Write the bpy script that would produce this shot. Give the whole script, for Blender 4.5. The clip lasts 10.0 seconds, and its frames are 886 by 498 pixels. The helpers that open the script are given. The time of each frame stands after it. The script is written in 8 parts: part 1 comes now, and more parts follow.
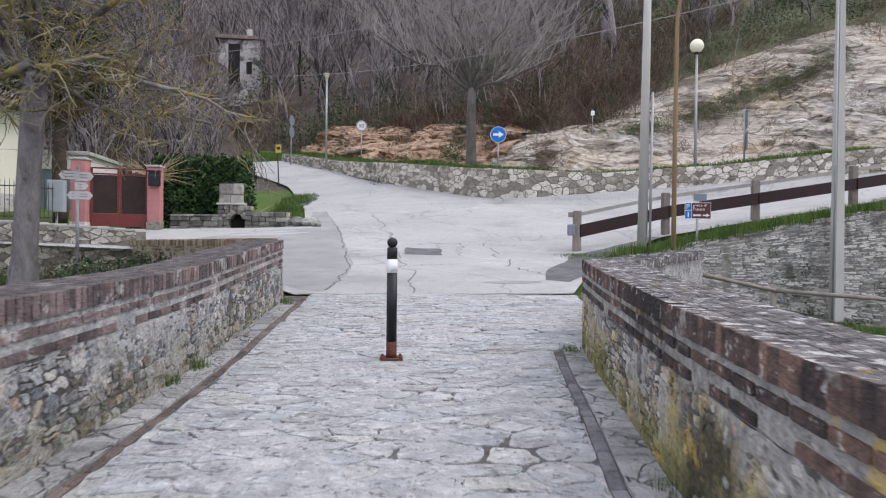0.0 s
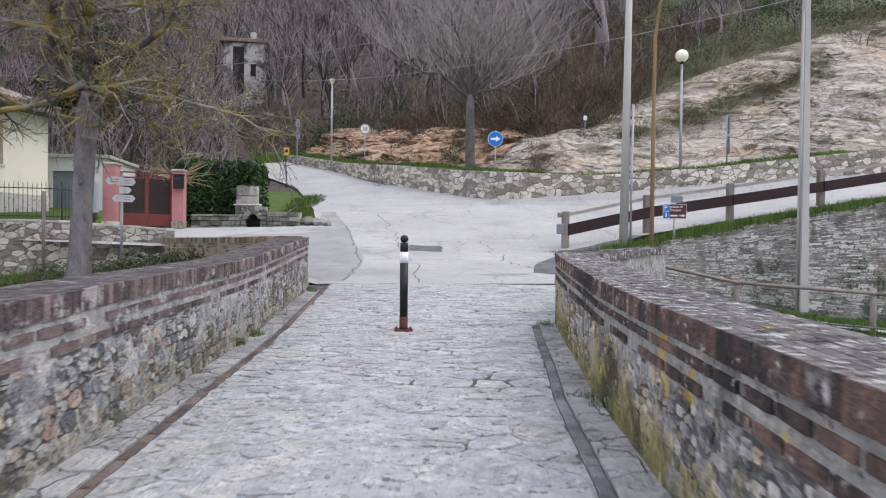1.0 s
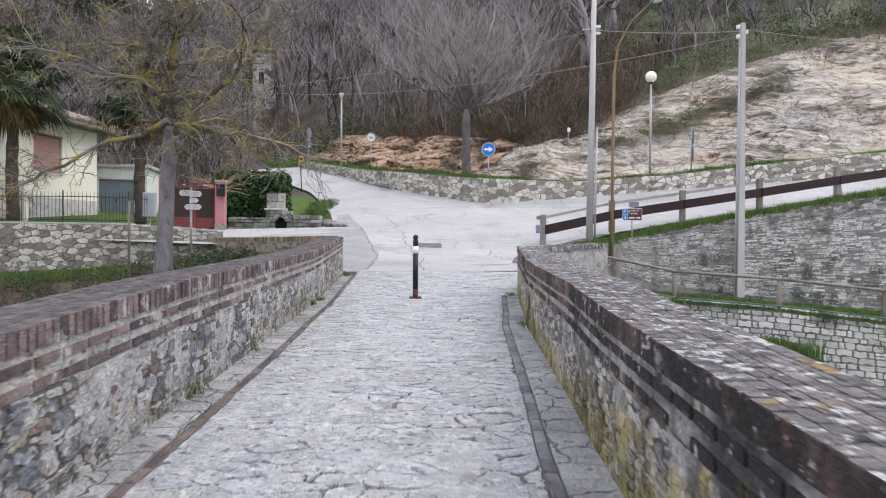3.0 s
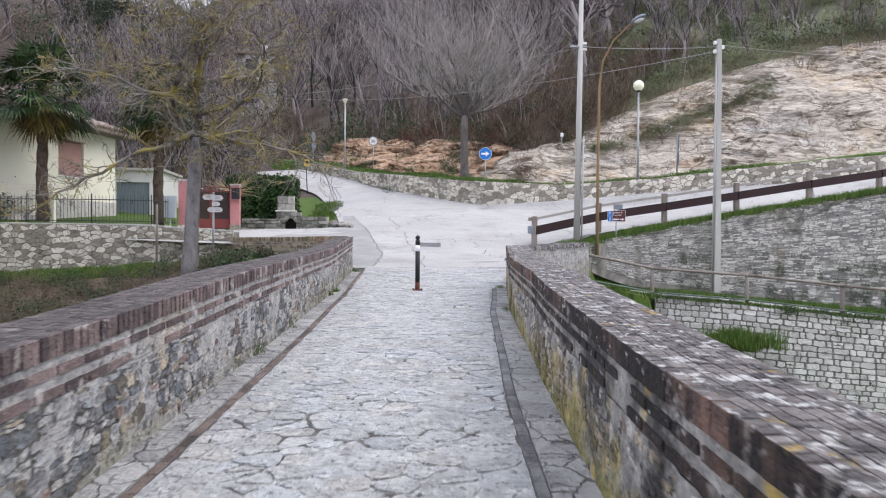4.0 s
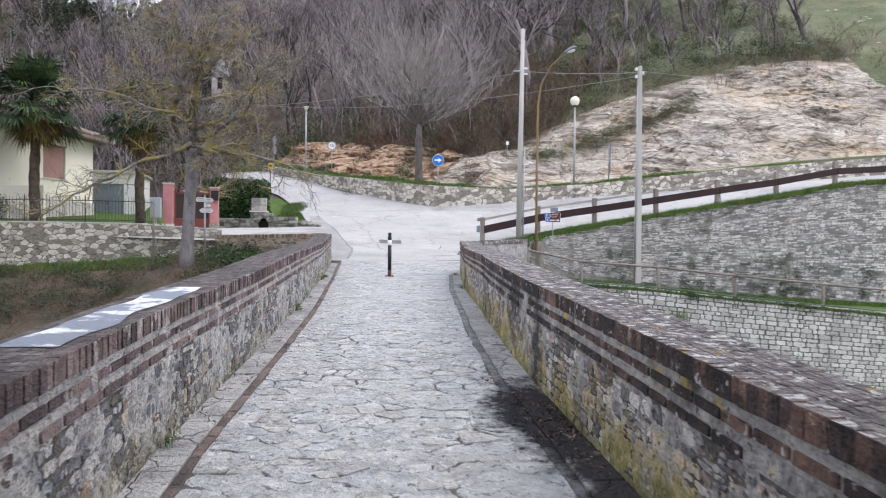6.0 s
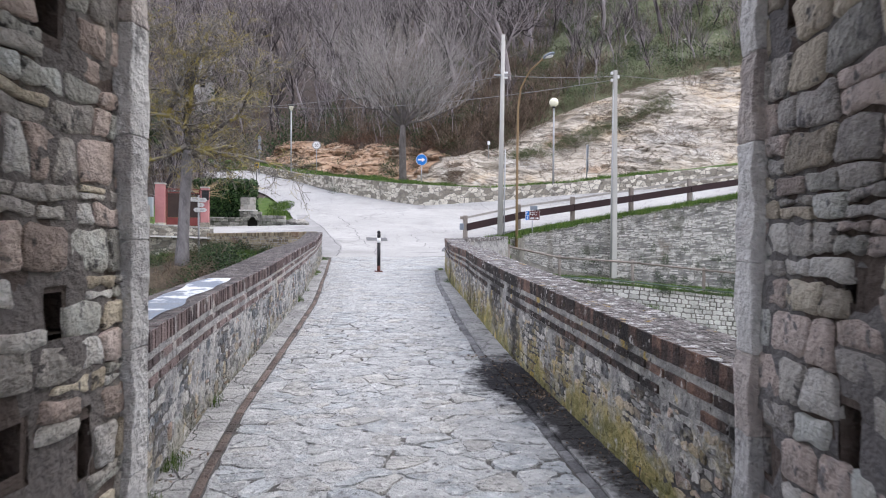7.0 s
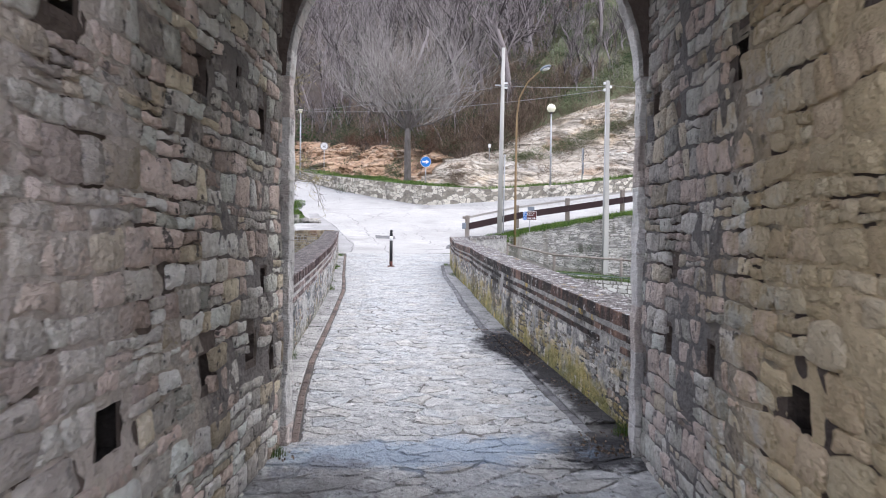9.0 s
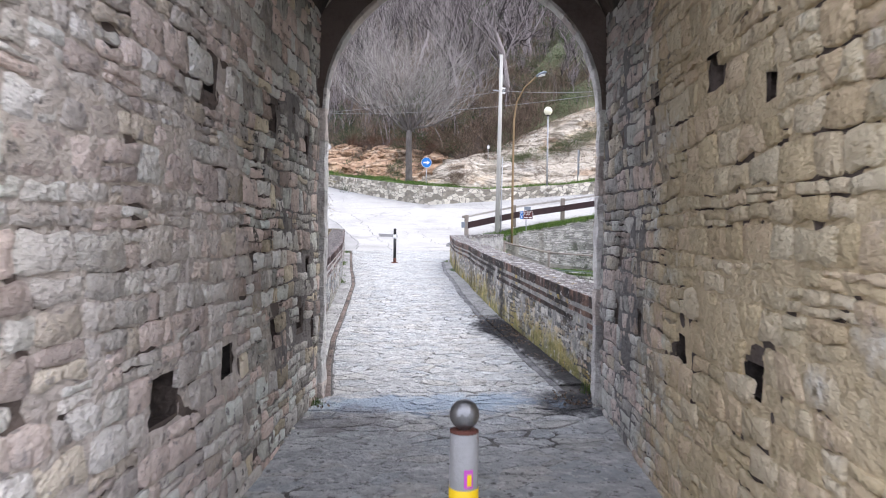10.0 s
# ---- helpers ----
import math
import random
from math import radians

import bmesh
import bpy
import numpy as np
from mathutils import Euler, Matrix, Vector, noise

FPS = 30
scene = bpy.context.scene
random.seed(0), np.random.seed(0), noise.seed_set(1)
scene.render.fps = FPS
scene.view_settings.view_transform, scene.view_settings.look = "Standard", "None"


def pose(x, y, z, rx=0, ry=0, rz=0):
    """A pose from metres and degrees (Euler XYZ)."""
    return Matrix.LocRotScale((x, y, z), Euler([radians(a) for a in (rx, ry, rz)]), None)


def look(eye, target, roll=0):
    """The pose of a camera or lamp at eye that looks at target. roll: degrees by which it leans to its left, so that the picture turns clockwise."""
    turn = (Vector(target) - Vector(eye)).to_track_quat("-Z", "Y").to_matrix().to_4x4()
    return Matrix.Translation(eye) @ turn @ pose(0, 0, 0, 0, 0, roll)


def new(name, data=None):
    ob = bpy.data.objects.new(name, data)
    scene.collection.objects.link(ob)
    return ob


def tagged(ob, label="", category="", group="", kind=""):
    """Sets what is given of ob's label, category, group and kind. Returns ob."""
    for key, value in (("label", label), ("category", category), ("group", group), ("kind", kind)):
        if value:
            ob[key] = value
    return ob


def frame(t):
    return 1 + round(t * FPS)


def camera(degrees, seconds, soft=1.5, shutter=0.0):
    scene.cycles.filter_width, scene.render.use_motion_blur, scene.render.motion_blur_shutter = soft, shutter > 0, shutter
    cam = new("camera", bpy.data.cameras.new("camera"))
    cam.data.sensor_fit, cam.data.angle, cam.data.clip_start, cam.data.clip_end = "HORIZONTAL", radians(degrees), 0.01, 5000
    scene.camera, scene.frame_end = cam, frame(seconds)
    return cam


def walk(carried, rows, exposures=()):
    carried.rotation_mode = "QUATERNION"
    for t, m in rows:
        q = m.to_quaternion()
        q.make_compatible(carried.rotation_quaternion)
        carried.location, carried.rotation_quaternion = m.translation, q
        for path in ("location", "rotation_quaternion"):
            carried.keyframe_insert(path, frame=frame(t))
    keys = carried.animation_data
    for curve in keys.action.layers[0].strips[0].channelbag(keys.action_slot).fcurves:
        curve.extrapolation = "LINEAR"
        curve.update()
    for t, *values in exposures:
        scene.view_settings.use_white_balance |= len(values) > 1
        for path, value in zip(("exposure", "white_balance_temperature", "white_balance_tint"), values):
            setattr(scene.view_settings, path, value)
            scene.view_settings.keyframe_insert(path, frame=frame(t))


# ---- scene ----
cam = camera(63.5, 10.0, soft=1.1, shutter=0.4)
PATH = [
    (0, (0.066, 0.594, 1.598), (0.202, 2.589, 1.578), 0.6),
    (0.5, (0.005, -0.199, 1.588), (0.142, 1.796, 1.566), 0.7),
    (1, (-0.062, -1.11, 1.571), (0.074, 0.885, 1.548), 0.6),
    (1.5, (-0.18, -2.16, 1.555), (-0.044, -0.164, 1.532), 0.5),
    (2, (-0.261, -3.232, 1.546), (-0.125, -1.237, 1.522), 0.6),
    (2.5, (-0.285, -4.218, 1.547), (-0.15, -2.222, 1.522), 0.4),
    (4, (-0.405, -7.029, 1.558), (-0.269, -5.034, 1.531), 0.4),
    (4.5, (-0.517, -8.067, 1.526), (-0.382, -6.071, 1.501), 0.4),
    (5, (-0.733, -8.998, 1.511), (-0.596, -7.003, 1.485), 0.4),
    (5.5, (-0.947, -9.822, 1.469), (-0.769, -7.83, 1.443), 0.4),
    (5.7, (-1.0, -10.107, 1.457), (-0.777, -8.119, 1.431), 0.5),
    (6.8, (-1.34, -11.403, 1.463), (-1.004, -9.432, 1.439), 0.2),
    (7, (-1.361, -11.602, 1.46), (-1.031, -9.629, 1.428), 0.3),
    (7.5, (-1.474, -12.085, 1.458), (-1.144, -10.113, 1.425), 0.5),
    (8, (-1.625, -12.593, 1.489), (-1.293, -10.621, 1.453), 0.5),
    (8.5, (-1.767, -13.194, 1.506), (-1.434, -11.222, 1.468), 0.6),
    (9, (-1.887, -13.8, 1.494), (-1.557, -11.828, 1.455), 0.6),
    (9.5, (-2.016, -14.519, 1.482), (-1.688, -12.546, 1.444), 0.6),
    (10, (-2.145, -15.203, 1.49), (-1.814, -13.231, 1.447), 0.7),
]
walk(cam, [(t, look(eye, target, roll)) for t, eye, target, roll in PATH], exposures=[(0, 0.42), (2.5, 0.57), (5.5, 0.7), (7, 0.75), (8, 0.85), (9, 1.0), (10, 1.13)])

# ---- light ----
world = bpy.data.worlds.new("sky")
scene.world = world
world.use_nodes = True
wn, wl = world.node_tree.nodes, world.node_tree.links
sky = wn.new("ShaderNodeTexSky")
sky.sky_type, sky.sun_disc = "NISHITA", False
SUN_UP, SUN_ROUND = 55.0, 95.0
sky.sun_elevation, sky.sun_rotation = radians(SUN_UP), radians(SUN_ROUND)
sky.air_density, sky.dust_density, sky.ozone_density = 1.0, 4.0, 1.0
soften = wn.new("ShaderNodeMixRGB")
soften.inputs[0].default_value = 0.8
soften.inputs[2].default_value = (8.5, 8.65, 10.1, 1)
wl.new(sky.outputs[0], soften.inputs[1])
wl.new(soften.outputs[0], wn["Background"].inputs[0])
wn["Background"].inputs[1].default_value = 0.15
sun_data = bpy.data.lights.new("sun", "SUN")
sun_data.energy, sun_data.angle, sun_data.color = 0.85, radians(40), (1.0, 0.965, 0.92)
sun = new("sun", sun_data)
sr, se = radians(SUN_ROUND), radians(SUN_UP)
sun.matrix_world = look((60 * math.sin(sr) * math.cos(se), 60 * math.cos(sr) * math.cos(se), 60 * math.sin(se)), (0, 0, 0))


# ---- materials ----
def mat(name, cols, size=1.0, rough=0.85, bump=0.4, grain=40.0, vary=0.0, stains=(), metal=0.0, spec=0.3, bump_size=None, stretch=(1, 1, 1), spots=(), cracks=(), tints=(), creep=()):
    """cols: dark to light base colours spread by a noise of that size (1/m). vary: lightness change from piece to piece.
    stains: (colour, size, threshold, softness, strength) patches. tints: (colour, from, to, strength) for a share of the pieces.
    creep: (colour, size, reach, strength) growth that climbs from the deck with a ragged edge."""
    m = bpy.data.materials.new(name)
    m.use_nodes = True
    n, l = m.node_tree.nodes, m.node_tree.links
    bsdf = n["Principled BSDF"]
    geo = n.new("ShaderNodeNewGeometry")
    mp = n.new("ShaderNodeMapping")
    mp.inputs["Scale"].default_value = stretch
    l.new(geo.outputs["Position"], mp.inputs["Vector"])
    pos = mp.outputs[0]

    def noise_at(s, detail=5.0, rough_=0.6):
        t = n.new("ShaderNodeTexNoise")
        t.inputs["Scale"].default_value, t.inputs["Detail"].default_value, t.inputs["Roughness"].default_value = s, detail, rough_
        l.new(pos, t.inputs["Vector"])
        return t.outputs["Fac"]

    def math_(op, a, b):
        t = n.new("ShaderNodeMath")
        t.operation = op
        for k, v in ((0, a), (1, b)):
            if isinstance(v, (int, float)):
                t.inputs[k].default_value = v
            else:
                l.new(v, t.inputs[k])
        return t.outputs[0]

    big, fine = noise_at(size), noise_at(grain, 3.0)
    info = n.new("ShaderNodeObjectInfo")
    piece = math_("FRACT", math_("ADD", info.outputs["Random"], geo.outputs["Random Per Island"]), 0)
    fac = math_("ADD", math_("MULTIPLY", big, 0.7), math_("MULTIPLY", fine, 0.3))
    if vary:
        fac = math_("ADD", fac, math_("MULTIPLY", math_("SUBTRACT", piece, 0.5), vary))
    ramp = n.new("ShaderNodeValToRGB")
    el = ramp.color_ramp.elements
    while len(el) < len(cols):
        el.new(0.5)
    for k, c in enumerate(cols):
        el[k].position = 0.3 + 0.4 * k / max(1, len(cols) - 1)
        el[k].color = (*c, 1)
    l.new(fac, ramp.inputs[0])
    col = ramp.outputs[0]
    if tints:
        lot = math_("FRACT", math_("MULTIPLY", piece, 7.31), 0)
        for c, lo, hi, strength in tints:
            pick = math_("MULTIPLY", math_("MULTIPLY", math_("GREATER_THAN", lot, lo), math_("LESS_THAN", lot, hi)), strength)
            mx = n.new("ShaderNodeMixRGB")
            mx.blend_type = "MULTIPLY"
            mx.inputs[2].default_value = (*c, 1)
            l.new(pick, mx.inputs[0])
            l.new(col, mx.inputs[1])
            col = mx.outputs[0]
    for c, s, reach, strength in creep:
        up = n.new("ShaderNodeVectorMath")
        up.operation = "DOT_PRODUCT"
        up.inputs[1].default_value = (0, -0.046, 1)
        l.new(geo.outputs["Position"], up.inputs[0])
        rr = n.new("ShaderNodeMapRange")
        rr.inputs[1].default_value, rr.inputs[2].default_value, rr.inputs[3].default_value, rr.inputs[4].default_value = 0.4, 0.54, 0.0, strength
        tall = math_("MULTIPLY", math_("DIVIDE", math_("SUBTRACT", up.outputs["Value"], 0.33), reach), 0.16)
        patchy = math_("ADD", math_("MULTIPLY", noise_at(s, 6.0, 0.7), 0.6), math_("MULTIPLY", noise_at(1.1, 3.0), 0.5))
        l.new(math_("SUBTRACT", patchy, tall), rr.inputs[0])
        mx = n.new("ShaderNodeMixRGB")
        mx.inputs[2].default_value = (*c, 1)
        l.new(rr.outputs[0], mx.inputs[0])
        l.new(col, mx.inputs[1])
        col = mx.outputs[0]
    for c, s, thr, soft_, strength in stains:
        rr = n.new("ShaderNodeMapRange")
        rr.inputs[1].default_value, rr.inputs[2].default_value, rr.inputs[4].default_value = thr, thr + soft_, strength
        l.new(noise_at(s, 6.0, 0.65), rr.inputs[0])
        mx = n.new("ShaderNodeMixRGB")
        mx.inputs[2].default_value = (*c, 1)
        l.new(rr.outputs[0], mx.inputs[0])
        l.new(col, mx.inputs[1])
        col = mx.outputs[0]
    lines = None
    for sc, wd, c, strength in cracks:
        # joints and fissures along the borders of broken blocks
        warp = n.new("ShaderNodeVectorMath")
        warp.operation = "MULTIPLY_ADD"
        wn_ = n.new("ShaderNodeTexNoise")
        wn_.inputs["Scale"].default_value = sc * 2.0
        l.new(pos, wn_.inputs["Vector"])
        l.new(wn_.outputs["Color"], warp.inputs[0])
        warp.inputs[1].default_value = (0.5 / sc,) * 3
        l.new(pos, warp.inputs[2])
        vo = n.new("ShaderNodeTexVoronoi")
        vo.feature = "DISTANCE_TO_EDGE"
        vo.inputs["Scale"].default_value = sc
        l.new(warp.outputs[0], vo.inputs["Vector"])
        rr = n.new("ShaderNodeMapRange")
        rr.inputs[1].default_value, rr.inputs[2].default_value, rr.inputs[3].default_value, rr.inputs[4].default_value = 0.0, wd, strength, 0.0
        l.new(vo.outputs["Distance"], rr.inputs[0])
        cut = math_("MULTIPLY", rr.outputs[0], math_("MULTIPLY", noise_at(sc * 0.7, 3.0), 1.6))
        lines = cut if lines is None else math_("ADD", lines, cut)
        mx = n.new("ShaderNodeMixRGB")
        mx.inputs[2].default_value = (*c, 1)
        l.new(cut, mx.inputs[0])
        l.new(col, mx.inputs[1])
        col = mx.outputs[0]
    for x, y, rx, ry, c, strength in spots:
        # a colour patch of its own shape round one place
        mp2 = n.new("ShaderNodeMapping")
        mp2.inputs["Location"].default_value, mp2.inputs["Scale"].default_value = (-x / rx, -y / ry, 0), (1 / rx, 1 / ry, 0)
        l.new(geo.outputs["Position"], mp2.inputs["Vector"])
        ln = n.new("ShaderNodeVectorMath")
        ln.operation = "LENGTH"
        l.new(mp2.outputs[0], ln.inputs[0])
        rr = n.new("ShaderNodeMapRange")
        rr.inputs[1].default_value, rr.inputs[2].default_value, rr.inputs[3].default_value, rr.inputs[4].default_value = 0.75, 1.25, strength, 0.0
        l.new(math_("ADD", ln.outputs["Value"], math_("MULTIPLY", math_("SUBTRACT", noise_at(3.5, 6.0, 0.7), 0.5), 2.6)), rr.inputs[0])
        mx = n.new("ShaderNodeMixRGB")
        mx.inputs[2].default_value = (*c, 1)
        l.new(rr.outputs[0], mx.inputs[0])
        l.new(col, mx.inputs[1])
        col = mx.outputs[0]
    l.new(col, bsdf.inputs["Base Color"])
    bsdf.inputs["Roughness"].default_value = rough
    bsdf.inputs["Metallic"].default_value = metal
    bsdf.inputs["Specular IOR Level"].default_value = spec
    if bump:
        b = n.new("ShaderNodeBump")
        b.inputs["Strength"].default_value, b.inputs["Distance"].default_value = min(1.0, bump), 0.02 * max(1.0, bump)
        height = math_("ADD", noise_at(bump_size or grain * 0.5, 6.0, 0.7), fine)
        if lines is not None:
            height = math_("SUBTRACT", height, lines)
        l.new(height, b.inputs["Height"])
        l.new(b.outputs[0], bsdf.inputs["Normal"])
    return m


def plain(name, c, rough=0.5, metal=0.0):
    lo = tuple(v * 0.85 for v in c)
    return mat(name, (lo, c), 6.0, rough, 0.08, 60.0, metal=metal)


BLACK_CRUST = (0.03, 0.028, 0.027)
LICHEN = (0.42, 0.34, 0.06)
MOSS = (0.09, 0.1, 0.025)
PALE = (0.55, 0.53, 0.48)
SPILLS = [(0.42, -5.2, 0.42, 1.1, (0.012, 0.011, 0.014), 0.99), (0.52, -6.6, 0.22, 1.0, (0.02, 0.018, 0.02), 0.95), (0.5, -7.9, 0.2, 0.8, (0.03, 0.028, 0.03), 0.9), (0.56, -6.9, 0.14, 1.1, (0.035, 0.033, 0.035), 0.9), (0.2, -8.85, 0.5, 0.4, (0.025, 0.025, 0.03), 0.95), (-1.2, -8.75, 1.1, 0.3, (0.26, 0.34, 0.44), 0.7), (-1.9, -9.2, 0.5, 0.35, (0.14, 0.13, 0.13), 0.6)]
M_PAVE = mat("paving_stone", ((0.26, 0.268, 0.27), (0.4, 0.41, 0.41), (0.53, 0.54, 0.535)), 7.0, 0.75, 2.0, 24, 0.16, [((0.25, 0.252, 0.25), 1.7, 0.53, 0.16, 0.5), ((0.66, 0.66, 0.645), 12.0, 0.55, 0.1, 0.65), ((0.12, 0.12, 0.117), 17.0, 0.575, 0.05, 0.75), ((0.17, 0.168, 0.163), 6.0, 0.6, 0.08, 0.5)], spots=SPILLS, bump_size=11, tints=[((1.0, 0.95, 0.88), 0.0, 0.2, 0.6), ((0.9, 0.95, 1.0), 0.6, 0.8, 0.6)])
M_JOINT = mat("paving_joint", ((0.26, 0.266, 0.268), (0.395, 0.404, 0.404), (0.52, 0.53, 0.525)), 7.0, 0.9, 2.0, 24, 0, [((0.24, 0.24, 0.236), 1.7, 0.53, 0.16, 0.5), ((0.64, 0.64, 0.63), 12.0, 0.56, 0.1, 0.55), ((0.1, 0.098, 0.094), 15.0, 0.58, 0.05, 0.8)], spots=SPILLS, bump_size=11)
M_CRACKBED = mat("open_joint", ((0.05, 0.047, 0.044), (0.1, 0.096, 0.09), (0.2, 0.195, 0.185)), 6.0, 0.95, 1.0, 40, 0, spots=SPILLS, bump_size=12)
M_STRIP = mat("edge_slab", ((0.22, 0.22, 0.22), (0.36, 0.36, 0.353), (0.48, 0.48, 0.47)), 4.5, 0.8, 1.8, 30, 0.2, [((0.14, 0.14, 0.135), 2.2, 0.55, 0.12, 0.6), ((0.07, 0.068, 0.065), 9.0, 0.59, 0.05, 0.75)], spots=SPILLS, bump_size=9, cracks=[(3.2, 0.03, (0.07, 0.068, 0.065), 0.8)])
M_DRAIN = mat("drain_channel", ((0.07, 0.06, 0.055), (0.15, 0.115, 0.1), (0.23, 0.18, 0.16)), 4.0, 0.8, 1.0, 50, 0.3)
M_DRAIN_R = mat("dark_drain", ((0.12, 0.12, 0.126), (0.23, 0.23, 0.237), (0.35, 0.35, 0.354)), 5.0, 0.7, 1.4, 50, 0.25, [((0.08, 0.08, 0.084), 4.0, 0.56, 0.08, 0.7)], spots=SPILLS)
M_BRICK = mat("old_brick", ((0.075, 0.06, 0.062), (0.165, 0.125, 0.122), (0.28, 0.215, 0.205)), 7.0, 0.92, 1.6, 45, 0.35, [(BLACK_CRUST, 1.4, 0.56, 0.14, 0.75), ((0.55, 0.525, 0.505), 5.0, 0.555, 0.07, 0.75), ((0.33, 0.15, 0.1), 2.0, 0.67, 0.06, 0.5)], bump_size=15)
M_BRICK_R = mat("weathered_brick", ((0.04, 0.034, 0.034), (0.125, 0.086, 0.074), (0.27, 0.165, 0.125)), 7.0, 0.92, 1.6, 45, 0.3, [(BLACK_CRUST, 0.9, 0.465, 0.12, 0.9), ((0.45, 0.43, 0.4), 4.0, 0.59, 0.08, 0.6), ((0.6, 0.58, 0.55), 14.0, 0.61, 0.04, 0.8), (LICHEN, 5.0, 0.65, 0.05, 0.6), ((0.34, 0.12, 0.06), 1.6, 0.64, 0.08, 0.5), ((0.025, 0.023, 0.023), 5.0, 0.56, 0.07, 0.75)], bump_size=15)
M_COPE = mat("coping_brick", ((0.085, 0.08, 0.082), (0.19, 0.175, 0.172), (0.32, 0.295, 0.285)), 13.0, 0.92, 1.6, 45, 0.22, [((0.66, 0.66, 0.65), 11.0, 0.555, 0.04, 0.9), ((0.05, 0.047, 0.05), 8.0, 0.57, 0.05, 0.8), ((0.45, 0.3, 0.08), 5.0, 0.63, 0.04, 0.8), (BLACK_CRUST, 1.1, 0.58, 0.12, 0.5)])
M_COPE_L = mat("dark_coping", ((0.065, 0.06, 0.062), (0.115, 0.102, 0.1), (0.175, 0.155, 0.15)), 7.0, 0.92, 1.2, 45, 0.3, [((0.33, 0.32, 0.31), 3.5, 0.63, 0.05, 0.6), (BLACK_CRUST, 1.4, 0.56, 0.12, 0.5)])
M_MORTAR = mat("lime_mortar", ((0.19, 0.192, 0.2), (0.38, 0.376, 0.37), (0.58, 0.565, 0.54)), 8.0, 0.95, 2.0, 26, 0, [((0.11, 0.112, 0.12), 3.2, 0.55, 0.12, 0.7), ((0.5, 0.41, 0.27), 0.8, 0.58, 0.12, 0.5), ((0.06, 0.058, 0.056), 13.0, 0.585, 0.04, 0.8), ((0.62, 0.6, 0.57), 5.0, 0.59, 0.06, 0.7)], bump_size=9, creep=[((0.17, 0.15, 0.05), 7.0, 0.26, 0.4)])
M_DARKCORE = mat("dark_joint", ((0.04, 0.038, 0.036), (0.11, 0.105, 0.1), (0.2, 0.19, 0.18)), 6.0, 0.95, 1.0, 30)
M_RUBBLE = mat("rubble_stone", ((0.13, 0.134, 0.145), (0.29, 0.29, 0.295), (0.49, 0.48, 0.46)), 10.0, 0.92, 2.0, 30, 0.5, [((0.09, 0.09, 0.095), 3.0, 0.57, 0.12, 0.65), ((0.56, 0.545, 0.52), 5.0, 0.58, 0.07, 0.75), ((0.07, 0.068, 0.066), 13.0, 0.585, 0.05, 0.75)], bump_size=10, tints=[((1.0, 0.86, 0.66), 0.0, 0.16, 0.8), ((1.0, 0.7, 0.58), 0.5, 0.55, 0.8), ((0.85, 0.93, 1.0), 0.6, 0.9, 0.7)], creep=[((0.17, 0.15, 0.05), 7.0, 0.26, 0.4)])
M_RUBBLE_R = mat("mossy_rubble", ((0.14, 0.14, 0.143), (0.34, 0.33, 0.312), (0.6, 0.575, 0.53)), 9.0, 0.92, 2.0, 30, 0.5, [(BLACK_CRUST, 0.9, 0.55, 0.1, 0.85), ((0.62, 0.6, 0.57), 6.0, 0.58, 0.06, 0.65), (BLACK_CRUST, 13.0, 0.6, 0.05, 0.8), ((0.55, 0.38, 0.07), 3.0, 0.6, 0.07, 0.75)], bump_size=10, tints=[((1.0, 0.85, 0.65), 0.0, 0.2, 0.8), ((1.0, 0.75, 0.62), 0.5, 0.6, 0.7)], creep=[((0.46, 0.37, 0.13), 3.5, 0.42, 0.8), ((0.12, 0.135, 0.045), 9.0, 0.26, 0.7)])
M_MORTAR_R = mat("mossy_mortar", ((0.15, 0.15, 0.152), (0.34, 0.33, 0.31), (0.56, 0.535, 0.49)), 8.0, 0.95, 2.0, 26, 0, [(BLACK_CRUST, 0.9, 0.54, 0.1, 0.85), (BLACK_CRUST, 13.0, 0.6, 0.05, 0.8), ((0.62, 0.6, 0.57), 6.0, 0.6, 0.05, 0.6), ((0.55, 0.38, 0.07), 3.0, 0.6, 0.07, 0.75)], bump_size=10, creep=[((0.46, 0.37, 0.13), 3.5, 0.42, 0.8), ((0.13, 0.145, 0.045), 9.0, 0.24, 0.65)])
# patches on the passage walls: dark near the mouth, ochre and pale further back
MORTAR_TONES = [(-2.35, -9.2, 0.55, 0.9, (0.13, 0.12, 0.122), 0.75), (0.35, -9.6, 0.6, 1.4, (0.11, 0.11, 0.12), 0.75)]
GATE_TONES = [(0.3, -9.4, 0.7, 1.1, (0.3, 0.3, 0.315), 0.4), (-2.3, -8.9, 0.5, 0.8, (0.4, 0.38, 0.38), 0.15), (-0.25, -12.2, 0.6, 1.6, (0.66, 0.53, 0.32), 0.7), (-2.8, -12.0, 0.6, 1.3, (0.72, 0.65, 0.62), 0.4)]
M_GATE = mat("gate_stone", ((0.38, 0.35, 0.306), (0.62, 0.578, 0.51), (0.74, 0.702, 0.63), (0.82, 0.8, 0.745)), 7.0, 0.9, 2.4, 24, 0.5, [((0.2, 0.185, 0.172), 3.0, 0.6, 0.1, 0.6), ((0.04, 0.037, 0.036), 11.0, 0.595, 0.04, 0.85), ((0.62, 0.5, 0.31), 0.9, 0.57, 0.12, 0.3)], bump_size=9, spots=GATE_TONES, tints=[((1.0, 0.82, 0.77), 0.0, 0.26, 0.85), ((1.0, 0.89, 0.68), 0.32, 0.44, 0.8), ((0.92, 0.98, 0.97), 0.55, 0.75, 0.8), ((0.62, 0.6, 0.6), 0.82, 0.9, 0.7)])
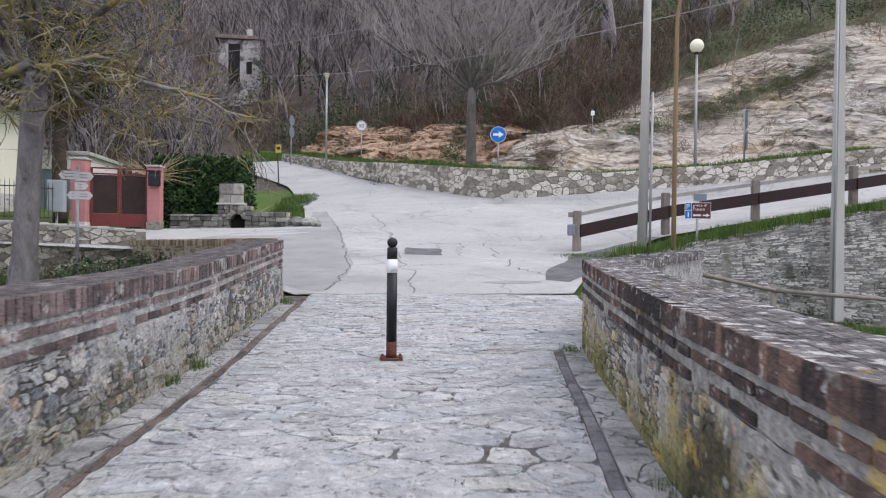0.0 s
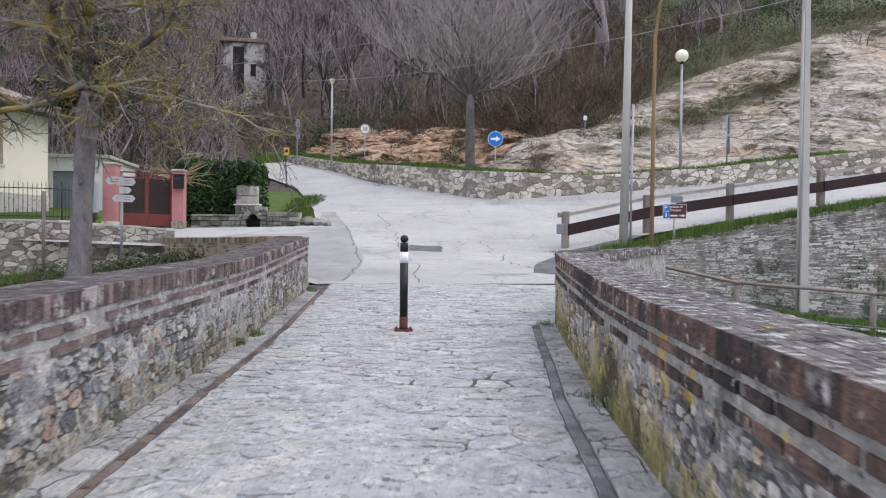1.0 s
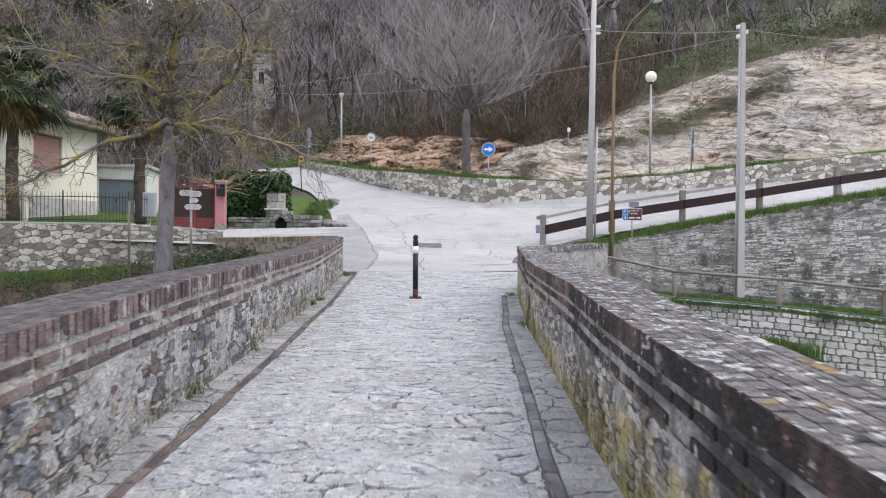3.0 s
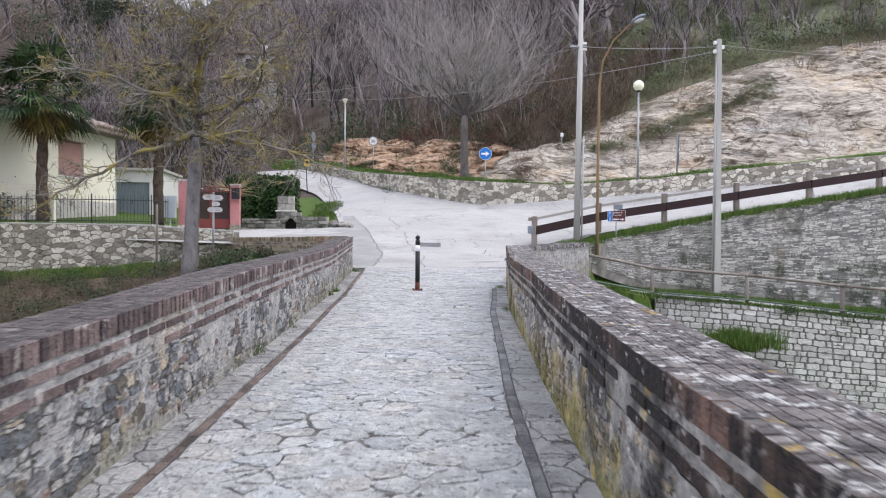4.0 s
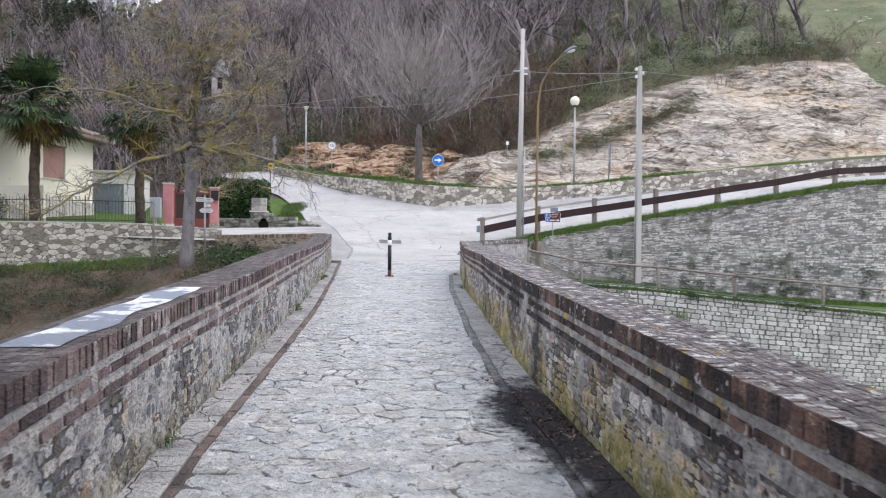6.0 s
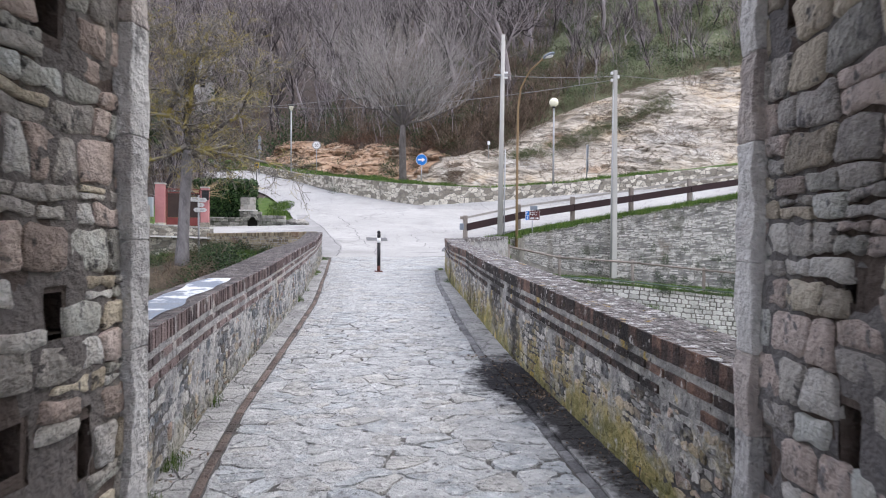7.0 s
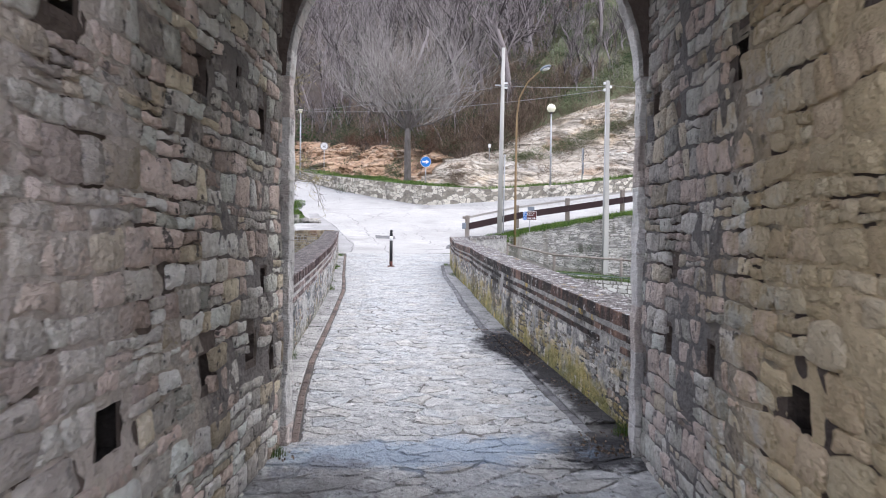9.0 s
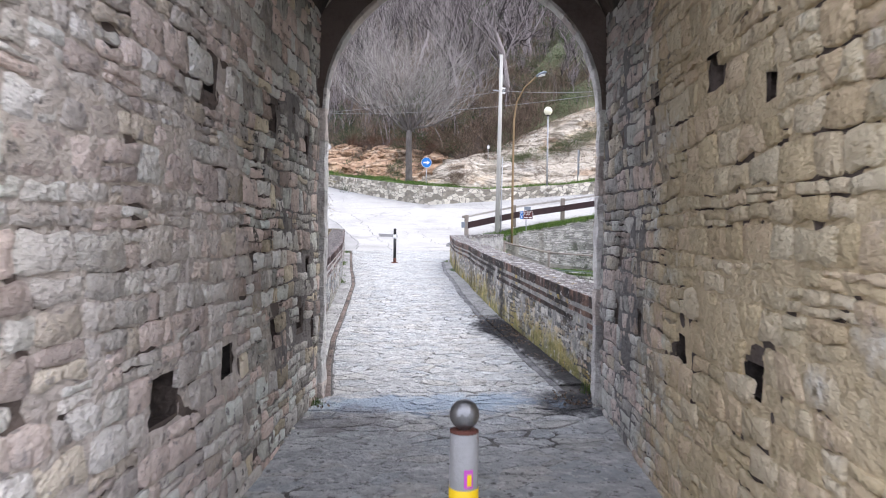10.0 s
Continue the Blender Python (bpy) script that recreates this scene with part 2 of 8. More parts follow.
M_GATE_MORTAR = mat("gate_mortar", ((0.32, 0.275, 0.235), (0.5, 0.44, 0.37), (0.64, 0.565, 0.475)), 5.0, 0.95, 2.0, 26, 0, [((0.05, 0.047, 0.048), 2.2, 0.64, 0.05, 0.85), ((0.05, 0.046, 0.044), 9.0, 0.6, 0.04, 0.8), ((0.6, 0.49, 0.31), 0.7, 0.55, 0.12, 0.3)], bump_size=9, spots=GATE_TONES + MORTAR_TONES)
M_ARCH = mat("arch_stone", ((0.44, 0.425, 0.415), (0.64, 0.625, 0.605), (0.8, 0.785, 0.76)), 4.0, 0.85, 2.5, 26, 0.4, [((0.5, 0.41, 0.37), 1.6, 0.53, 0.1, 0.7), ((0.18, 0.17, 0.165), 6.0, 0.61, 0.06, 0.7)], bump_size=8, tints=[((1.0, 0.88, 0.82), 0.0, 0.4, 0.7)])
# near-black: shade of the vault, ring back and wall holes put into colour
M_GATE_SHADE = mat("gate_stone_shade", ((0.03, 0.026, 0.024), (0.085, 0.067, 0.058), (0.15, 0.12, 0.105)), 3.0, 0.95, 0.9, 25, 0.4)
M_ASPHALT = mat("worn_asphalt", ((0.31, 0.306, 0.298), (0.385, 0.38, 0.37), (0.445, 0.44, 0.428)), 0.35, 0.85, 0.6, 60, 0, [((0.24, 0.237, 0.23), 0.4, 0.54, 0.16, 0.5), ((0.52, 0.51, 0.495), 1.2, 0.57, 0.12, 0.45), ((0.21, 0.208, 0.203), 9.0, 0.57, 0.08, 0.45), ((0.17, 0.168, 0.165), 30.0, 0.6, 0.06, 0.4)], cracks=[(0.3, 0.01, (0.16, 0.16, 0.16), 0.6), (0.8, 0.012, (0.2, 0.2, 0.2), 0.35)])
M_ASPHALT_DARK = mat("patched_asphalt", ((0.07, 0.07, 0.074), (0.13, 0.13, 0.134), (0.2, 0.2, 0.202)), 2.5, 0.85, 0.8, 60, 0, [((0.24, 0.24, 0.238), 4.0, 0.57, 0.08, 0.5)])
M_CRACK = mat("tar_crack", ((0.1, 0.1, 0.1), (0.18, 0.18, 0.18)), 8.0, 0.9, 0.2)
M_WALLSTONE = mat("yellowish_wall_stone", ((0.27, 0.245, 0.2), (0.5, 0.46, 0.385), (0.7, 0.66, 0.57)), 5.0, 0.9, 2.0, 22, 0.8, [((0.09, 0.083, 0.072), 0.7, 0.57, 0.08, 0.75), ((0.22, 0.205, 0.17), 4.0, 0.57, 0.08, 0.65), ((0.06, 0.06, 0.05), 9.0, 0.59, 0.05, 0.75)])
M_WALLMORTAR = mat("wall_mortar", ((0.1, 0.096, 0.088), (0.22, 0.208, 0.185), (0.36, 0.34, 0.3)), 3.0, 0.95, 0.8, 25, 0, [((0.07, 0.067, 0.06), 1.2, 0.55, 0.1, 0.7)])
M_GREYSTONE = mat("grey_wall_stone", ((0.2, 0.197, 0.19), (0.41, 0.4, 0.377), (0.6, 0.58, 0.545)), 3.0, 0.92, 1.6, 22, 0.6, [((0.07, 0.075, 0.05), 0.6, 0.57, 0.08, 0.8), ((0.07, 0.066, 0.06), 6.0, 0.58, 0.05, 0.8), ((0.2, 0.15, 0.11), 0.5, 0.6, 0.06, 0.6)], bump_size=9)
M_BLOCK = mat("pale_block", ((0.48, 0.47, 0.44), (0.62, 0.61, 0.565), (0.74, 0.73, 0.69)), 2.5, 0.9, 1.2, 22, 0.45, [((0.3, 0.3, 0.26), 0.6, 0.57, 0.12, 0.6), ((0.15, 0.145, 0.12), 6.0, 0.6, 0.06, 0.6)])
M_ROCK = mat("limestone_rock", ((0.2, 0.175, 0.142), (0.36, 0.32, 0.265), (0.48, 0.435, 0.37), (0.58, 0.545, 0.48)), 0.7, 0.92, 2.5, 5, 0, [((0.5, 0.37, 0.22), 0.16, 0.53, 0.1, 0.65), ((0.33, 0.32, 0.3), 0.22, 0.53, 0.08, 0.65), ((0.62, 0.59, 0.53), 0.9, 0.58, 0.06, 0.6), ((0.1, 0.085, 0.058), 0.4, 0.57, 0.06, 0.75), ((0.13, 0.105, 0.08), 2.6, 0.59, 0.05, 0.65), ((0.38, 0.23, 0.13), 0.3, 0.6, 0.06, 0.5)], bump_size=2.4, stretch=(0.8, 0.8, 1.7), cracks=[(0.4, 0.035, (0.1, 0.08, 0.06), 0.85), (1.2, 0.045, (0.14, 0.115, 0.09), 0.65), (3.5, 0.06, (0.2, 0.165, 0.135), 0.4)])
M_REDROCK = mat("red_earth_rock", ((0.15, 0.09, 0.058), (0.36, 0.235, 0.15), (0.52, 0.4, 0.285)), 0.9, 0.95, 2.5, 6, 0, [((0.05, 0.038, 0.026), 0.5, 0.53, 0.08, 0.85), ((0.5, 0.43, 0.34), 0.7, 0.57, 0.08, 0.7), ((0.07, 0.045, 0.03), 2.5, 0.57, 0.06, 0.7)], bump_size=2.5, cracks=[(0.6, 0.06, (0.06, 0.04, 0.03), 0.85)])
M_GRASS = mat("grass_ground", ((0.035, 0.06, 0.01), (0.06, 0.11, 0.015), (0.1, 0.12, 0.035)), 1.5, 0.95, 0.8, 30)
M_BLADE = mat("grass_blade", ((0.03, 0.065, 0.01), (0.06, 0.13, 0.018), (0.13, 0.18, 0.04)), 2.0, 0.8, 0, 30, 0.6)
M_EARTH = mat("hillside_litter", ((0.035, 0.027, 0.024), (0.07, 0.055, 0.047), (0.12, 0.095, 0.082)), 0.3, 0.98, 1.0, 8, 0, [((0.04, 0.05, 0.026), 0.06, 0.56, 0.1, 0.5), ((0.02, 0.018, 0.015), 0.4, 0.54, 0.1, 0.7), ((0.16, 0.13, 0.11), 2.5, 0.58, 0.08, 0.6)])
M_SLOPE = mat("grassy_slope", ((0.06, 0.072, 0.038), (0.115, 0.13, 0.072), (0.18, 0.18, 0.11)), 0.5, 0.98, 1.6, 8, 0, [((0.14, 0.115, 0.085), 0.2, 0.55, 0.1, 0.7), ((0.065, 0.09, 0.035), 0.9, 0.55, 0.1, 0.7), ((0.5, 0.48, 0.43), 0.7, 0.64, 0.04, 0.8), ((0.04, 0.044, 0.022), 3.0, 0.58, 0.08, 0.6)])
M_BANK = mat("brown_bank", ((0.04, 0.032, 0.023), (0.085, 0.066, 0.046), (0.14, 0.115, 0.075)), 1.2, 0.98, 1.6, 15, 0, [((0.04, 0.055, 0.018), 0.8, 0.53, 0.1, 0.7), ((0.16, 0.12, 0.085), 4.0, 0.57, 0.08, 0.6)])
M_TWIG = mat("bare_twig", ((0.045, 0.038, 0.038), (0.15, 0.13, 0.13), (0.31, 0.275, 0.275)), 0.4, 0.95, 0, 10, 0.9)
M_BARK = mat("grey_bark", ((0.09, 0.084, 0.084), (0.19, 0.179, 0.178), (0.29, 0.275, 0.27)), 5.0, 0.95, 0.9, 30, 0.1, [((0.06, 0.055, 0.052), 4.0, 0.6, 0.06, 0.6)], stretch=(1, 1, 0.4))
M_LICHENBARK = mat("lichened_bark", ((0.075, 0.067, 0.06), (0.17, 0.155, 0.137), (0.29, 0.27, 0.24)), 3.0, 0.95, 0.6, 30, 0.4, [((0.34, 0.28, 0.08), 1.8, 0.5, 0.08, 0.8), ((0.36, 0.35, 0.32), 5.0, 0.58, 0.06, 0.5)])
M_LEAF = mat("dark_hedge_leaf", ((0.012, 0.03, 0.01), (0.03, 0.07, 0.02), (0.07, 0.13, 0.04)), 3.0, 0.6, 0, 20, 0.6)
M_IVY = mat("ivy_leaf", ((0.015, 0.03, 0.012), (0.03, 0.06, 0.02), (0.06, 0.1, 0.035)), 1.0, 0.7, 0, 20, 0.6)
M_PALM = mat("palm_frond", ((0.012, 0.025, 0.012), (0.03, 0.06, 0.02), (0.06, 0.1, 0.03)), 2.0, 0.6, 0, 20, 0.5)
M_PALM_DRY = mat("dry_palm_frond", ((0.07, 0.05, 0.02), (0.14, 0.1, 0.035), (0.22, 0.17, 0.05)), 2.0, 0.8, 0, 20, 0.5)
M_PALMTRUNK = mat("fibrous_trunk", ((0.03, 0.024, 0.02), (0.08, 0.06, 0.045), (0.13, 0.1, 0.075)), 5.0, 0.98, 1.0, 30)
M_DRY = mat("dry_brush", ((0.07, 0.05, 0.038), (0.15, 0.108, 0.08), (0.25, 0.19, 0.14)), 1.0, 0.95, 0, 20, 0.6)
M_CREAM = mat("cream_render", ((0.77, 0.745, 0.62), (0.84, 0.82, 0.7)), 0.8, 0.9, 0.15, 30, 0, [((0.6, 0.57, 0.47), 0.6, 0.6, 0.12, 0.4)])
M_WHITEW = mat("white_render", ((0.6, 0.6, 0.57), (0.72, 0.72, 0.69)), 1.5, 0.9, 0.15, 30)
M_TILE = mat("roof_tile", ((0.2, 0.155, 0.13), (0.34, 0.275, 0.235), (0.46, 0.4, 0.355)), 2.0, 0.9, 0.8, 25, 0.5, [((0.12, 0.11, 0.1), 1.5, 0.56, 0.1, 0.6)])
M_SHUTTER = mat("pinkish_shutter", ((0.4, 0.24, 0.22), (0.47, 0.29, 0.26)), 3.0, 0.7, 0.1, 30)
M_GARAGE = mat("grey_blue_door", ((0.16, 0.2, 0.23), (0.21, 0.25, 0.28)), 2.0, 0.55, 0.1, 30)
M_PINK = mat("pink_pillar", ((0.38, 0.16, 0.16), (0.48, 0.23, 0.22)), 3.0, 0.85, 0.3, 30)
M_REDGATE = mat("brown_red_gate", ((0.12, 0.025, 0.022), (0.17, 0.04, 0.035)), 3.0, 0.5, 0.1, 40)
M_BLACK = plain("black_paint", (0.015, 0.015, 0.017), 0.45)
M_IRON = plain("dark_iron", (0.03, 0.03, 0.032), 0.5)
M_WHITE = plain("white_paint", (0.78, 0.78, 0.78), 0.5)
M_RUST = mat("rusty_base", ((0.06, 0.025, 0.02), (0.14, 0.05, 0.035)), 12, 0.85, 0.4, 60)
M_CONCRETE = mat("concrete_pole", ((0.36, 0.355, 0.33), (0.46, 0.45, 0.42)), 2.0, 0.9, 0.3, 40, stretch=(1, 1, 0.3))
M_GALV = mat("galvanised_steel", ((0.3, 0.31, 0.32), (0.4, 0.41, 0.42)), 4.0, 0.5, 0.1, 40, metal=0.5)
M_RUSTPOLE = mat("yellowed_rusty_pole", ((0.2, 0.13, 0.075), (0.3, 0.21, 0.11)), 3.0, 0.8, 0.2, 40, stretch=(1, 1, 0.3))
M_STEEL = mat("brushed_steel", ((0.17, 0.17, 0.175), (0.27, 0.275, 0.285)), 5.0, 0.32, 0.15, 60, metal=0.9)
M_WOOD = mat("weathered_wood", ((0.12, 0.1, 0.085), (0.22, 0.19, 0.165), (0.3, 0.27, 0.24)), 4.0, 0.9, 0.6, 40, 0.2, stretch=(1, 1, 0.25))
M_CORTEN = mat("dark_red_rail", ((0.018, 0.008, 0.009), (0.035, 0.014, 0.015)), 3.0, 0.6, 0.15, 40)
M_BLUE = plain("sign_blue", (0.01, 0.16, 0.52), 0.4)
M_BROWN = plain("sign_brown", (0.1, 0.03, 0.03), 0.45)
M_GREYBACK = plain("sign_back_grey", (0.2, 0.23, 0.27), 0.6)
M_YELLOW = plain("yellow_paint", (0.75, 0.5, 0.01), 0.45)
M_GLOBE = plain("globe_opal", (0.82, 0.8, 0.62), 0.3)
M_PURPLE = plain("purple_print", (0.45, 0.08, 0.4), 0.5)
M_CABLE = plain("cable_grey", (0.3, 0.3, 0.3), 0.6)
M_BOX = plain("meter_box_grey", (0.33, 0.37, 0.38), 0.6)
# near-black that paints the shade inside openings and the fountain niche
M_OPENING_SHADE = plain("opening_shade", (0.03, 0.027, 0.025), 0.95)

M_PALEWOOD = mat("pale_weathered_wood", ((0.26, 0.24, 0.22), (0.4, 0.38, 0.35)), 4.0, 0.9, 0.4, 40)
M_DARKBARK = mat("dark_bark", ((0.045, 0.04, 0.037), (0.1, 0.09, 0.083), (0.16, 0.145, 0.135)), 5.0, 0.95, 0.9, 30, 0.1, stretch=(1, 1, 0.4))
M_SHOOT = mat("pale_shoot", ((0.15, 0.138, 0.128), (0.29, 0.268, 0.25), (0.42, 0.395, 0.37)), 0.6, 0.95, 0, 10, 0.6)
M_SCRUB = mat("olive_scrub", ((0.06, 0.078, 0.034), (0.12, 0.145, 0.068), (0.21, 0.21, 0.125)), 0.5, 0.95, 0, 20, 0.6)
M_ASPHALT_MID = mat("darker_asphalt", ((0.23, 0.228, 0.226), (0.29, 0.288, 0.285), (0.35, 0.348, 0.342)), 1.2, 0.85, 0.6, 60, 0, [((0.18, 0.18, 0.178), 3.0, 0.57, 0.08, 0.5), ((0.43, 0.425, 0.418), 6.0, 0.6, 0.08, 0.4)])
M_DARKLEAF = plain("shaded_leaf", (0.012, 0.025, 0.01), 0.9)
M_CONIFER = mat("dark_needles", ((0.008, 0.016, 0.008), (0.02, 0.035, 0.016), (0.04, 0.06, 0.03)), 1.0, 0.8, 0, 20, 0.6)
M_STRAW = mat("straw_stalk", ((0.3, 0.23, 0.13), (0.45, 0.36, 0.22)), 4.0, 0.9, 0, 30, 0.4)
M_RUINWALL = mat("ruin_wall", ((0.22, 0.2, 0.185), (0.48, 0.455, 0.43), (0.66, 0.64, 0.61)), 0.8, 0.95, 1.5, 10, 0, [((0.08, 0.072, 0.065), 0.45, 0.52, 0.06, 0.9), ((0.1, 0.09, 0.08), 1.6, 0.57, 0.06, 0.7)])
M_FOUNT = mat("fountain_stone", ((0.15, 0.145, 0.135), (0.28, 0.27, 0.245), (0.42, 0.4, 0.36)), 5.0, 0.92, 0.9, 30, 0.5, [(BLACK_CRUST, 2.5, 0.54, 0.1, 0.75), ((0.1, 0.105, 0.06), 4.0, 0.57, 0.1, 0.6)])
M_STEELGREY = mat("grey_painted_steel", ((0.2, 0.2, 0.2), (0.27, 0.27, 0.275)), 6.0, 0.5, 0.15, 60, 0, [((0.12, 0.06, 0.03), 9.0, 0.66, 0.05, 0.6)])
M_GREYRIM = plain("faded_grey_print", (0.35, 0.33, 0.32), 0.6)
M_YELLOWSIGN = plain("yellow_plate", (0.6, 0.42, 0.08), 0.5)
M_GREENRAIL = plain("green_pipe", (0.12, 0.16, 0.135), 0.7)
M_YBRICK = mat("yellowed_brick", ((0.15, 0.12, 0.08), (0.29, 0.235, 0.15), (0.42, 0.36, 0.25)), 6.0, 0.92, 1.2, 40, 0.5, [((0.08, 0.07, 0.05), 2.0, 0.57, 0.08, 0.6), ((0.24, 0.13, 0.09), 1.0, 0.56, 0.1, 0.6)])
M_TINTED = mat("brown_tinted_pane", ((0.02, 0.014, 0.012), (0.05, 0.034, 0.028)), 1.5, 0.4, 0, 20, spec=0.2)
M_REDLEAF = mat("rusty_dead_leaf", ((0.05, 0.022, 0.015), (0.11, 0.048, 0.03), (0.18, 0.09, 0.055)), 1.5, 0.9, 0, 20, 0.6)
M_SKIM = mat("cement_skim", ((0.5, 0.54, 0.58), (0.62, 0.64, 0.66), (0.72, 0.73, 0.74)), 4.0, 0.9, 0.6, 40, 0, [((0.14, 0.17, 0.22), 2.0, 0.46, 0.05, 0.9), ((0.2, 0.21, 0.23), 7.0, 0.57, 0.05, 0.7)])


# ---- building helpers ----
def mesh_object(name, verts, faces, material, parent=None, smooth=False):
    me = bpy.data.meshes.new(name)
    me.from_pydata([tuple(v) for v in verts], [], faces)
    me.materials.append(material)
    if smooth:
        me.polygons.foreach_set("use_smooth", [True] * len(me.polygons))
    ob = new(name, me)
    if parent is not None:
        ob.parent = parent
    return ob


def part(name, bm, material, parent, label=""):
    me = bpy.data.meshes.new(name)
    bm.to_mesh(me)
    bm.free()
    me.materials.append(material)
    ob = new(name, me)
    ob.parent = parent
    return tagged(ob, label)


def root(name, x, y, z, label, category, group="", rz=0.0):
    ob = new(name)
    ob.matrix_basis = pose(x, y, z, 0, 0, rz)
    return tagged(ob, label, category, group)


def box(bm, x0, x1, y0, y1, z0, z1, bevel=0.0):
    r = bmesh.ops.create_cube(bm, size=1.0, matrix=Matrix.Translation(((x0 + x1) / 2, (y0 + y1) / 2, (z0 + z1) / 2)) @ Matrix.Diagonal((x1 - x0, y1 - y0, z1 - z0, 1)))
    if bevel:
        edges = list({e for v in r["verts"] for e in v.link_edges})
        bmesh.ops.bevel(bm, geom=edges, offset=bevel, segments=2, affect="EDGES", profile=0.5)
    return bm


def a_box(x0, x1, y0, y1, z0, z1, bevel=0.0):
    return box(bmesh.new(), x0, x1, y0, y1, z0, z1, bevel)


def tube(V, F, pts, radii, n=6, cap=True):
    """Adds a tapered tube along pts to the lists V and F."""
    pts = [Vector(p) for p in pts]
    start = len(V)
    side = None
    for k, p in enumerate(pts):
        d = (pts[min(k + 1, len(pts) - 1)] - pts[max(k - 1, 0)]).normalized()
        if side is None:
            side = d.orthogonal().normalized()
        side = (side - d * side.dot(d)).normalized()
        up = d.cross(side)
        for j in range(n):
            a = 2 * math.pi * j / n
            V.append(p + (side * math.cos(a) + up * math.sin(a)) * radii[k])
    for k in range(len(pts) - 1):
        for j in range(n):
            a, b = start + k * n + j, start + k * n + (j + 1) % n
            F.append((a, b, b + n, a + n))
    if cap:
        F.append(tuple(range(start + n - 1, start - 1, -1)))
        F.append(tuple(range(len(V) - n, len(V))))


def tube_part(name, pts, radii, material, parent, n=10, label=""):
    V, F = [], []
    if isinstance(radii, (int, float)):
        radii = [radii] * len(pts)
    tube(V, F, pts, radii, n)
    return tagged(mesh_object(name, V, F, material, parent, True), label)


def lathe(name, profile, material, parent, n=20, label="", x=0.0, y=0.0):
    """profile: (radius, z) from below."""
    V, F = [], []
    for r, z in profile:
        for j in range(n):
            a = 2 * math.pi * j / n
            V.append((x + r * math.cos(a), y + r * math.sin(a), z))
    for k in range(len(profile) - 1):
        for j in range(n):
            a, b = k * n + j, k * n + (j + 1) % n
            F.append((a, b, b + n, a + n))
    F.append(tuple(range(n - 1, -1, -1)))
    F.append(tuple(range(len(V) - n, len(V))))
    return tagged(mesh_object(name, V, F, material, parent, True), label)


def clip(poly, px, py, nx, ny):
    """The part of a polygon on the side where (q - p) . n <= 0."""
    out = []
    for k in range(len(poly)):
        a, b = poly[k - 1], poly[k]
        da, db = (a[0] - px) * nx + (a[1] - py) * ny, (b[0] - px) * nx + (b[1] - py) * ny
        if (da <= 0) != (db <= 0):
            t = da / (da - db)
            out.append((a[0] + t * (b[0] - a[0]), a[1] + t * (b[1] - a[1])))
        if db <= 0:
            out.append(b)
    return out


def cells(rng, length, height, w, h, jitter=0.35, rows_vary=0.3):
    """Stones laid in rough courses: polygons that fill length x height."""
    seeds, v = [], 0.0
    while v < height:
        rh = h * rng.uniform(1 - rows_vary, 1 + rows_vary)
        if height - v - rh < 0.4 * h:
            rh = height - v
        u = -w * rng.random()
        row = []
        while u < length + w:
            rw = w * rng.uniform(0.55, 1.5)
            row.append((u + rw / 2 + rng.uniform(-jitter, jitter) * w * 0.4, v + rh / 2 + rng.uniform(-jitter, jitter) * rh))
            u += rw
        seeds.append(row)
        v += rh
    flat = [(k, s) for k, row in enumerate(seeds) for s in row]
    sx = h / w
    out = []
    for k, (cu, cv) in flat:
        poly = [(0, 0), (length, 0), (length, height), (0, height)]
        poly = clip(clip(poly, cu + 2 * w, 0, 1, 0), cu - 2 * w, 0, -1, 0)
        poly = clip(clip(poly, 0, cv + 2 * h, 0, 1), 0, cv - 2 * h, 0, -1)
        for kk in range(max(0, k - 2), min(len(seeds), k + 3)):
            for ou, ov in seeds[kk]:
                if (ou, ov) == (cu, cv) or abs(ou - cu) > 3 * w:
                    continue
                # distances are taken with u squeezed, so that stones lie flat
                nx, ny = (ou - cu) * sx * sx, ov - cv
                poly = clip(poly, (cu + ou) / 2, (cv + ov) / 2, nx, ny)
                if len(poly) < 3:
                    break
            if len(poly) < 3:
                break
        if len(poly) >= 3:
            out.append((cu, cv, poly))
    return out


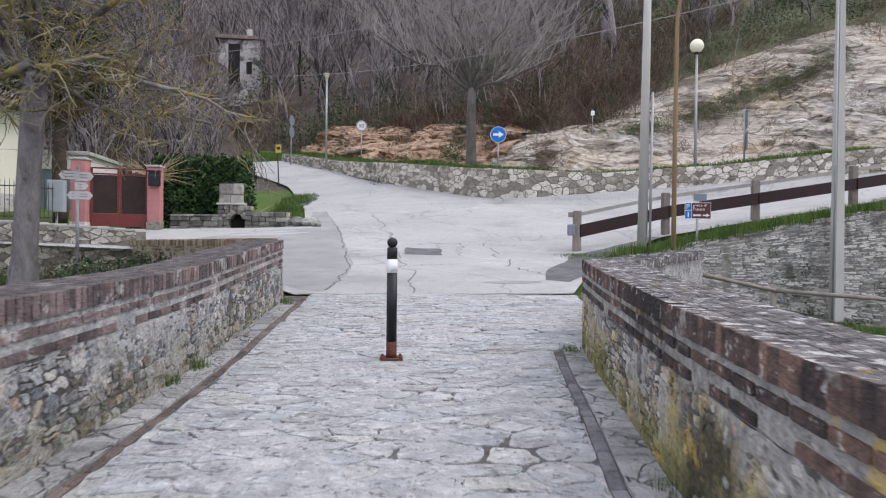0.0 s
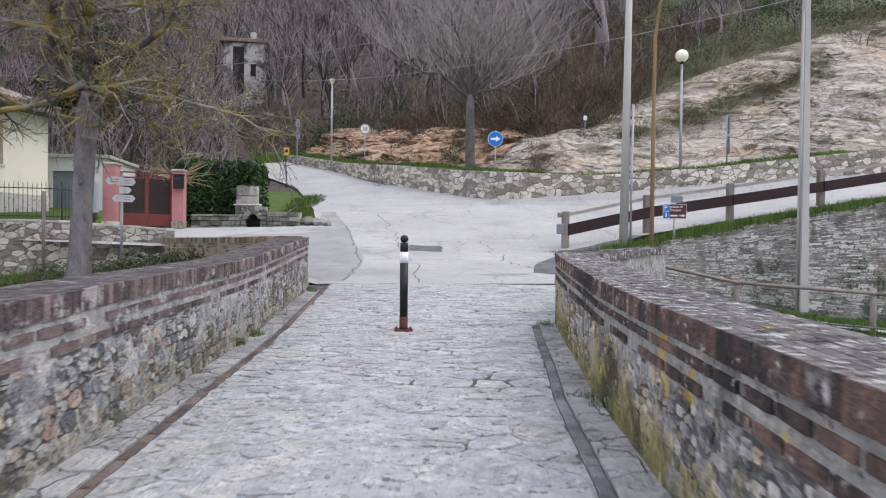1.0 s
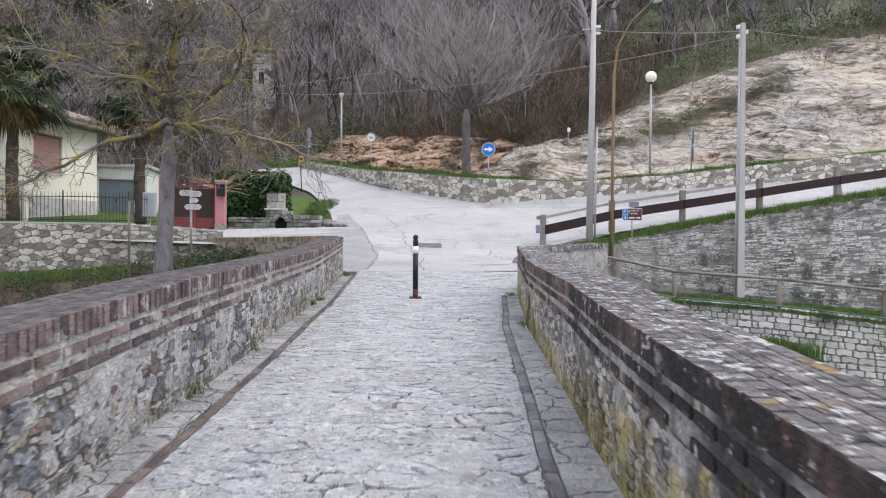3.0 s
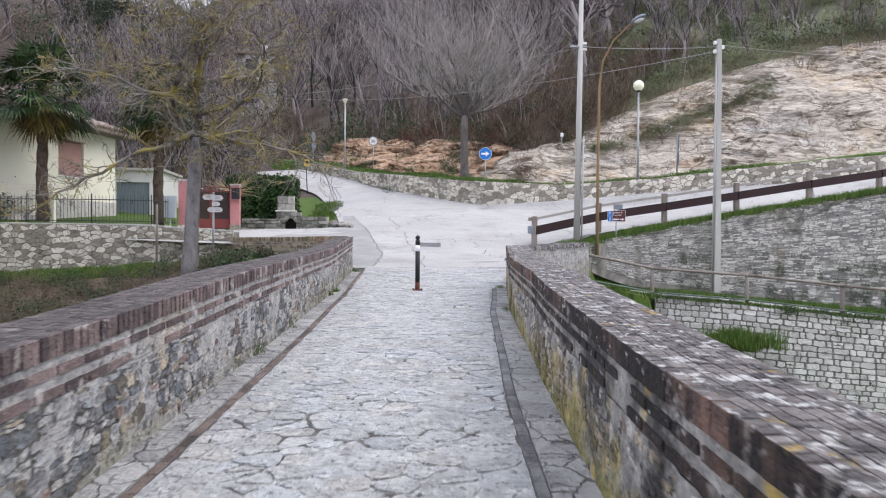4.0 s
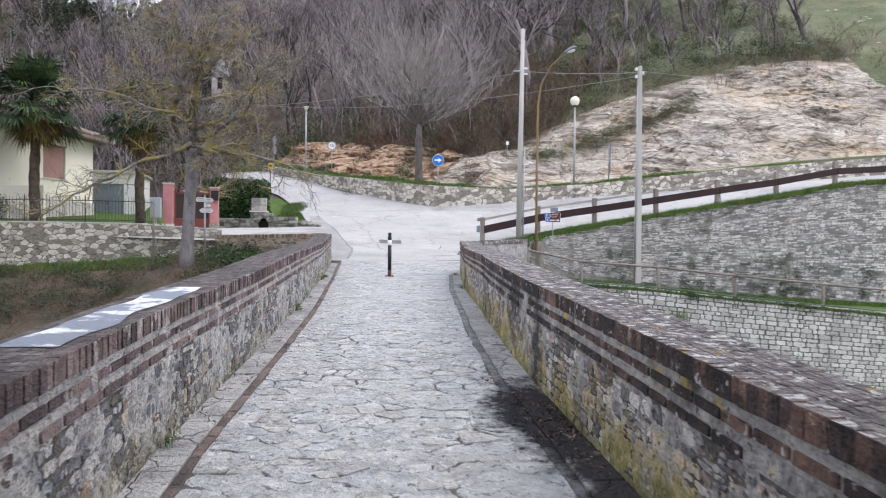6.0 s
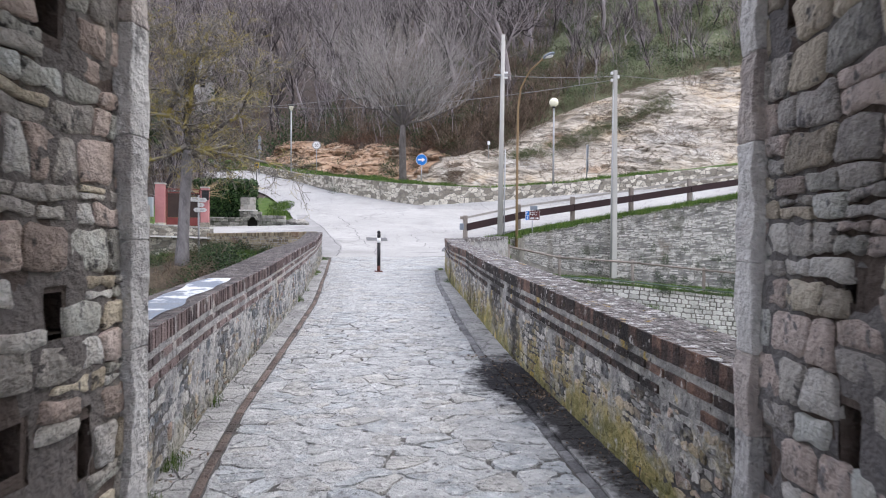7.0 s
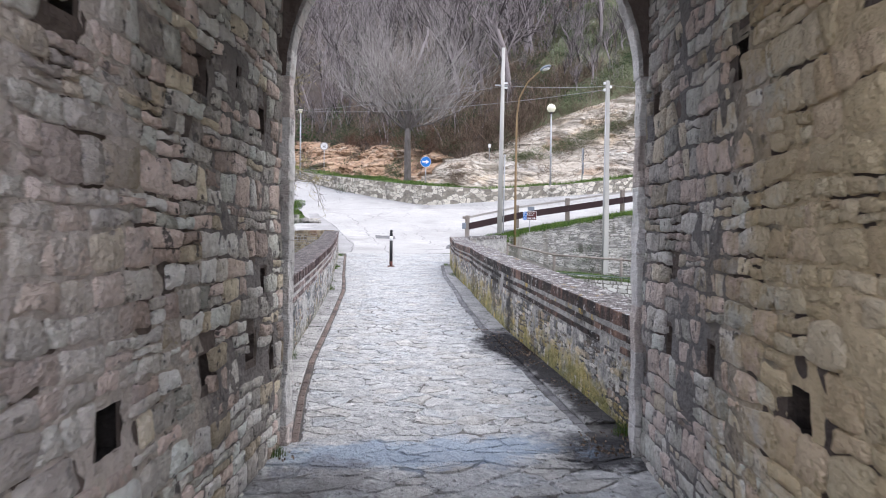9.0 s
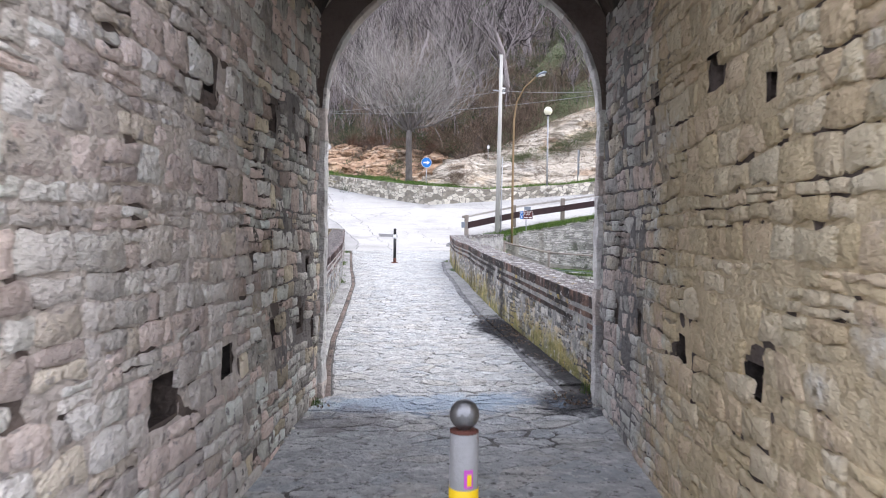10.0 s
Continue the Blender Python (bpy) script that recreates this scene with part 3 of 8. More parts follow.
def courses(rng, length, height, w, h, jitter=0.35, rows_vary=0.3, split=0.3):
    """Squared stones laid in wavering courses: four-cornered polygons that fill length x height."""
    lines, v = [0.0], 0.0
    while v < height - 0.5 * h:
        v += h * rng.uniform(1 - rows_vary, 1 + rows_vary)
        lines.append(v)
    lines[-1] = height
    seed = rng.uniform(0, 99)

    def level(k, u):
        if k in (0, len(lines) - 1):
            return lines[k]
        return lines[k] + jitter * h * (0.55 * noise.noise((u / w * 0.45, k * 3.7, seed)) + 0.35 * noise.noise((u / w * 0.08, k * 0.6, seed + 9)))

    out = []
    for k in range(len(lines) - 1):
        tall = lines[k + 1] - lines[k]
        u, lean = -w * rng.random(), 0.0
        while u < length:
            rw = w * rng.uniform(0.5, 1.6) * (0.75 + 0.25 * tall / h)
            e, lean2 = u + rw, rng.uniform(-1, 1) * jitter * 0.35 * tall
            a0, a1 = max(0, u - lean), max(0, u + lean)
            b0, b1 = min(length, e - lean2), min(length, e + lean2)
            if min(b0 - a0, b1 - a1) > 0.15 * w:
                splits = [0.0, 1.0]
                if rng.random() < jitter * split and tall > 0.6 * h:
                    splits = [0.0, rng.uniform(0.35, 0.65), 1.0]
                for f0, f1 in zip(splits, splits[1:]):
                    q = []
                    for f, side in ((f0, 0), (f0, 1), (f1, 1), (f1, 0)):
                        uu = (b0 + (b1 - b0) * f) if side else (a0 + (a1 - a0) * f)
                        lo, hi = level(k, uu), level(k + 1, uu)
                        q.append((uu, lo + (hi - lo) * f))
                    out.append((sum(p[0] for p in q) / 4, sum(p[1] for p in q) / 4, q))
            u, lean = e, lean2
    return out


def stone_geometry(rng, poly, joint, depth, place, bulge=0.3, sunk=0.012, corner=0.14, ragged=0.09, shoulder=False):
    """One stone: its rounded outline and an inset, raised face. place(u, v, out) gives the point in the world."""
    cu, cv = sum(p[0] for p in poly) / len(poly), sum(p[1] for p in poly) / len(poly)
    ring = []
    n = len(poly)
    for k in range(n):
        a, b = poly[k], poly[(k + 1) % n]
        if math.hypot(b[0] - a[0], b[1] - a[1]) < 0.012:
            continue
        ln = math.hypot(b[0] - a[0], b[1] - a[1])
        for f in (corner, 0.5, 1 - corner) if ln > 0.05 and ragged else (corner, 1 - corner):
            k_ = rng.uniform(-ragged, ragged) * ln if 0.3 < f < 0.7 else 0.0
            ring.append((a[0] + (b[0] - a[0]) * f - (b[1] - a[1]) / ln * k_, a[1] + (b[1] - a[1]) * f + (b[0] - a[0]) / ln * k_))
    if len(ring) < 4:
        return None
    outer, inner, outl = [], [], rng.uniform(0.75, 1.15) * depth
    tu, tv = rng.uniform(-0.2, 0.2) * depth, rng.uniform(-0.2, 0.2) * depth
    size = max(0.02, max(math.hypot(p[0] - cu, p[1] - cv) for p in ring))
    for u, v in ring:
        d = math.hypot(u - cu, v - cv) + 1e-6
        f = max(0.2, 1 - joint / d * rng.uniform(0.4, 1.7))
        f2 = f * (1 - min(0.4, bulge * depth / d * 1.2 + 0.04))
        outer.append(place(cu + (u - cu) * f, cv + (v - cv) * f, -sunk))
        inner.append(place(cu + (u - cu) * f2, cv + (v - cv) * f2, outl * rng.uniform(0.9, 1.08) + (u - cu) / size * tu + (v - cv) / size * tv))
    m = len(ring)
    if shoulder:
        # a rounded stone: the face falls off towards a shoulder above the joint
        mid = [o.lerp(i, 0.3) + (i - o).project(place(cu, cv, 1.0) - place(cu, cv, 0.0)) * 0.5 for o, i in zip(outer, inner)]
        crown = place(cu, cv, outl * rng.uniform(0.85, 1.05))
        V = outer + mid + inner + [crown]
        F = [(r * m + k, r * m + (k + 1) % m, (r + 1) * m + (k + 1) % m, (r + 1) * m + k) for r in (0, 1) for k in range(m)]
        return V, F + [(2 * m + k, 2 * m + (k + 1) % m, 3 * m) for k in range(m)]
    V = outer + inner
    F = [(k, (k + 1) % m, m + (k + 1) % m, m + k) for k in range(m)]
    F.append(tuple(range(m, 2 * m)))
    return V, F


def lay_stones(rng, polys, joint, depth, place, material, parent, name="stone", limit=300, near=None, keep=None, rest="rest_of_stones", label="", flip=False, corner=0.14, bulge=0.3, ragged=0.09, shoulder=False):
    """Stones as parts up to the limit (those of least near(u, v) first), the rest joined into one."""
    if keep:
        polys = [p for p in polys if keep(p[0], p[1])]
    if near:
        polys = sorted(polys, key=lambda p: near(p[0], p[1]))
    RV, RF = [], []
    for k, (cu, cv, poly) in enumerate(polys):
        g = stone_geometry(rng, poly, joint, depth, place, bulge, corner=corner, ragged=ragged, shoulder=shoulder)
        if g is None:
            continue
        V, F = g
        if flip:
            F = [tuple(reversed(f)) for f in F]
        if k < limit:
            mesh_object(name, V, F, material, parent, shoulder)
        else:
            o = len(RV)
            RV += V
            RF += [tuple(i + o for i in f) for f in F]
    if RV:
        tagged(mesh_object(rest, RV, RF, material, parent, shoulder), label or "more stones of the same masonry", kind="stuff")


def mortar_skin(place, length, height, step, lo, hi, material, parent, seed=0.0, skip=None, name="mortar", flip=False):
    """Uneven bedding between and over the edges of the stones, from lo to hi along the outward way."""
    nu, nv = max(2, int(length / step)), max(2, int(height / step))
    us, vs = np.linspace(0, length, nu + 1), np.linspace(0, height, nv + 1)
    V = []
    for u in us:
        for v in vs:
            a = 0.5 + 0.55 * noise.noise((u * 2.3, v * 2.3, seed)) + 0.5 * noise.noise((u * 7.5, v * 7.5, seed + 3)) + 0.25 * noise.noise((u * 19, v * 19, seed + 5))
            V.append(place(u, v, lo + (hi - lo) * min(1, max(0, a))))
    Q = []
    for i in range(nu):
        for j in range(nv):
            if skip and skip((us[i] + us[i + 1]) / 2, (vs[j] + vs[j + 1]) / 2):
                continue
            k = i * (nv + 1) + j
            q = (k, k + nv + 1, k + nv + 2, k + 1)
            Q.append(q[::-1] if flip else q)
    ob = np_mesh(name, [tuple(v) for v in V], Q, material, parent)
    ob.data.polygons.foreach_set("use_smooth", [True] * len(Q))
    return ob


def strip(name, rows, material, parent=None):
    """A sheet through rows of points (equal lengths)."""
    w = len(rows[0])
    V = [p for r in rows for p in r]
    F = [(i * w + j, i * w + j + 1, (i + 1) * w + j + 1, (i + 1) * w + j) for i in range(len(rows) - 1) for j in range(w - 1)]
    return mesh_object(name, V, F, material, parent)


def interp(x, xs, ys):
    return float(np.interp(x, xs, ys))


def np_mesh(name, V, Q, material, parent=None):
    """A mesh from an array of points and an array of four-cornered faces."""
    me = bpy.data.meshes.new(name)
    V, Q = np.asarray(V, np.float32), np.asarray(Q, np.int32)
    me.vertices.add(len(V))
    me.vertices.foreach_set("co", V.ravel())
    me.loops.add(Q.size)
    me.loops.foreach_set("vertex_index", Q.ravel())
    me.polygons.add(len(Q))
    me.polygons.foreach_set("loop_start", np.arange(0, Q.size, Q.shape[1], dtype=np.int32))
    me.update(calc_edges=True)
    me.materials.append(material)
    ob = new(name, me)
    if parent is not None:
        ob.parent = parent
    return ob


def scatter(name, kinds, places, material, label, category):
    """One object of many copies of a few shapes. places: (kind, x, y, z, turn, width, height)."""
    VV, QQ, o = [], [], 0
    for k, x, y, z, a, w, h in places:
        V, Q = kinds[k]
        c, s = math.cos(a), math.sin(a)
        VV.append(np.stack([(V[:, 0] * c - V[:, 1] * s) * w + x, (V[:, 0] * s + V[:, 1] * c) * w + y, V[:, 2] * h + z], 1))
        QQ.append(Q + o)
        o += len(V)
    return tagged(np_mesh(name, np.concatenate(VV), np.concatenate(QQ), material), label, category, kind="stuff")
# ---- plan of the place ----
DECK_Y, DECK_Z = (-40, -17, -12, -7.8, 0, 5.9, 6.84, 10.1, 11), (-0.3, -0.3, -0.2, -0.04, 0.4, 0.52, 0.56, 0.78, 0.83)
LEFT_Y, LEFT_X = (-40, -8.5, -7.1, -5.7, -3.1, 0, 2.5, 3.85, 7.8, 10.2), (-2.36, -2.36, -2.34, -2.27, -2.03, -1.765, -1.68, -1.65, -1.5, -1.4)
RIGHT_Y, RIGHT_X = (-40, -8.9, -7.9, -4.2, -1.1, 3.8, 5.1, 7.2), (0.5, 0.5, 0.54, 0.64, 0.86, 1.36, 1.56, 1.85)
PARAPET = {-1: ((-8, -5, -3, 0, 10), (0.94, 0.9, 0.87, 0.86, 0.82)), 1: ((-9, -5, -2, 2.5, 7), (0.94, 0.92, 0.87, 0.83, 0.86))}


def parapet_h(side, y):
    return interp(y, *PARAPET[side])



def deck(y):
    return interp(y, DECK_Y, DECK_Z)


def left_x(y):
    return interp(y, LEFT_Y, LEFT_X)


def right_x(y):
    return interp(y, RIGHT_Y, RIGHT_X)


ROAD_AT = [(-1.3, 11, 0.83), (2.6, 10.7, 0.83), (0.5, 14, 1.12), (4.3, 17.4, 1.35), (6.9, 18.5, 1.85), (9.6, 19, 2.26), (12.5, 19.3, 2.72), (15.5, 19.5, 3.2),
           (22, 20.5, 4.3), (7.4, 26, 3.0), (4.74, 26, 3.07), (12, 26, 3.4), (20, 26, 4.4), (2.9, 28, 3.37), (0.1, 32, 4.08), (-3, 40, 5.34),
           (-7.6, 50, 7.0), (-1.46, 20, 1.92), (-4.7, 35, 4.16), (-6.2, 20, 1.84), (-4.6, 21.6, 1.86), (-7.5, 21.2, 1.85), (-9, 19.5, 1.8), (-5.6, 17, 1.45)]
_p = np.array(ROAD_AT)
_d = np.linalg.norm(_p[:, None, :2] - _p[None, :, :2], axis=-1)
_a = np.block([[_d, np.ones((len(_p), 1)), _p[:, :2]], [np.ones((1, len(_p))), np.zeros((1, 3))], [_p[:, :2].T, np.zeros((2, 3))]])
ROAD_W = np.linalg.solve(_a, np.r_[_p[:, 2], 0, 0, 0])


def road_z(x, y):
    """The height of the road's surface, smooth through the levels above."""
    r = np.hypot(_p[:, 0] - x, _p[:, 1] - y)
    return float(r @ ROAD_W[:-3] + ROAD_W[-3] + ROAD_W[-2] * x + ROAD_W[-1] * y)


# the foot of the upper retaining wall, and the wall's height along it
WALL = [(34, 25.0), (20, 25.6), (12, 25.9), (7.4, 26), (4.74, 26.1), (2.9, 28), (0.1, 32), (-3, 40), (-7.6, 50), (-13, 60), (-24, 72)]
WALL_H = [1.1, 1.1, 1.12, 1.14, 1.15, 1.08, 0.95, 0.6, 0.5, 0.5, 0.5]
_w = np.array(WALL, float)
_seg = np.linalg.norm(np.diff(_w, axis=0), axis=1)
WALL_S = np.r_[0, np.cumsum(_seg)]


def wall_at(s):
    return interp(s, WALL_S, _w[:, 0]), interp(s, WALL_S, _w[:, 1])


def wall_foot(s):
    x, y = wall_at(s)
    return road_z(x, y) if s < WALL_S[8] else 7.0 + (s - WALL_S[8]) * 0.12


def behind_wall(x, y):
    """Signed distance behind the wall's foot (far side positive) and the place along it."""
    best, at = 1e9, 0.0
    for k in range(len(_w) - 1):
        a, b = _w[k], _w[k + 1]
        d = b - a
        t = min(1, max(0, ((x - a[0]) * d[0] + (y - a[1]) * d[1]) / (d @ d)))
        q = a + t * d
        r = math.hypot(x - q[0], y - q[1])
        if r < best:
            cross = d[0] * (y - a[1]) - d[1] * (x - a[0])
            best, at, sign = r, WALL_S[k] + t * _seg[k], (-1 if cross > 0 else 1)
    return best * sign, at


# how high and how far back the bare rock reaches, along the wall
ROCK_S = [0, 8, 14, 22, 27, 29.5, 32, 36, 45, 56, 70, 100]
ROCK_H = [8.0, 7.6, 6.6, 4.2, 2.9, 2.3, 1.8, 2.0, 2.3, 2.1, 1.6, 1.0]
ROCK_B = [9.0, 9.0, 8.0, 7.0, 6.0, 4.5, 3.5, 3.5, 4.0, 3.5, 3.0, 2.0]
LEDGE = 2.2


def hill_z(d, s, x, y):
    """The hillside's height at d behind the wall's foot."""
    top = wall_foot(s) + interp(s, WALL_S, WALL_H) - 0.05
    h, b = interp(s, ROCK_S, ROCK_H), interp(s, ROCK_S, ROCK_B)
    if d < LEDGE:
        return top + 0.1 * d
    if d < LEDGE + b:
        return top + 0.22 + h * (d - LEDGE) / b - 1.2 * math.sin(math.pi * (d - LEDGE) / b) ** 0.6
    e = d - LEDGE - b
    crest, grade = interp(x, [-60, -48, -38], [14.0, 24.0, 100.0]), interp(x, [-55, -28], [0.46, 0.57])
    return top + 0.22 + h + grade * min(e, crest) + 0.1 * max(0, e - crest) + 0.9 * noise.noise((x * 0.07, y * 0.07, 0)) * min(1, e / 6)


# stone wall under the garden, low brick wall, lower lane
GARDEN = [(-1.5, 11.2), (-5.6, 16.8), (-9, 17.6), (-16, 18.2), (-30, 19)]


def garden_line(x):
    return interp(-x, [-g[0] for g in GARDEN], [g[1] for g in GARDEN])


LANE = [(7.2, 13.4), (9.6, 12.6), (12, 11.9), (17, 10.4), (26, 7.8), (40, 4)]
LANE_Z = [-0.1, -0.25, -0.5, -0.95, -1.5, -2.4]


def lane_y(x):
    return interp(x, [g[0] for g in LANE], [g[1] for g in LANE])


def lane_z(x):
    return interp(x, [2.5, 5, 7.2] + [g[0] for g in LANE[1:]], [0.6, 0.3] + LANE_Z)


MID = [(5.6, 15.6), (6.6, 16.6), (8, 17.2), (11.5, 18), (15.5, 18.5), (22, 19.3), (34, 21)]


def mid_y(x):
    return interp(x, [g[0] for g in MID], [g[1] for g in MID])


def ground_z(x, y):
    d, s = behind_wall(x, y)
    if d > -0.3:
        return hill_z(max(d, 0.25), s, x, y) if d > 0.5 else wall_foot(s) - 0.3
    if x < -1.4 and y > 11.0 and y > garden_line(x) + 0.55 and x < -4.0 - max(0, (y - 19)) * 0.0 and x < interp(y, [19, 22, 35, 50], [-4.6, -4.6, -6.5, -11]):
        # the garden, the drive and the slope beside the climbing road
        base = interp(x, [-14, -9, -6], [2.15, 1.9, 1.72]) + max(0, y - 21) * interp(y, [21, 31, 60], [0.05, 0.07, 0.15])
        base += min(max(0, y - 35), interp(x, [-58, -40], [52, 120])) * 0.42 * interp(x, [-16, -9], [1, 0.6])
        flat = base if x < -9 else min(base + 0.1, road_z(max(x, -9), y) - 0.12)
        edge = interp(y, [19, 22, 35, 50], [-4.6, -4.6, -6.5, -11])
        t = min(1, max(0, (edge - x) / 7))
        bank_z = (road_z(edge, min(y, 52)) + max(0, y - 52) * 0.16 - 0.12) * (1 - t) + max(base, 2.0) * t * t + t * (1 - t) * max(base, 2.0)
        w = min(1, max(0, (y - 24) / 8))
        return flat * (1 - w) + (bank_z + 0.25 * w * t * noise.noise((x * 0.4, y * 0.4, 0))) * w
    if y > 10.9 and (x > -1.5 or y > garden_line(x) + 0.55) and (x < 5.6 or y > mid_y(x) + 0.47):
        if y > 13 and x > 3.8 and y > mid_y(x) - 0.5 or x < 3.9:
            return road_z(x, y) - 0.12
    if x > 2.4 and y > 8:
        # the lower lane and the pit below it
        ly = lane_y(x)
        if x > 6.9 and y > ly + 0.47 or x <= 6.9 and y > 13.2 - 0.4 * (x - 5):
            return lane_z(x) + 0.03 * noise.noise((x, y, 3))
        if x <= 8.6 and y > 9:
            return interp(y, [8, 11, 13], [-2.6, -1.6, -1.2]) + 0.15 * noise.noise((x, y, 1))
        return -3.6 + 0.1 * noise.noise((x * 0.4, y * 0.4, 0))
    if x < -1.4 and y > -2:
        gl = garden_line(x)
        z = interp(y - gl, [-16, -9, -5.0, -2.6, 0], [-3.8, -2.4, -0.35, 0.2, 0.5]) + 0.75 * math.exp(-((x + 5.8) ** 2 + (y - 12.4) ** 2) / 3.0) + interp(x, [-14, -5], [-0.25, 0.3]) * interp(y - gl, [-6, -2], [0, 1])
        return z + 0.12 * noise.noise((x * 0.8, y * 0.8, 0))
    return -3.8 + 0.15 * noise.noise((x * 0.3, y * 0.3, 0))


# ---- the large structure ----
def spaced(a, fine_lo, fine_hi, b, step):
    out = list(np.arange(fine_lo, fine_hi + 1e-6, step))
    s, v = step, fine_hi
    while v < b:
        s *= 1.25
        v += s
        out.append(v)
    s, v = step, fine_lo
    while v > a:
        s *= 1.25
        v -= s
        out.insert(0, v)
    return out


gx, gy = spaced(-400, -32, 38, 400, 0.4), spaced(-300, 4, 56, 420, 0.4)
rows = [[(x, y, ground_z(x, y)) for x in gx] for y in gy]
ground = strip("ground", rows, M_EARTH)
ground.data.materials.append(M_BANK)
ground.data.materials.append(M_GRASS)
ground.data.materials.append(M_SLOPE)
for poly in ground.data.polygons:
    c = poly.center
    d, s = behind_wall(c.x, c.y) if c.y > 8 else (-9, 0)
    if c.y < garden_line(c.x) - 1.7 - 0.9 * noise.noise((c.x * 0.7, c.y * 0.7, 4)) and c.x < 0 or c.y < 8:
        poly.material_index = 1
    elif d < 0 and c.y < 34 or 0 < d < LEDGE + 0.3 and s > 10:
        poly.material_index = 2
    elif d > 0 and s < 24 and d < 60:
        poly.material_index = 3
tagged(ground, "leaf-littered hillside and grassy banks round the bridge", "ground", kind="structure")

# road: one sheet over the junction and both arms
road_rows = []
for k in range(60):
    y = 10.95 + k * (50 - 10.95) / 59
    x0 = interp(y, [10.95, 13, 16.8, 17.0, 20.5, 21.0, 26, 35, 50], [-1.35, -2.6, -5.4, -9.5, -9.5, -2.4, -3.1, -5.0, -12])
    x1 = interp(y, [10.95, 12.5, 14, 17.2, 18.8, 19.4, 20.6, 26, 26.1, 28, 32, 40, 50], [2.7, 3.3, 3.7, 4.3, 8.5, 15.0, 22, 34, 4.7, 2.85, 0.05, -3.05, -7.65])
    road_rows.append([(x0 + (x1 - x0) * j / 40, y, road_z(x0 + (x1 - x0) * j / 40, y)) for j in range(41)])
road = strip("road", road_rows, M_ASPHALT)
tagged(road, "pale worn asphalt road junction with tarred cracks", "road", kind="structure")

# bridge deck: joints below, stones, edge slabs and drain channels above
DY0, DY1, DW = -17.5, 10.95, 2.4


def drain_l(y):
    return left_x(y) + interp(y, [-6, 2, 10], [0.235, 0.225, 0.2])


def drain_r(y):
    return right_x(y) - interp(y, [-2, 5], [0.35, 0.285]) if y < 7 else right_x(7) - 0.285 + (y - 7) * 0.16


def deck_right(y):
    return right_x(y) + 0.1 if y < 7.2 else interp(y, [7.2, 9, 10.95], [1.95, 2.5, 2.75])


def floor_l(y):
    """Edges of the paved floor; within the gate it lies between the passage walls."""
    return drain_l(y) + 0.08 if y > -8.45 else -2.17 - (-8.34 - y) * 0.199 - 0.06


def floor_r(y):
    return deck_right(y) if y > 7.2 else drain_r(y) - 0.01 if y > -8.8 else 0.418 - (-8.85 - y) * 0.199 + 0.06


def bed_row(y):
    a, b = min(left_x(y) - 0.3, floor_l(y) - 0.3), max(deck_right(y), floor_r(y)) + 0.2
    return [(a + (b - a) * j / 12, y, deck(y) - 0.004) for j in range(13)]


bed = strip("bridge_deck", [bed_row(y) for y in np.arange(-24, 11.0, 0.325)], M_CRACKBED)
tagged(bed, "stone-paved bridge deck with earth-filled joints", "pavement", kind="structure")
under = mesh_object("bridge_body", [(x, y, z) for y in (-8.6, -3, 3, 10.9) for x, z in ((left_x(y) - 0.42, deck(y) - 0.4), (right_x(y) + 0.46, deck(y) - 0.4), (right_x(y) + 0.46, -4), (left_x(y) - 0.42, -4))],
                    [(k * 4 + j, k * 4 + (j + 1) % 4, k * 4 + 4 + (j + 1) % 4, k * 4 + 4 + j) for k in range(3) for j in range(4)] + [(0, 1, 2, 3), (15, 14, 13, 12)], M_RUBBLE)
tagged(under, "rubble stone body of the old bridge", "bridge", kind="structure")


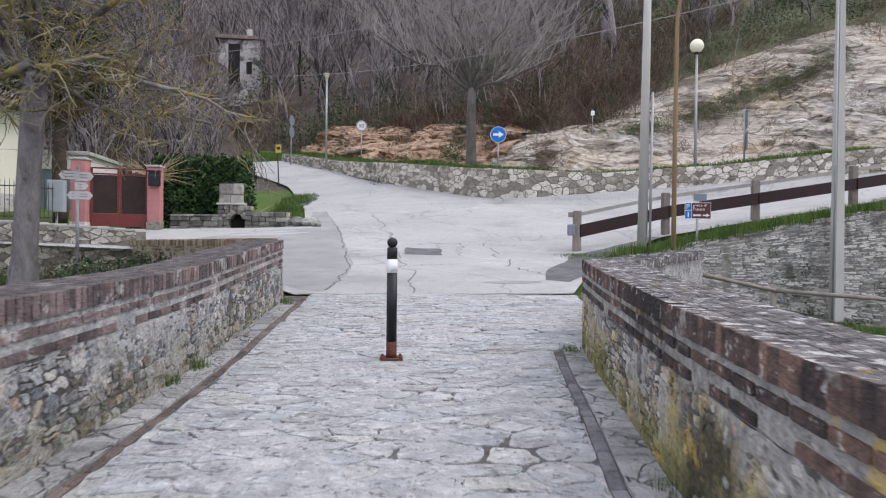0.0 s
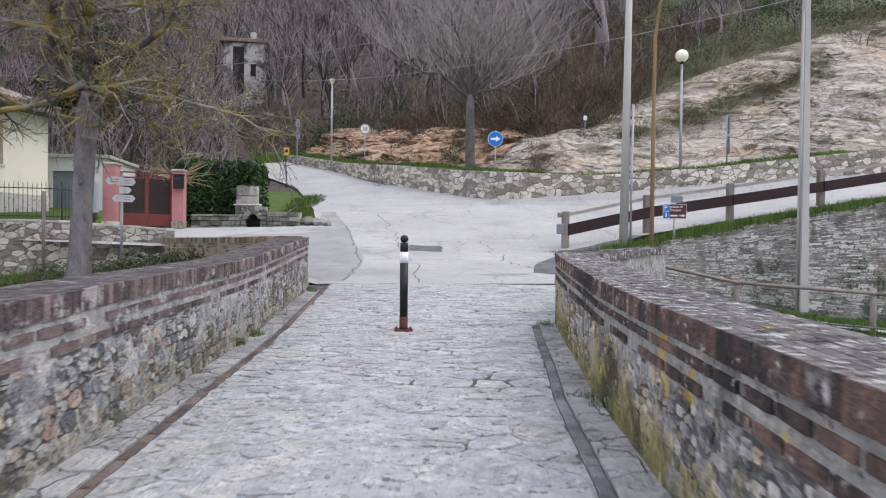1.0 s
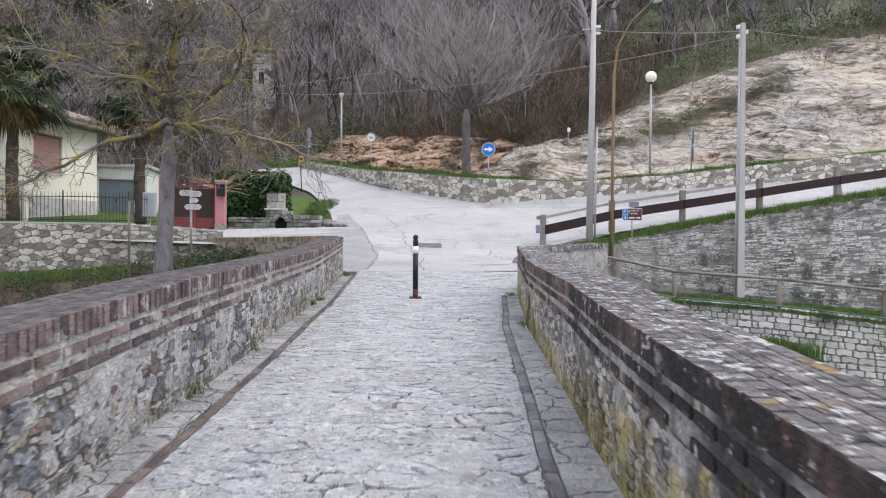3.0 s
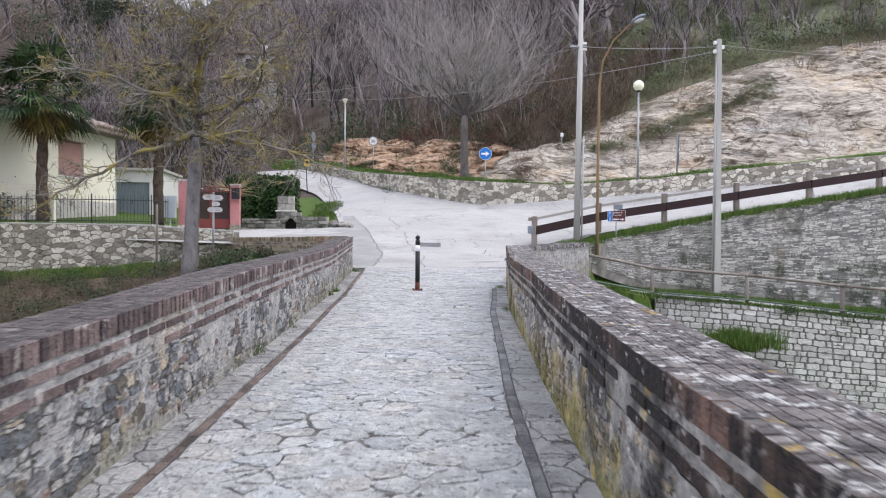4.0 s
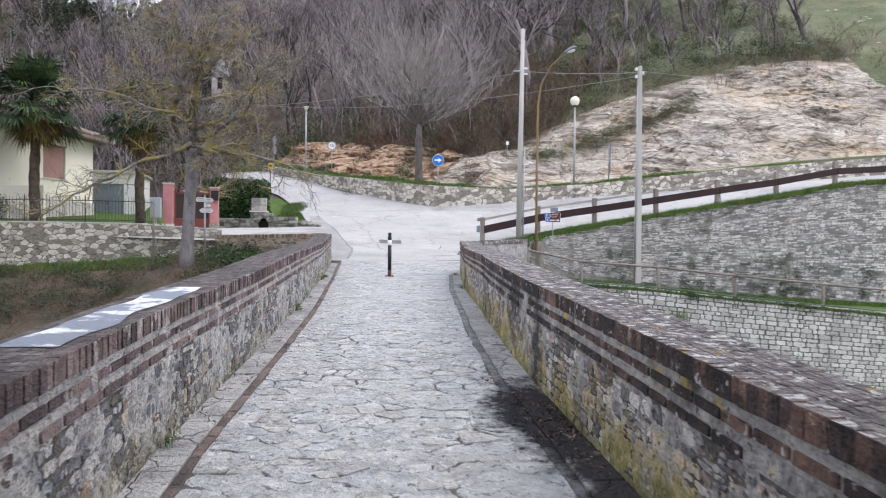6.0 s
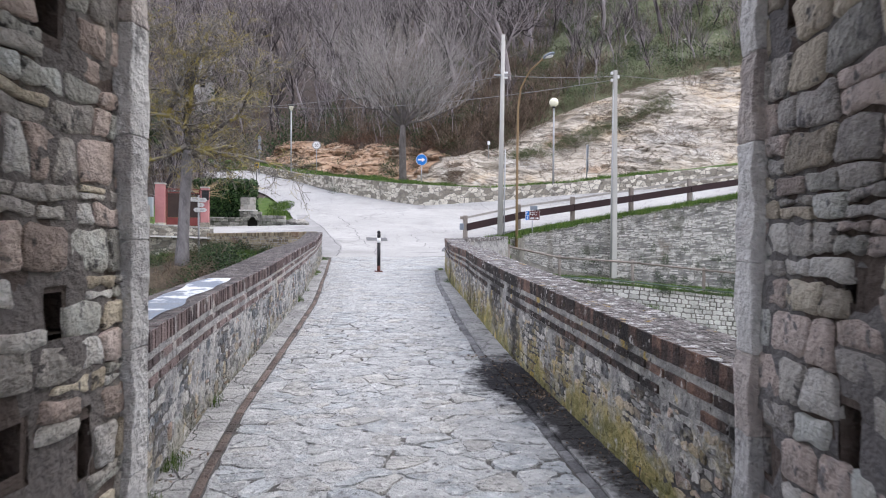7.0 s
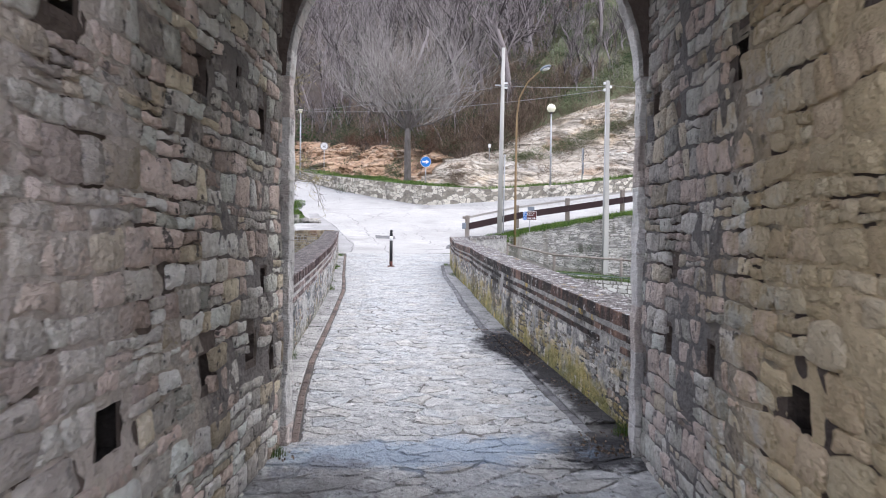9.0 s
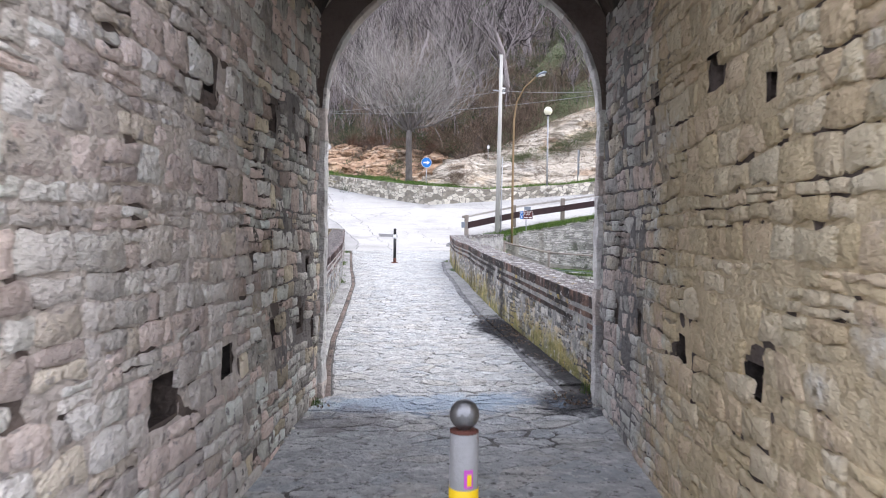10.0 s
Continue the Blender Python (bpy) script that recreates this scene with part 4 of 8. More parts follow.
# parapets
def parapet(name, line, y0, y1, side, thick, m_brick, m_rubble, m_mortar, m_cope, seed, near):
    """side: -1 the wall stands to the left of the deck, +1 to the right. line(y): its inner face."""
    rng = random.Random(seed)
    top = tagged(new(name), "old bridge parapet of rubble stone below and brick above", "wall", kind="structure")

    def face(u, v, out):
        y = y0 + u
        return Vector((line(y) - side * out, y, deck(y) + v * parapet_h(side, y) / 0.86))

    n = 40
    ys = [y0 + (y1 - y0) * k / n for k in range(n + 1)]
    V, F = [], []
    for y in ys:
        z = deck(y)
        for o, h in ((0, -0.05), (0, parapet_h(side, y) - 0.014), (thick, parapet_h(side, y) - 0.014), (thick, -0.6)):
            V.append((line(y) + side * o, y, z + h))
    for k in range(n):
        for j in range(4):
            a, b = k * 4 + j, k * 4 + (j + 1) % 4
            F.append((a, b, b + 4, a + 4))
    F += [(0, 1, 2, 3), (4 * n + 3, 4 * n + 2, 4 * n + 1, 4 * n)]
    mesh_object("core", V, F, m_mortar, top)
    V = [face(y - y0, h, 0.002) for y in ys for h in (-0.03, 0.548)]
    mesh_object("open_joints", V, [(2 * k, 2 * k + 2, 2 * k + 3, 2 * k + 1) for k in range(n)], M_DARKCORE, top)
    length = y1 - y0
    # rubble
    polys = courses(rng, length, 0.535, 0.12, 0.075, 0.9, 0.45)
    lay_stones(rng, polys, 0.008, 0.01, face, m_rubble, top, "stone", 300, near, flip=side > 0, corner=0.2, ragged=0.14)
    mortar_skin(face, length, 0.55, 0.035, -0.008, 0.017, m_mortar, top, seed * 1.7, flip=side < 0)
    # brick courses with wide pale joints
    for c in range(2):
        v = 0.555 + c * 0.1
        u = -rng.random() * 0.2
        while u < length:
            w = rng.uniform(0.2, 0.27)
            if rng.random() < (0.97 if c else 0.9):
                a, b = max(0, u), min(length, u + w)
                if b - a > 0.05:
                    poly = [(a, v), (b, v + rng.uniform(-0.004, 0.004)), (b, v + 0.05), (a, v + 0.049)]
                    g = stone_geometry(rng, poly, 0.003, 0.012, face, 0.1, 0.01, 0.04, 0.0)
                    if g:
                        mesh_object("brick", g[0], [tuple(reversed(f)) for f in g[1]] if side > 0 else g[1], m_brick, top)
            u += w + rng.uniform(0.006, 0.016)
    # bricks on end under the coping, inner and outer edge
    u = 0.0
    OV, OF = [], []
    while u < length:
        w = rng.uniform(0.058, 0.075)
        y = y0 + u + w / 2
        if y + w / 2 > y1:
            break
        dx = rng.uniform(-0.003, 0.004)
        h1 = parapet_h(side, y) + rng.uniform(-0.002, 0.003)
        h0 = h1 - 0.115
        z, x = deck(y), line(y)
        slope = (deck(y + 0.05) - deck(y - 0.05)) / 0.1
        for inner in (True, False):
            xa, xb = (x - side * (0.016 + dx), x + side * 0.05) if inner else (x + side * (thick - 0.05), x + side * (thick + 0.02 + dx))
            xs = sorted((xa, xb))
            q = 0.003
            pts = []
            for (zz, ins) in ((h0, 0), (h1 - q, 0), (h1, q)):
                for px_, py_ in ((xs[0] + ins, y - w / 2 + 0.001 + ins), (xs[1] - ins, y - w / 2 + 0.001 + ins), (xs[1] - ins, y + w / 2 - 0.001 - ins), (xs[0] + ins, y + w / 2 - 0.001 - ins)):
                    pts.append((px_, py_, z + zz + (py_ - y) * slope))
            fs = [(j + 4 * r, (j + 1) % 4 + 4 * r, (j + 1) % 4 + 4 * r + 4, j + 4 * r + 4) for r in (0, 1) for j in range(4)] + [(8, 9, 10, 11), (3, 2, 1, 0)]
            if inner:
                ob = mesh_object("coping_brick", pts, fs, m_brick, top)
                ob.data.materials.append(m_cope)
                ob.data.polygons[8].material_index = 1
            else:
                o = len(OV)
                OV += pts
                OF += [tuple(i + o for i in f) for f in fs]
        u += w + 0.004
    tagged(mesh_object("outer_coping", OV, OF, m_cope, top), "outer row of coping bricks", kind="stuff")

    def flat(u, v, out):
        y = y0 + u
        return Vector((line(y) + side * (0.052 + v), y, deck(y) + parapet_h(side, y) - 0.006 + out))

    lay_stones(rng, courses(rng, length, thick - 0.104, 0.11, 0.055, 0.2, 0.2), 0.003, 0.004, flat, m_cope, top, "cap_brick", 0, flip=side > 0, corner=0.1, ragged=0.0, label="flat bricks on the parapet's top")
    return top


parapet("wall_left", left_x, -8.75, 10.15, -1, 0.42, M_BRICK, M_RUBBLE, M_MORTAR, M_COPE_L, 11, lambda u, v: u)
parapet("wall_right", right_x, -9.1, 7.25, 1, 0.43, M_BRICK_R, M_RUBBLE_R, M_MORTAR_R, M_COPE, 12, lambda u, v: u)


# straight walls of stone with a coping
def stone_wall(name, pts, feet, tops, thick, w, h, joint, depth, m_stone, m_mortar, label, seed, near=None, limit=300, jitter=0.35, cap=None, stone="stone", rows_vary=0.3, skin=1.0, irregular=False):
    """pts: plan of the face, whose outside lies to the right of the way along it."""
    rng = random.Random(seed)
    top = tagged(new(name), label, "wall", kind="structure")
    p = np.array(pts, float)
    S = np.r_[0, np.cumsum(np.linalg.norm(np.diff(p, axis=0), axis=1))]

    def frame_at(s):
        x, y = interp(s, S, p[:, 0]), interp(s, S, p[:, 1])
        k = min(len(p) - 2, max(0, int(np.searchsorted(S, s)) - 1))
        d = (p[k + 1] - p[k]) / (S[k + 1] - S[k])
        return x, y, d[1], -d[0]

    def place(u, v, out):
        x, y, nx, ny = frame_at(u)
        z0, z1 = interp(u, S, feet), interp(u, S, tops)
        return Vector((x + nx * out, y + ny * out, z0 + v / H * (z1 - z0)))

    H = max(b - a for a, b in zip(feet, tops))
    n = max(8, int(S[-1] / 0.8))
    V, F = [], []
    for k in range(n + 1):
        s = S[-1] * k / n
        x, y, nx, ny = frame_at(s)
        z0, z1 = interp(s, S, feet) - 0.3, interp(s, S, tops)
        V += [(x, y, z0), (x, y, z1 - 0.005), (x - nx * thick, y - ny * thick, z1 - 0.005), (x - nx * thick, y - ny * thick, z0)]
    for k in range(n):
        for j in range(4):
            a, b = k * 4 + j, k * 4 + (j + 1) % 4
            F.append((a, b, b + 4, a + 4))
    F += [(3, 2, 1, 0), (4 * n, 4 * n + 1, 4 * n + 2, 4 * n + 3)]
    mesh_object("core", V, F, m_mortar, top)
    lay_stones(rng, (cells if irregular else courses)(rng, S[-1], H, w, h, jitter, rows_vary), joint, depth, place, m_stone, top, stone, limit, near)
    mortar_skin(place, S[-1], H, 0.09, -0.004, depth * skin, m_mortar, top, seed * 0.77)
    if cap:
        cw, ch, m_cap, proud = cap
        u = 0.0
        while u < S[-1] - 0.02:
            w_ = min(cw * rng.uniform(0.8, 1.2), S[-1] - u)
            x, y, nx, ny = frame_at(u + w_ / 2)
            z = interp(u + w_ / 2, S, tops)
            dx, dy = -ny, nx
            a, b = w_ / 2 - 0.004, proud
            base = [(x + dx * i + nx * o, y + dy * i + ny * o) for i, o in ((-a, b), (-a, -thick - b), (a, -thick - b), (a, b))]
            hh = ch * rng.uniform(0.85, 1.1)
            Vb = [(q[0], q[1], z) for q in base] + [(q[0], q[1], z + hh - 0.01) for q in base]
            mid = (x - nx * thick / 2, y - ny * thick / 2)
            Vb += [(q[0] * 0.97 + mid[0] * 0.03, q[1] * 0.97 + mid[1] * 0.03, z + hh) for q in base]
            Fb = [(j + 4 * r, (j + 1) % 4 + 4 * r, (j + 1) % 4 + 4 * r + 4, j + 4 * r + 4) for r in (0, 1) for j in range(4)] + [(8, 9, 10, 11), (3, 2, 1, 0)]
            mesh_object("coping", Vb, Fb, m_cap, top)
            u += w_
    return top


stone_wall("wall_right_wing", [(2.32, 7.35), (4.4, 10.4)], [0.2, 0.3], [1.33, 1.4], 0.45, 0.22, 0.07, 0.002, 0.006, M_MORTAR, M_MORTAR, "short plastered wing wall with a brick coping", 21, cap=(0.07, 0.1, M_COPE, 0.02))
stone_wall("wall_left_wing", [(-5.72, 16.75), (-1.88, 10.3)], [0.6, 0.5], [1.46, 1.5], 0.4, 0.24, 0.08, 0.008, 0.012, M_YBRICK, M_MORTAR, "low yellowed brick wing wall beside the drive", 22, cap=(0.075, 0.11, M_YBRICK, 0.02))
stone_wall("wall_garden", [(-26, 18.9), (-16, 18.2), (-9, 17.6), (-5.65, 16.9)], [0.1, 0.2, 0.45, 0.7], [2.0, 2.0, 1.95, 1.75], 0.4, 0.3, 0.19, 0.008, 0.035, M_WALLSTONE, M_WALLMORTAR, "rough stone garden wall above a grass bank", 23, near=lambda u, v: -u, jitter=0.7, skin=0.35, irregular=True, cap=(0.5, 0.05, M_CONCRETE, 0.02))
stone_wall("wall_upper", [(x, y) for x, y in reversed(WALL[:9])], [wall_foot(s) - 0.05 for s in reversed(WALL_S[:9])],
           [wall_foot(s) + h for s, h in zip(reversed(WALL_S[:9]), reversed(WALL_H[:9]))], 0.5, 0.33, 0.21, 0.008, 0.035, M_WALLSTONE, M_WALLMORTAR,
           "low retaining wall of pale irregular stones along the road", 24, near=lambda u, v: abs(u - 30), jitter=0.8, skin=0.35, irregular=True)
stone_wall("wall_middle", MID, [1.0, 0.6, 0.2, -0.25, -0.75, -1.3, -2.0], [road_z(x, max(y + 1.0, 17.4)) - 0.12 for x, y in MID], 0.5, 0.34, 0.13, 0.012, 0.025, M_GREYSTONE, M_WALLMORTAR,
           "grey rubble retaining wall under the climbing road", 25, near=lambda u, v: u, jitter=0.6, rows_vary=0.45, skin=0.7)
stone_wall("wall_lower", LANE, [-3.7] * 6, LANE_Z, 0.5, 0.25, 0.17, 0.014, 0.035, M_BLOCK, M_WALLMORTAR, "wall of pale squared stone blocks below the lane", 26, near=lambda u, v: u, jitter=0.12, stone="block", rows_vary=0.15, skin=0.4)

# the lane's asphalt
lane = strip("lane", [[(x, lane_y(x) + 0.62 + w, lane_z(x) + 0.06) for w in np.linspace(0, interp(x, [7, 12, 40], [1.5, 1.9, 3.2]), 4)] for x in np.arange(7.0, 40, 0.8)], M_ASPHALT)
tagged(lane, "narrow asphalt lane below the road", "road", kind="structure")

# ---- rock face behind the upper wall ----
def rock_sheet(name, s0, s1, material, label, amp, beds=0.35, rubbly=1.0):
    rows = []
    n = int((s1 - s0) / 0.17)
    for k in range(n + 1):
        s = s0 + (s1 - s0) * k / n
        x, y = wall_at(s)
        x2, y2 = wall_at(min(s + 7, WALL_S[-1]))
        x1, y1 = wall_at(max(s - 7, 0))
        dx, dy = x2 - x1, y2 - y1
        ln = math.hypot(dx, dy)
        nx, ny = dy / ln, -dx / ln
        b, h = interp(s, ROCK_S, ROCK_B), interp(s, ROCK_S, ROCK_H)
        row = []
        m = 84
        for j in range(m + 1):
            t = j / m
            d = LEDGE - 0.5 + (b + 0.9) * t
            zt = wall_foot(s) + interp(s, WALL_S, WALL_H) - 0.25 + 0.22 + (h + 0.35) * t
            px_, py_ = x + nx * d, y + ny * d
            # strata: stepped beds that lean a little, smooth slabs and broken blocks between them
            q = Vector((px_, py_, zt))
            rough = rubbly * min(1.1, max(0.35, 0.7 + 1.5 * noise.noise(q * 0.2 + Vector((7, 0, 3)))))
            bed_ = zt * 1.5 + 0.2 * px_ + 1.4 * noise.noise(q * 0.25)
            f = bed_ % 1.0
            step = f * f * (1 if f < 0.86 else (1 - f) / 0.14)
            wq = q + Vector((noise.noise(q * 0.6), noise.noise(q * 0.6 + Vector((9, 0, 0))), noise.noise(q * 0.6 + Vector((0, 9, 0))))) * 0.6
            dist = noise.voronoi(Vector((wq.x * 0.4, wq.y * 0.4, wq.z * 0.75)))[0]
            block = min(0.5, dist[1] - dist[0])
            dist2 = noise.voronoi(Vector((wq.x * 1.3, wq.y * 1.3, wq.z * 2.2)))[0]
            out = amp * (beds * step * (0.4 + 0.9 * rough) + 1.1 * noise.fractal(q * 0.17, 0.9, 2.1, 3) + 1.0 * block + 0.9 * rough * min(0.4, dist2[1] - dist2[0]) + rough * (0.24 * noise.noise(q * 2.6) + 0.15 * noise.noise(q * 6)))
            edge = min(1, t * 6, (1 - t) * 6)
            row.append((px_ - nx * out * edge, py_ - ny * out * edge, zt + 0.12 * out * edge))
        rows.append(row)
    ob = strip(name, rows, material)
    return tagged(ob, label, "rock face", kind="structure")


rock_sheet("rock_face", 0.0, 33.2, M_ROCK, "bare layered limestone rock face with tufts of scrub", 0.6)
rock_sheet("rock_bank", 32.4, 58.0, M_REDROCK, "broken bank of reddish earth and rock", 1.15, 0.05, 0.45)

# ---- gate tower with the passage ----
AX, BX = Vector((0.195, 0.981, 0)).normalized(), Vector((0.981, -0.195, 0)).normalized()
GATE_O = Vector((-0.877, -8.596, 0))
HALF, LONG = 1.32, 5.2
# ROOF: the vault's unseen rear end, set back to darken the upper walls
SPRING, VAULT_R, ROOF = 2.85, 1.40, 4.8


def gate_at(b, s, z):
    """b across the passage, s back from the gate's face."""
    p = GATE_O + BX * b - AX * s
    return Vector((p.x, p.y, z))


HOLES_L = [(0.53, 2.12, 0.20, 0.22), (0.53, 1.12, 0.15, 0.18), (0.39, 0.55, 0.11, 0.26), (0.78, 0.67, 0.20, 0.22), (1.50, 0.67, 0.20, 0.22), (2.52, 0.64, 0.22, 0.20), (1.64, 2.18, 0.17, 0.22), (1.08, 2.32, 0.14, 0.16), (2.85, 2.19, 0.17, 0.22), (3.35, 0.60, 0.30, 0.24)]
HOLES_R = [(0.32, 2.25, 0.16, 0.22), (1.81, 2.22, 0.17, 0.22), (2.95, 2.22, 0.20, 0.22), (3.66, 2.05, 0.16, 0.14), (0.74, 1.23, 0.10, 0.14), (0.12, 0.51, 0.15, 0.26), (0.73, 0.73, 0.15, 0.24), (1.48, 0.73, 0.17, 0.22), (2.40, 0.73, 0.24, 0.20), (3.46, 0.80, 0.22, 0.16)]
GATE_Z = -0.35
tower = tagged(new("gate_tower"), "medieval stone gate tower with an arched passage", "gate tower", kind="structure")


def passage_wall(side, holes, seed):
    rng = random.Random(seed)
    H = 3.6 - GATE_Z

    def place(u, v, out):
        wob = 0.03 * noise.noise((u * 1.2, v * 1.2, 7 * side))
        return gate_at(side * (HALF + wob) - side * out, u, GATE_Z + v)

    us = sorted({0.0, LONG, *(h[0] for h in holes), *(h[0] + h[2] for h in holes)})
    vs = sorted({0.0, H, *(h[1] - GATE_Z for h in holes), *(h[1] - GATE_Z + h[3] for h in holes)})

    def in_hole(u, v, grow=0.0):
        return any(h[0] - grow < u < h[0] + h[2] + grow and h[1] - GATE_Z - grow < v < h[1] - GATE_Z + h[3] + grow for h in holes)

    V, F = [], []
    for a, b in zip(us, us[1:]):
        for c, d in zip(vs, vs[1:]):
            if not in_hole((a + b) / 2, (c + d) / 2):
                o = len(V)
                V += [place(a, c, -0.07), place(b, c, -0.07), place(b, d, -0.07), place(a, d, -0.07)]
                F.append((o, o + 1, o + 2, o + 3))
    # hole insides share the near-black colour, so their shade is painted in
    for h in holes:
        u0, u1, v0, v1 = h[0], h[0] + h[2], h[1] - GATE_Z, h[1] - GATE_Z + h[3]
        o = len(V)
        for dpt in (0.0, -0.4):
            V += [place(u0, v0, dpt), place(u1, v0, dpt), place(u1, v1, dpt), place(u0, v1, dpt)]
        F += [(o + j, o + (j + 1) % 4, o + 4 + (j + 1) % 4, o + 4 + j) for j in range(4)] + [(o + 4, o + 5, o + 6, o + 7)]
    mesh_object("passage_wall", V, F, M_GATE_SHADE, tower)
    mortar_skin(place, LONG, H, 0.08, -0.003, -0.001, M_GATE_SHADE, tower, 1.0, in_hole, name="open_joints", flip=side > 0)
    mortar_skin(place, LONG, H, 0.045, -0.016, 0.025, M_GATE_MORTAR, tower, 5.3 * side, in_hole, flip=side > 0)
    polys = courses(rng, LONG, H, 0.2, 0.125, 0.6, 0.4, 0.35)
    lay_stones(rng, [q for q in polys if rng.random() > 0.02], 0.008, 0.02, place, M_GATE, tower, "stone", 300, lambda u, v: u, keep=lambda u, v: not in_hole(u, v, 0.05), flip=side < 0, corner=0.11, bulge=0.3, ragged=0.07, shoulder=True)


passage_wall(-1, HOLES_L, 31)
passage_wall(1, HOLES_R, 32)
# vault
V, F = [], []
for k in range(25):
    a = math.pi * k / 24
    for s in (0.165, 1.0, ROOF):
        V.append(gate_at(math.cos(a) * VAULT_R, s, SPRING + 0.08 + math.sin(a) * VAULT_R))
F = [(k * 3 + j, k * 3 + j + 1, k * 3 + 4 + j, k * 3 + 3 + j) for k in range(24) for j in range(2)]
mesh_object("vault", V, F, M_GATE_SHADE, tower)
# arch ring of pale dressed stones, with jambs
RING, SPR = 1.25, 2.63
rng = random.Random(33)
for side in (-1, 1):
    z = GATE_Z
    while z < SPR - 0.05:
        h = min(rng.uniform(0.3, 0.55), SPR - z)
        if SPR - z - h < 0.12:
            h = SPR - z
        j = rng.uniform(-0.004, 0.004)
        b0, b1 = RING + j, RING + 0.62 + rng.uniform(0, 0.1)
        bm = a_box(min(side * b0, side * b1), max(side * b0, side * b1), 0.0, 0.16 + j, z + 0.001, z + h - 0.001, 0.007)
        bmesh.ops.subdivide_edges(bm, edges=[e for e in bm.edges if e.calc_length() > 0.1], cuts=5, use_grid_fill=True)
        for v in bm.verts:
            v.co += Vector((0.022 * noise.noise(v.co * 5 + Vector((0, 0, side * 9))) + 0.008 * noise.noise(v.co * 17), 0.016 * noise.noise(v.co * 7 + Vector((3, 0, 0))), 0))
        bm.transform(Matrix(((BX.x, -AX.x, 0, GATE_O.x), (BX.y, -AX.y, 0, GATE_O.y), (0, 0, 1, 0), (0, 0, 0, 1))))
        bmesh.ops.recalc_face_normals(bm, faces=bm.faces)
        part("jamb_stone", bm, M_ARCH, tower)
        z += h
N = 21
for k in range(N):
    a0, a1 = math.pi * k / N + 0.002, math.pi * (k + 1) / N - 0.002
    r0, r1 = RING + rng.uniform(-0.008, 0.008), RING + 0.42
    V = []
    for s in (0.0, 0.16):
        for a in (a0, (a0 + a1) / 2, a1):
            for r in (r0, r1):
                V.append(gate_at(math.cos(a) * r, s, SPR + math.sin(a) * r))
    F = [(0, 1, 3, 2), (2, 3, 5, 4), (6, 8, 9, 7), (8, 10, 11, 9), (0, 2, 8, 6), (2, 4, 10, 8), (1, 7, 9, 3), (3, 9, 11, 5), (0, 6, 7, 1), (4, 5, 11, 10)]
    mesh_object("arch_stone", V, F, M_ARCH, tower)
# dark sheet over the arch ring's back; its shade is put into the colour
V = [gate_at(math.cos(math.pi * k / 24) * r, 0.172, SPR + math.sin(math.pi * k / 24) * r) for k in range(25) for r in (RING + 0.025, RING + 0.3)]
mesh_object("arch_back", V, [(2 * k, 2 * k + 1, 2 * k + 3, 2 * k + 2) for k in range(24)], M_GATE_SHADE, tower)
# masses of the tower on both sides, above and at the faces
def gate_block(name, b0, b1, s0, s1, z0, z1, material):
    bm = a_box(b0, b1, s0, s1, z0, z1)
    bm.transform(Matrix(((BX.x, -AX.x, 0, GATE_O.x), (BX.y, -AX.y, 0, GATE_O.y), (0, 0, 1, 0), (0, 0, 0, 1))))
    bmesh.ops.recalc_face_normals(bm, faces=bm.faces)
    return part(name, bm, material, tower)


for side in (-1, 1):
    a, b = sorted((side * 1.8, side * 3.6))
    gate_block("flank", a, b, 0.02, ROOF, -4, 8.5, M_GATE)
    gate_block("side_wall", a, b, ROOF + 0.005, LONG, -4, 3.62, M_GATE)
    a, b = sorted((side * 1.36, side * 1.8))
    gate_block("wall_top", a, b, ROOF + 0.005, LONG, 3.45, 3.62, M_GATE)
gate_block("upper_storey", -1.8, 1.8, 0.17, ROOF, SPRING + 0.1 + VAULT_R + 0.05, 8.5, M_GATE)
gate_block("upper_face", -1.8, 1.8, 0.02, 0.165, SPR + RING + 0.42, 8.5, M_GATE)
for side in (-1, 1):
    V = []
    for s in (0.02, 0.165):
        for k in range(13):
            a = math.pi / 2 * k / 12
            V.append(gate_at(side * math.cos(a) * (RING + 0.41), s, SPR + math.sin(a) * (RING + 0.41)))
        V += [gate_at(0, s, SPR + RING + 0.42), gate_at(side * 1.8, s, SPR + RING + 0.42), gate_at(side * 1.8, s, SPR)]
    mesh_object("spandrel", V, [tuple(range(16)), tuple(range(31, 15, -1))], M_GATE, tower)
for side in (-1, 1):
    V = []
    for s in (ROOF - 0.02, ROOF):
        for k in range(13):
            a = math.pi / 2 * k / 12
            V.append(gate_at(side * math.cos(a) * VAULT_R, s, SPRING + 0.08 + math.sin(a) * VAULT_R))
        V += [gate_at(0, s, SPRING + 0.2 + VAULT_R), gate_at(side * 1.8, s, SPRING + 0.2 + VAULT_R), gate_at(side * 1.8, s, SPRING), gate_at(side * 1.41, s, SPRING)]
    mesh_object("rear_face", V, [tuple(range(17)), tuple(range(33, 16, -1))], M_GATE, tower)
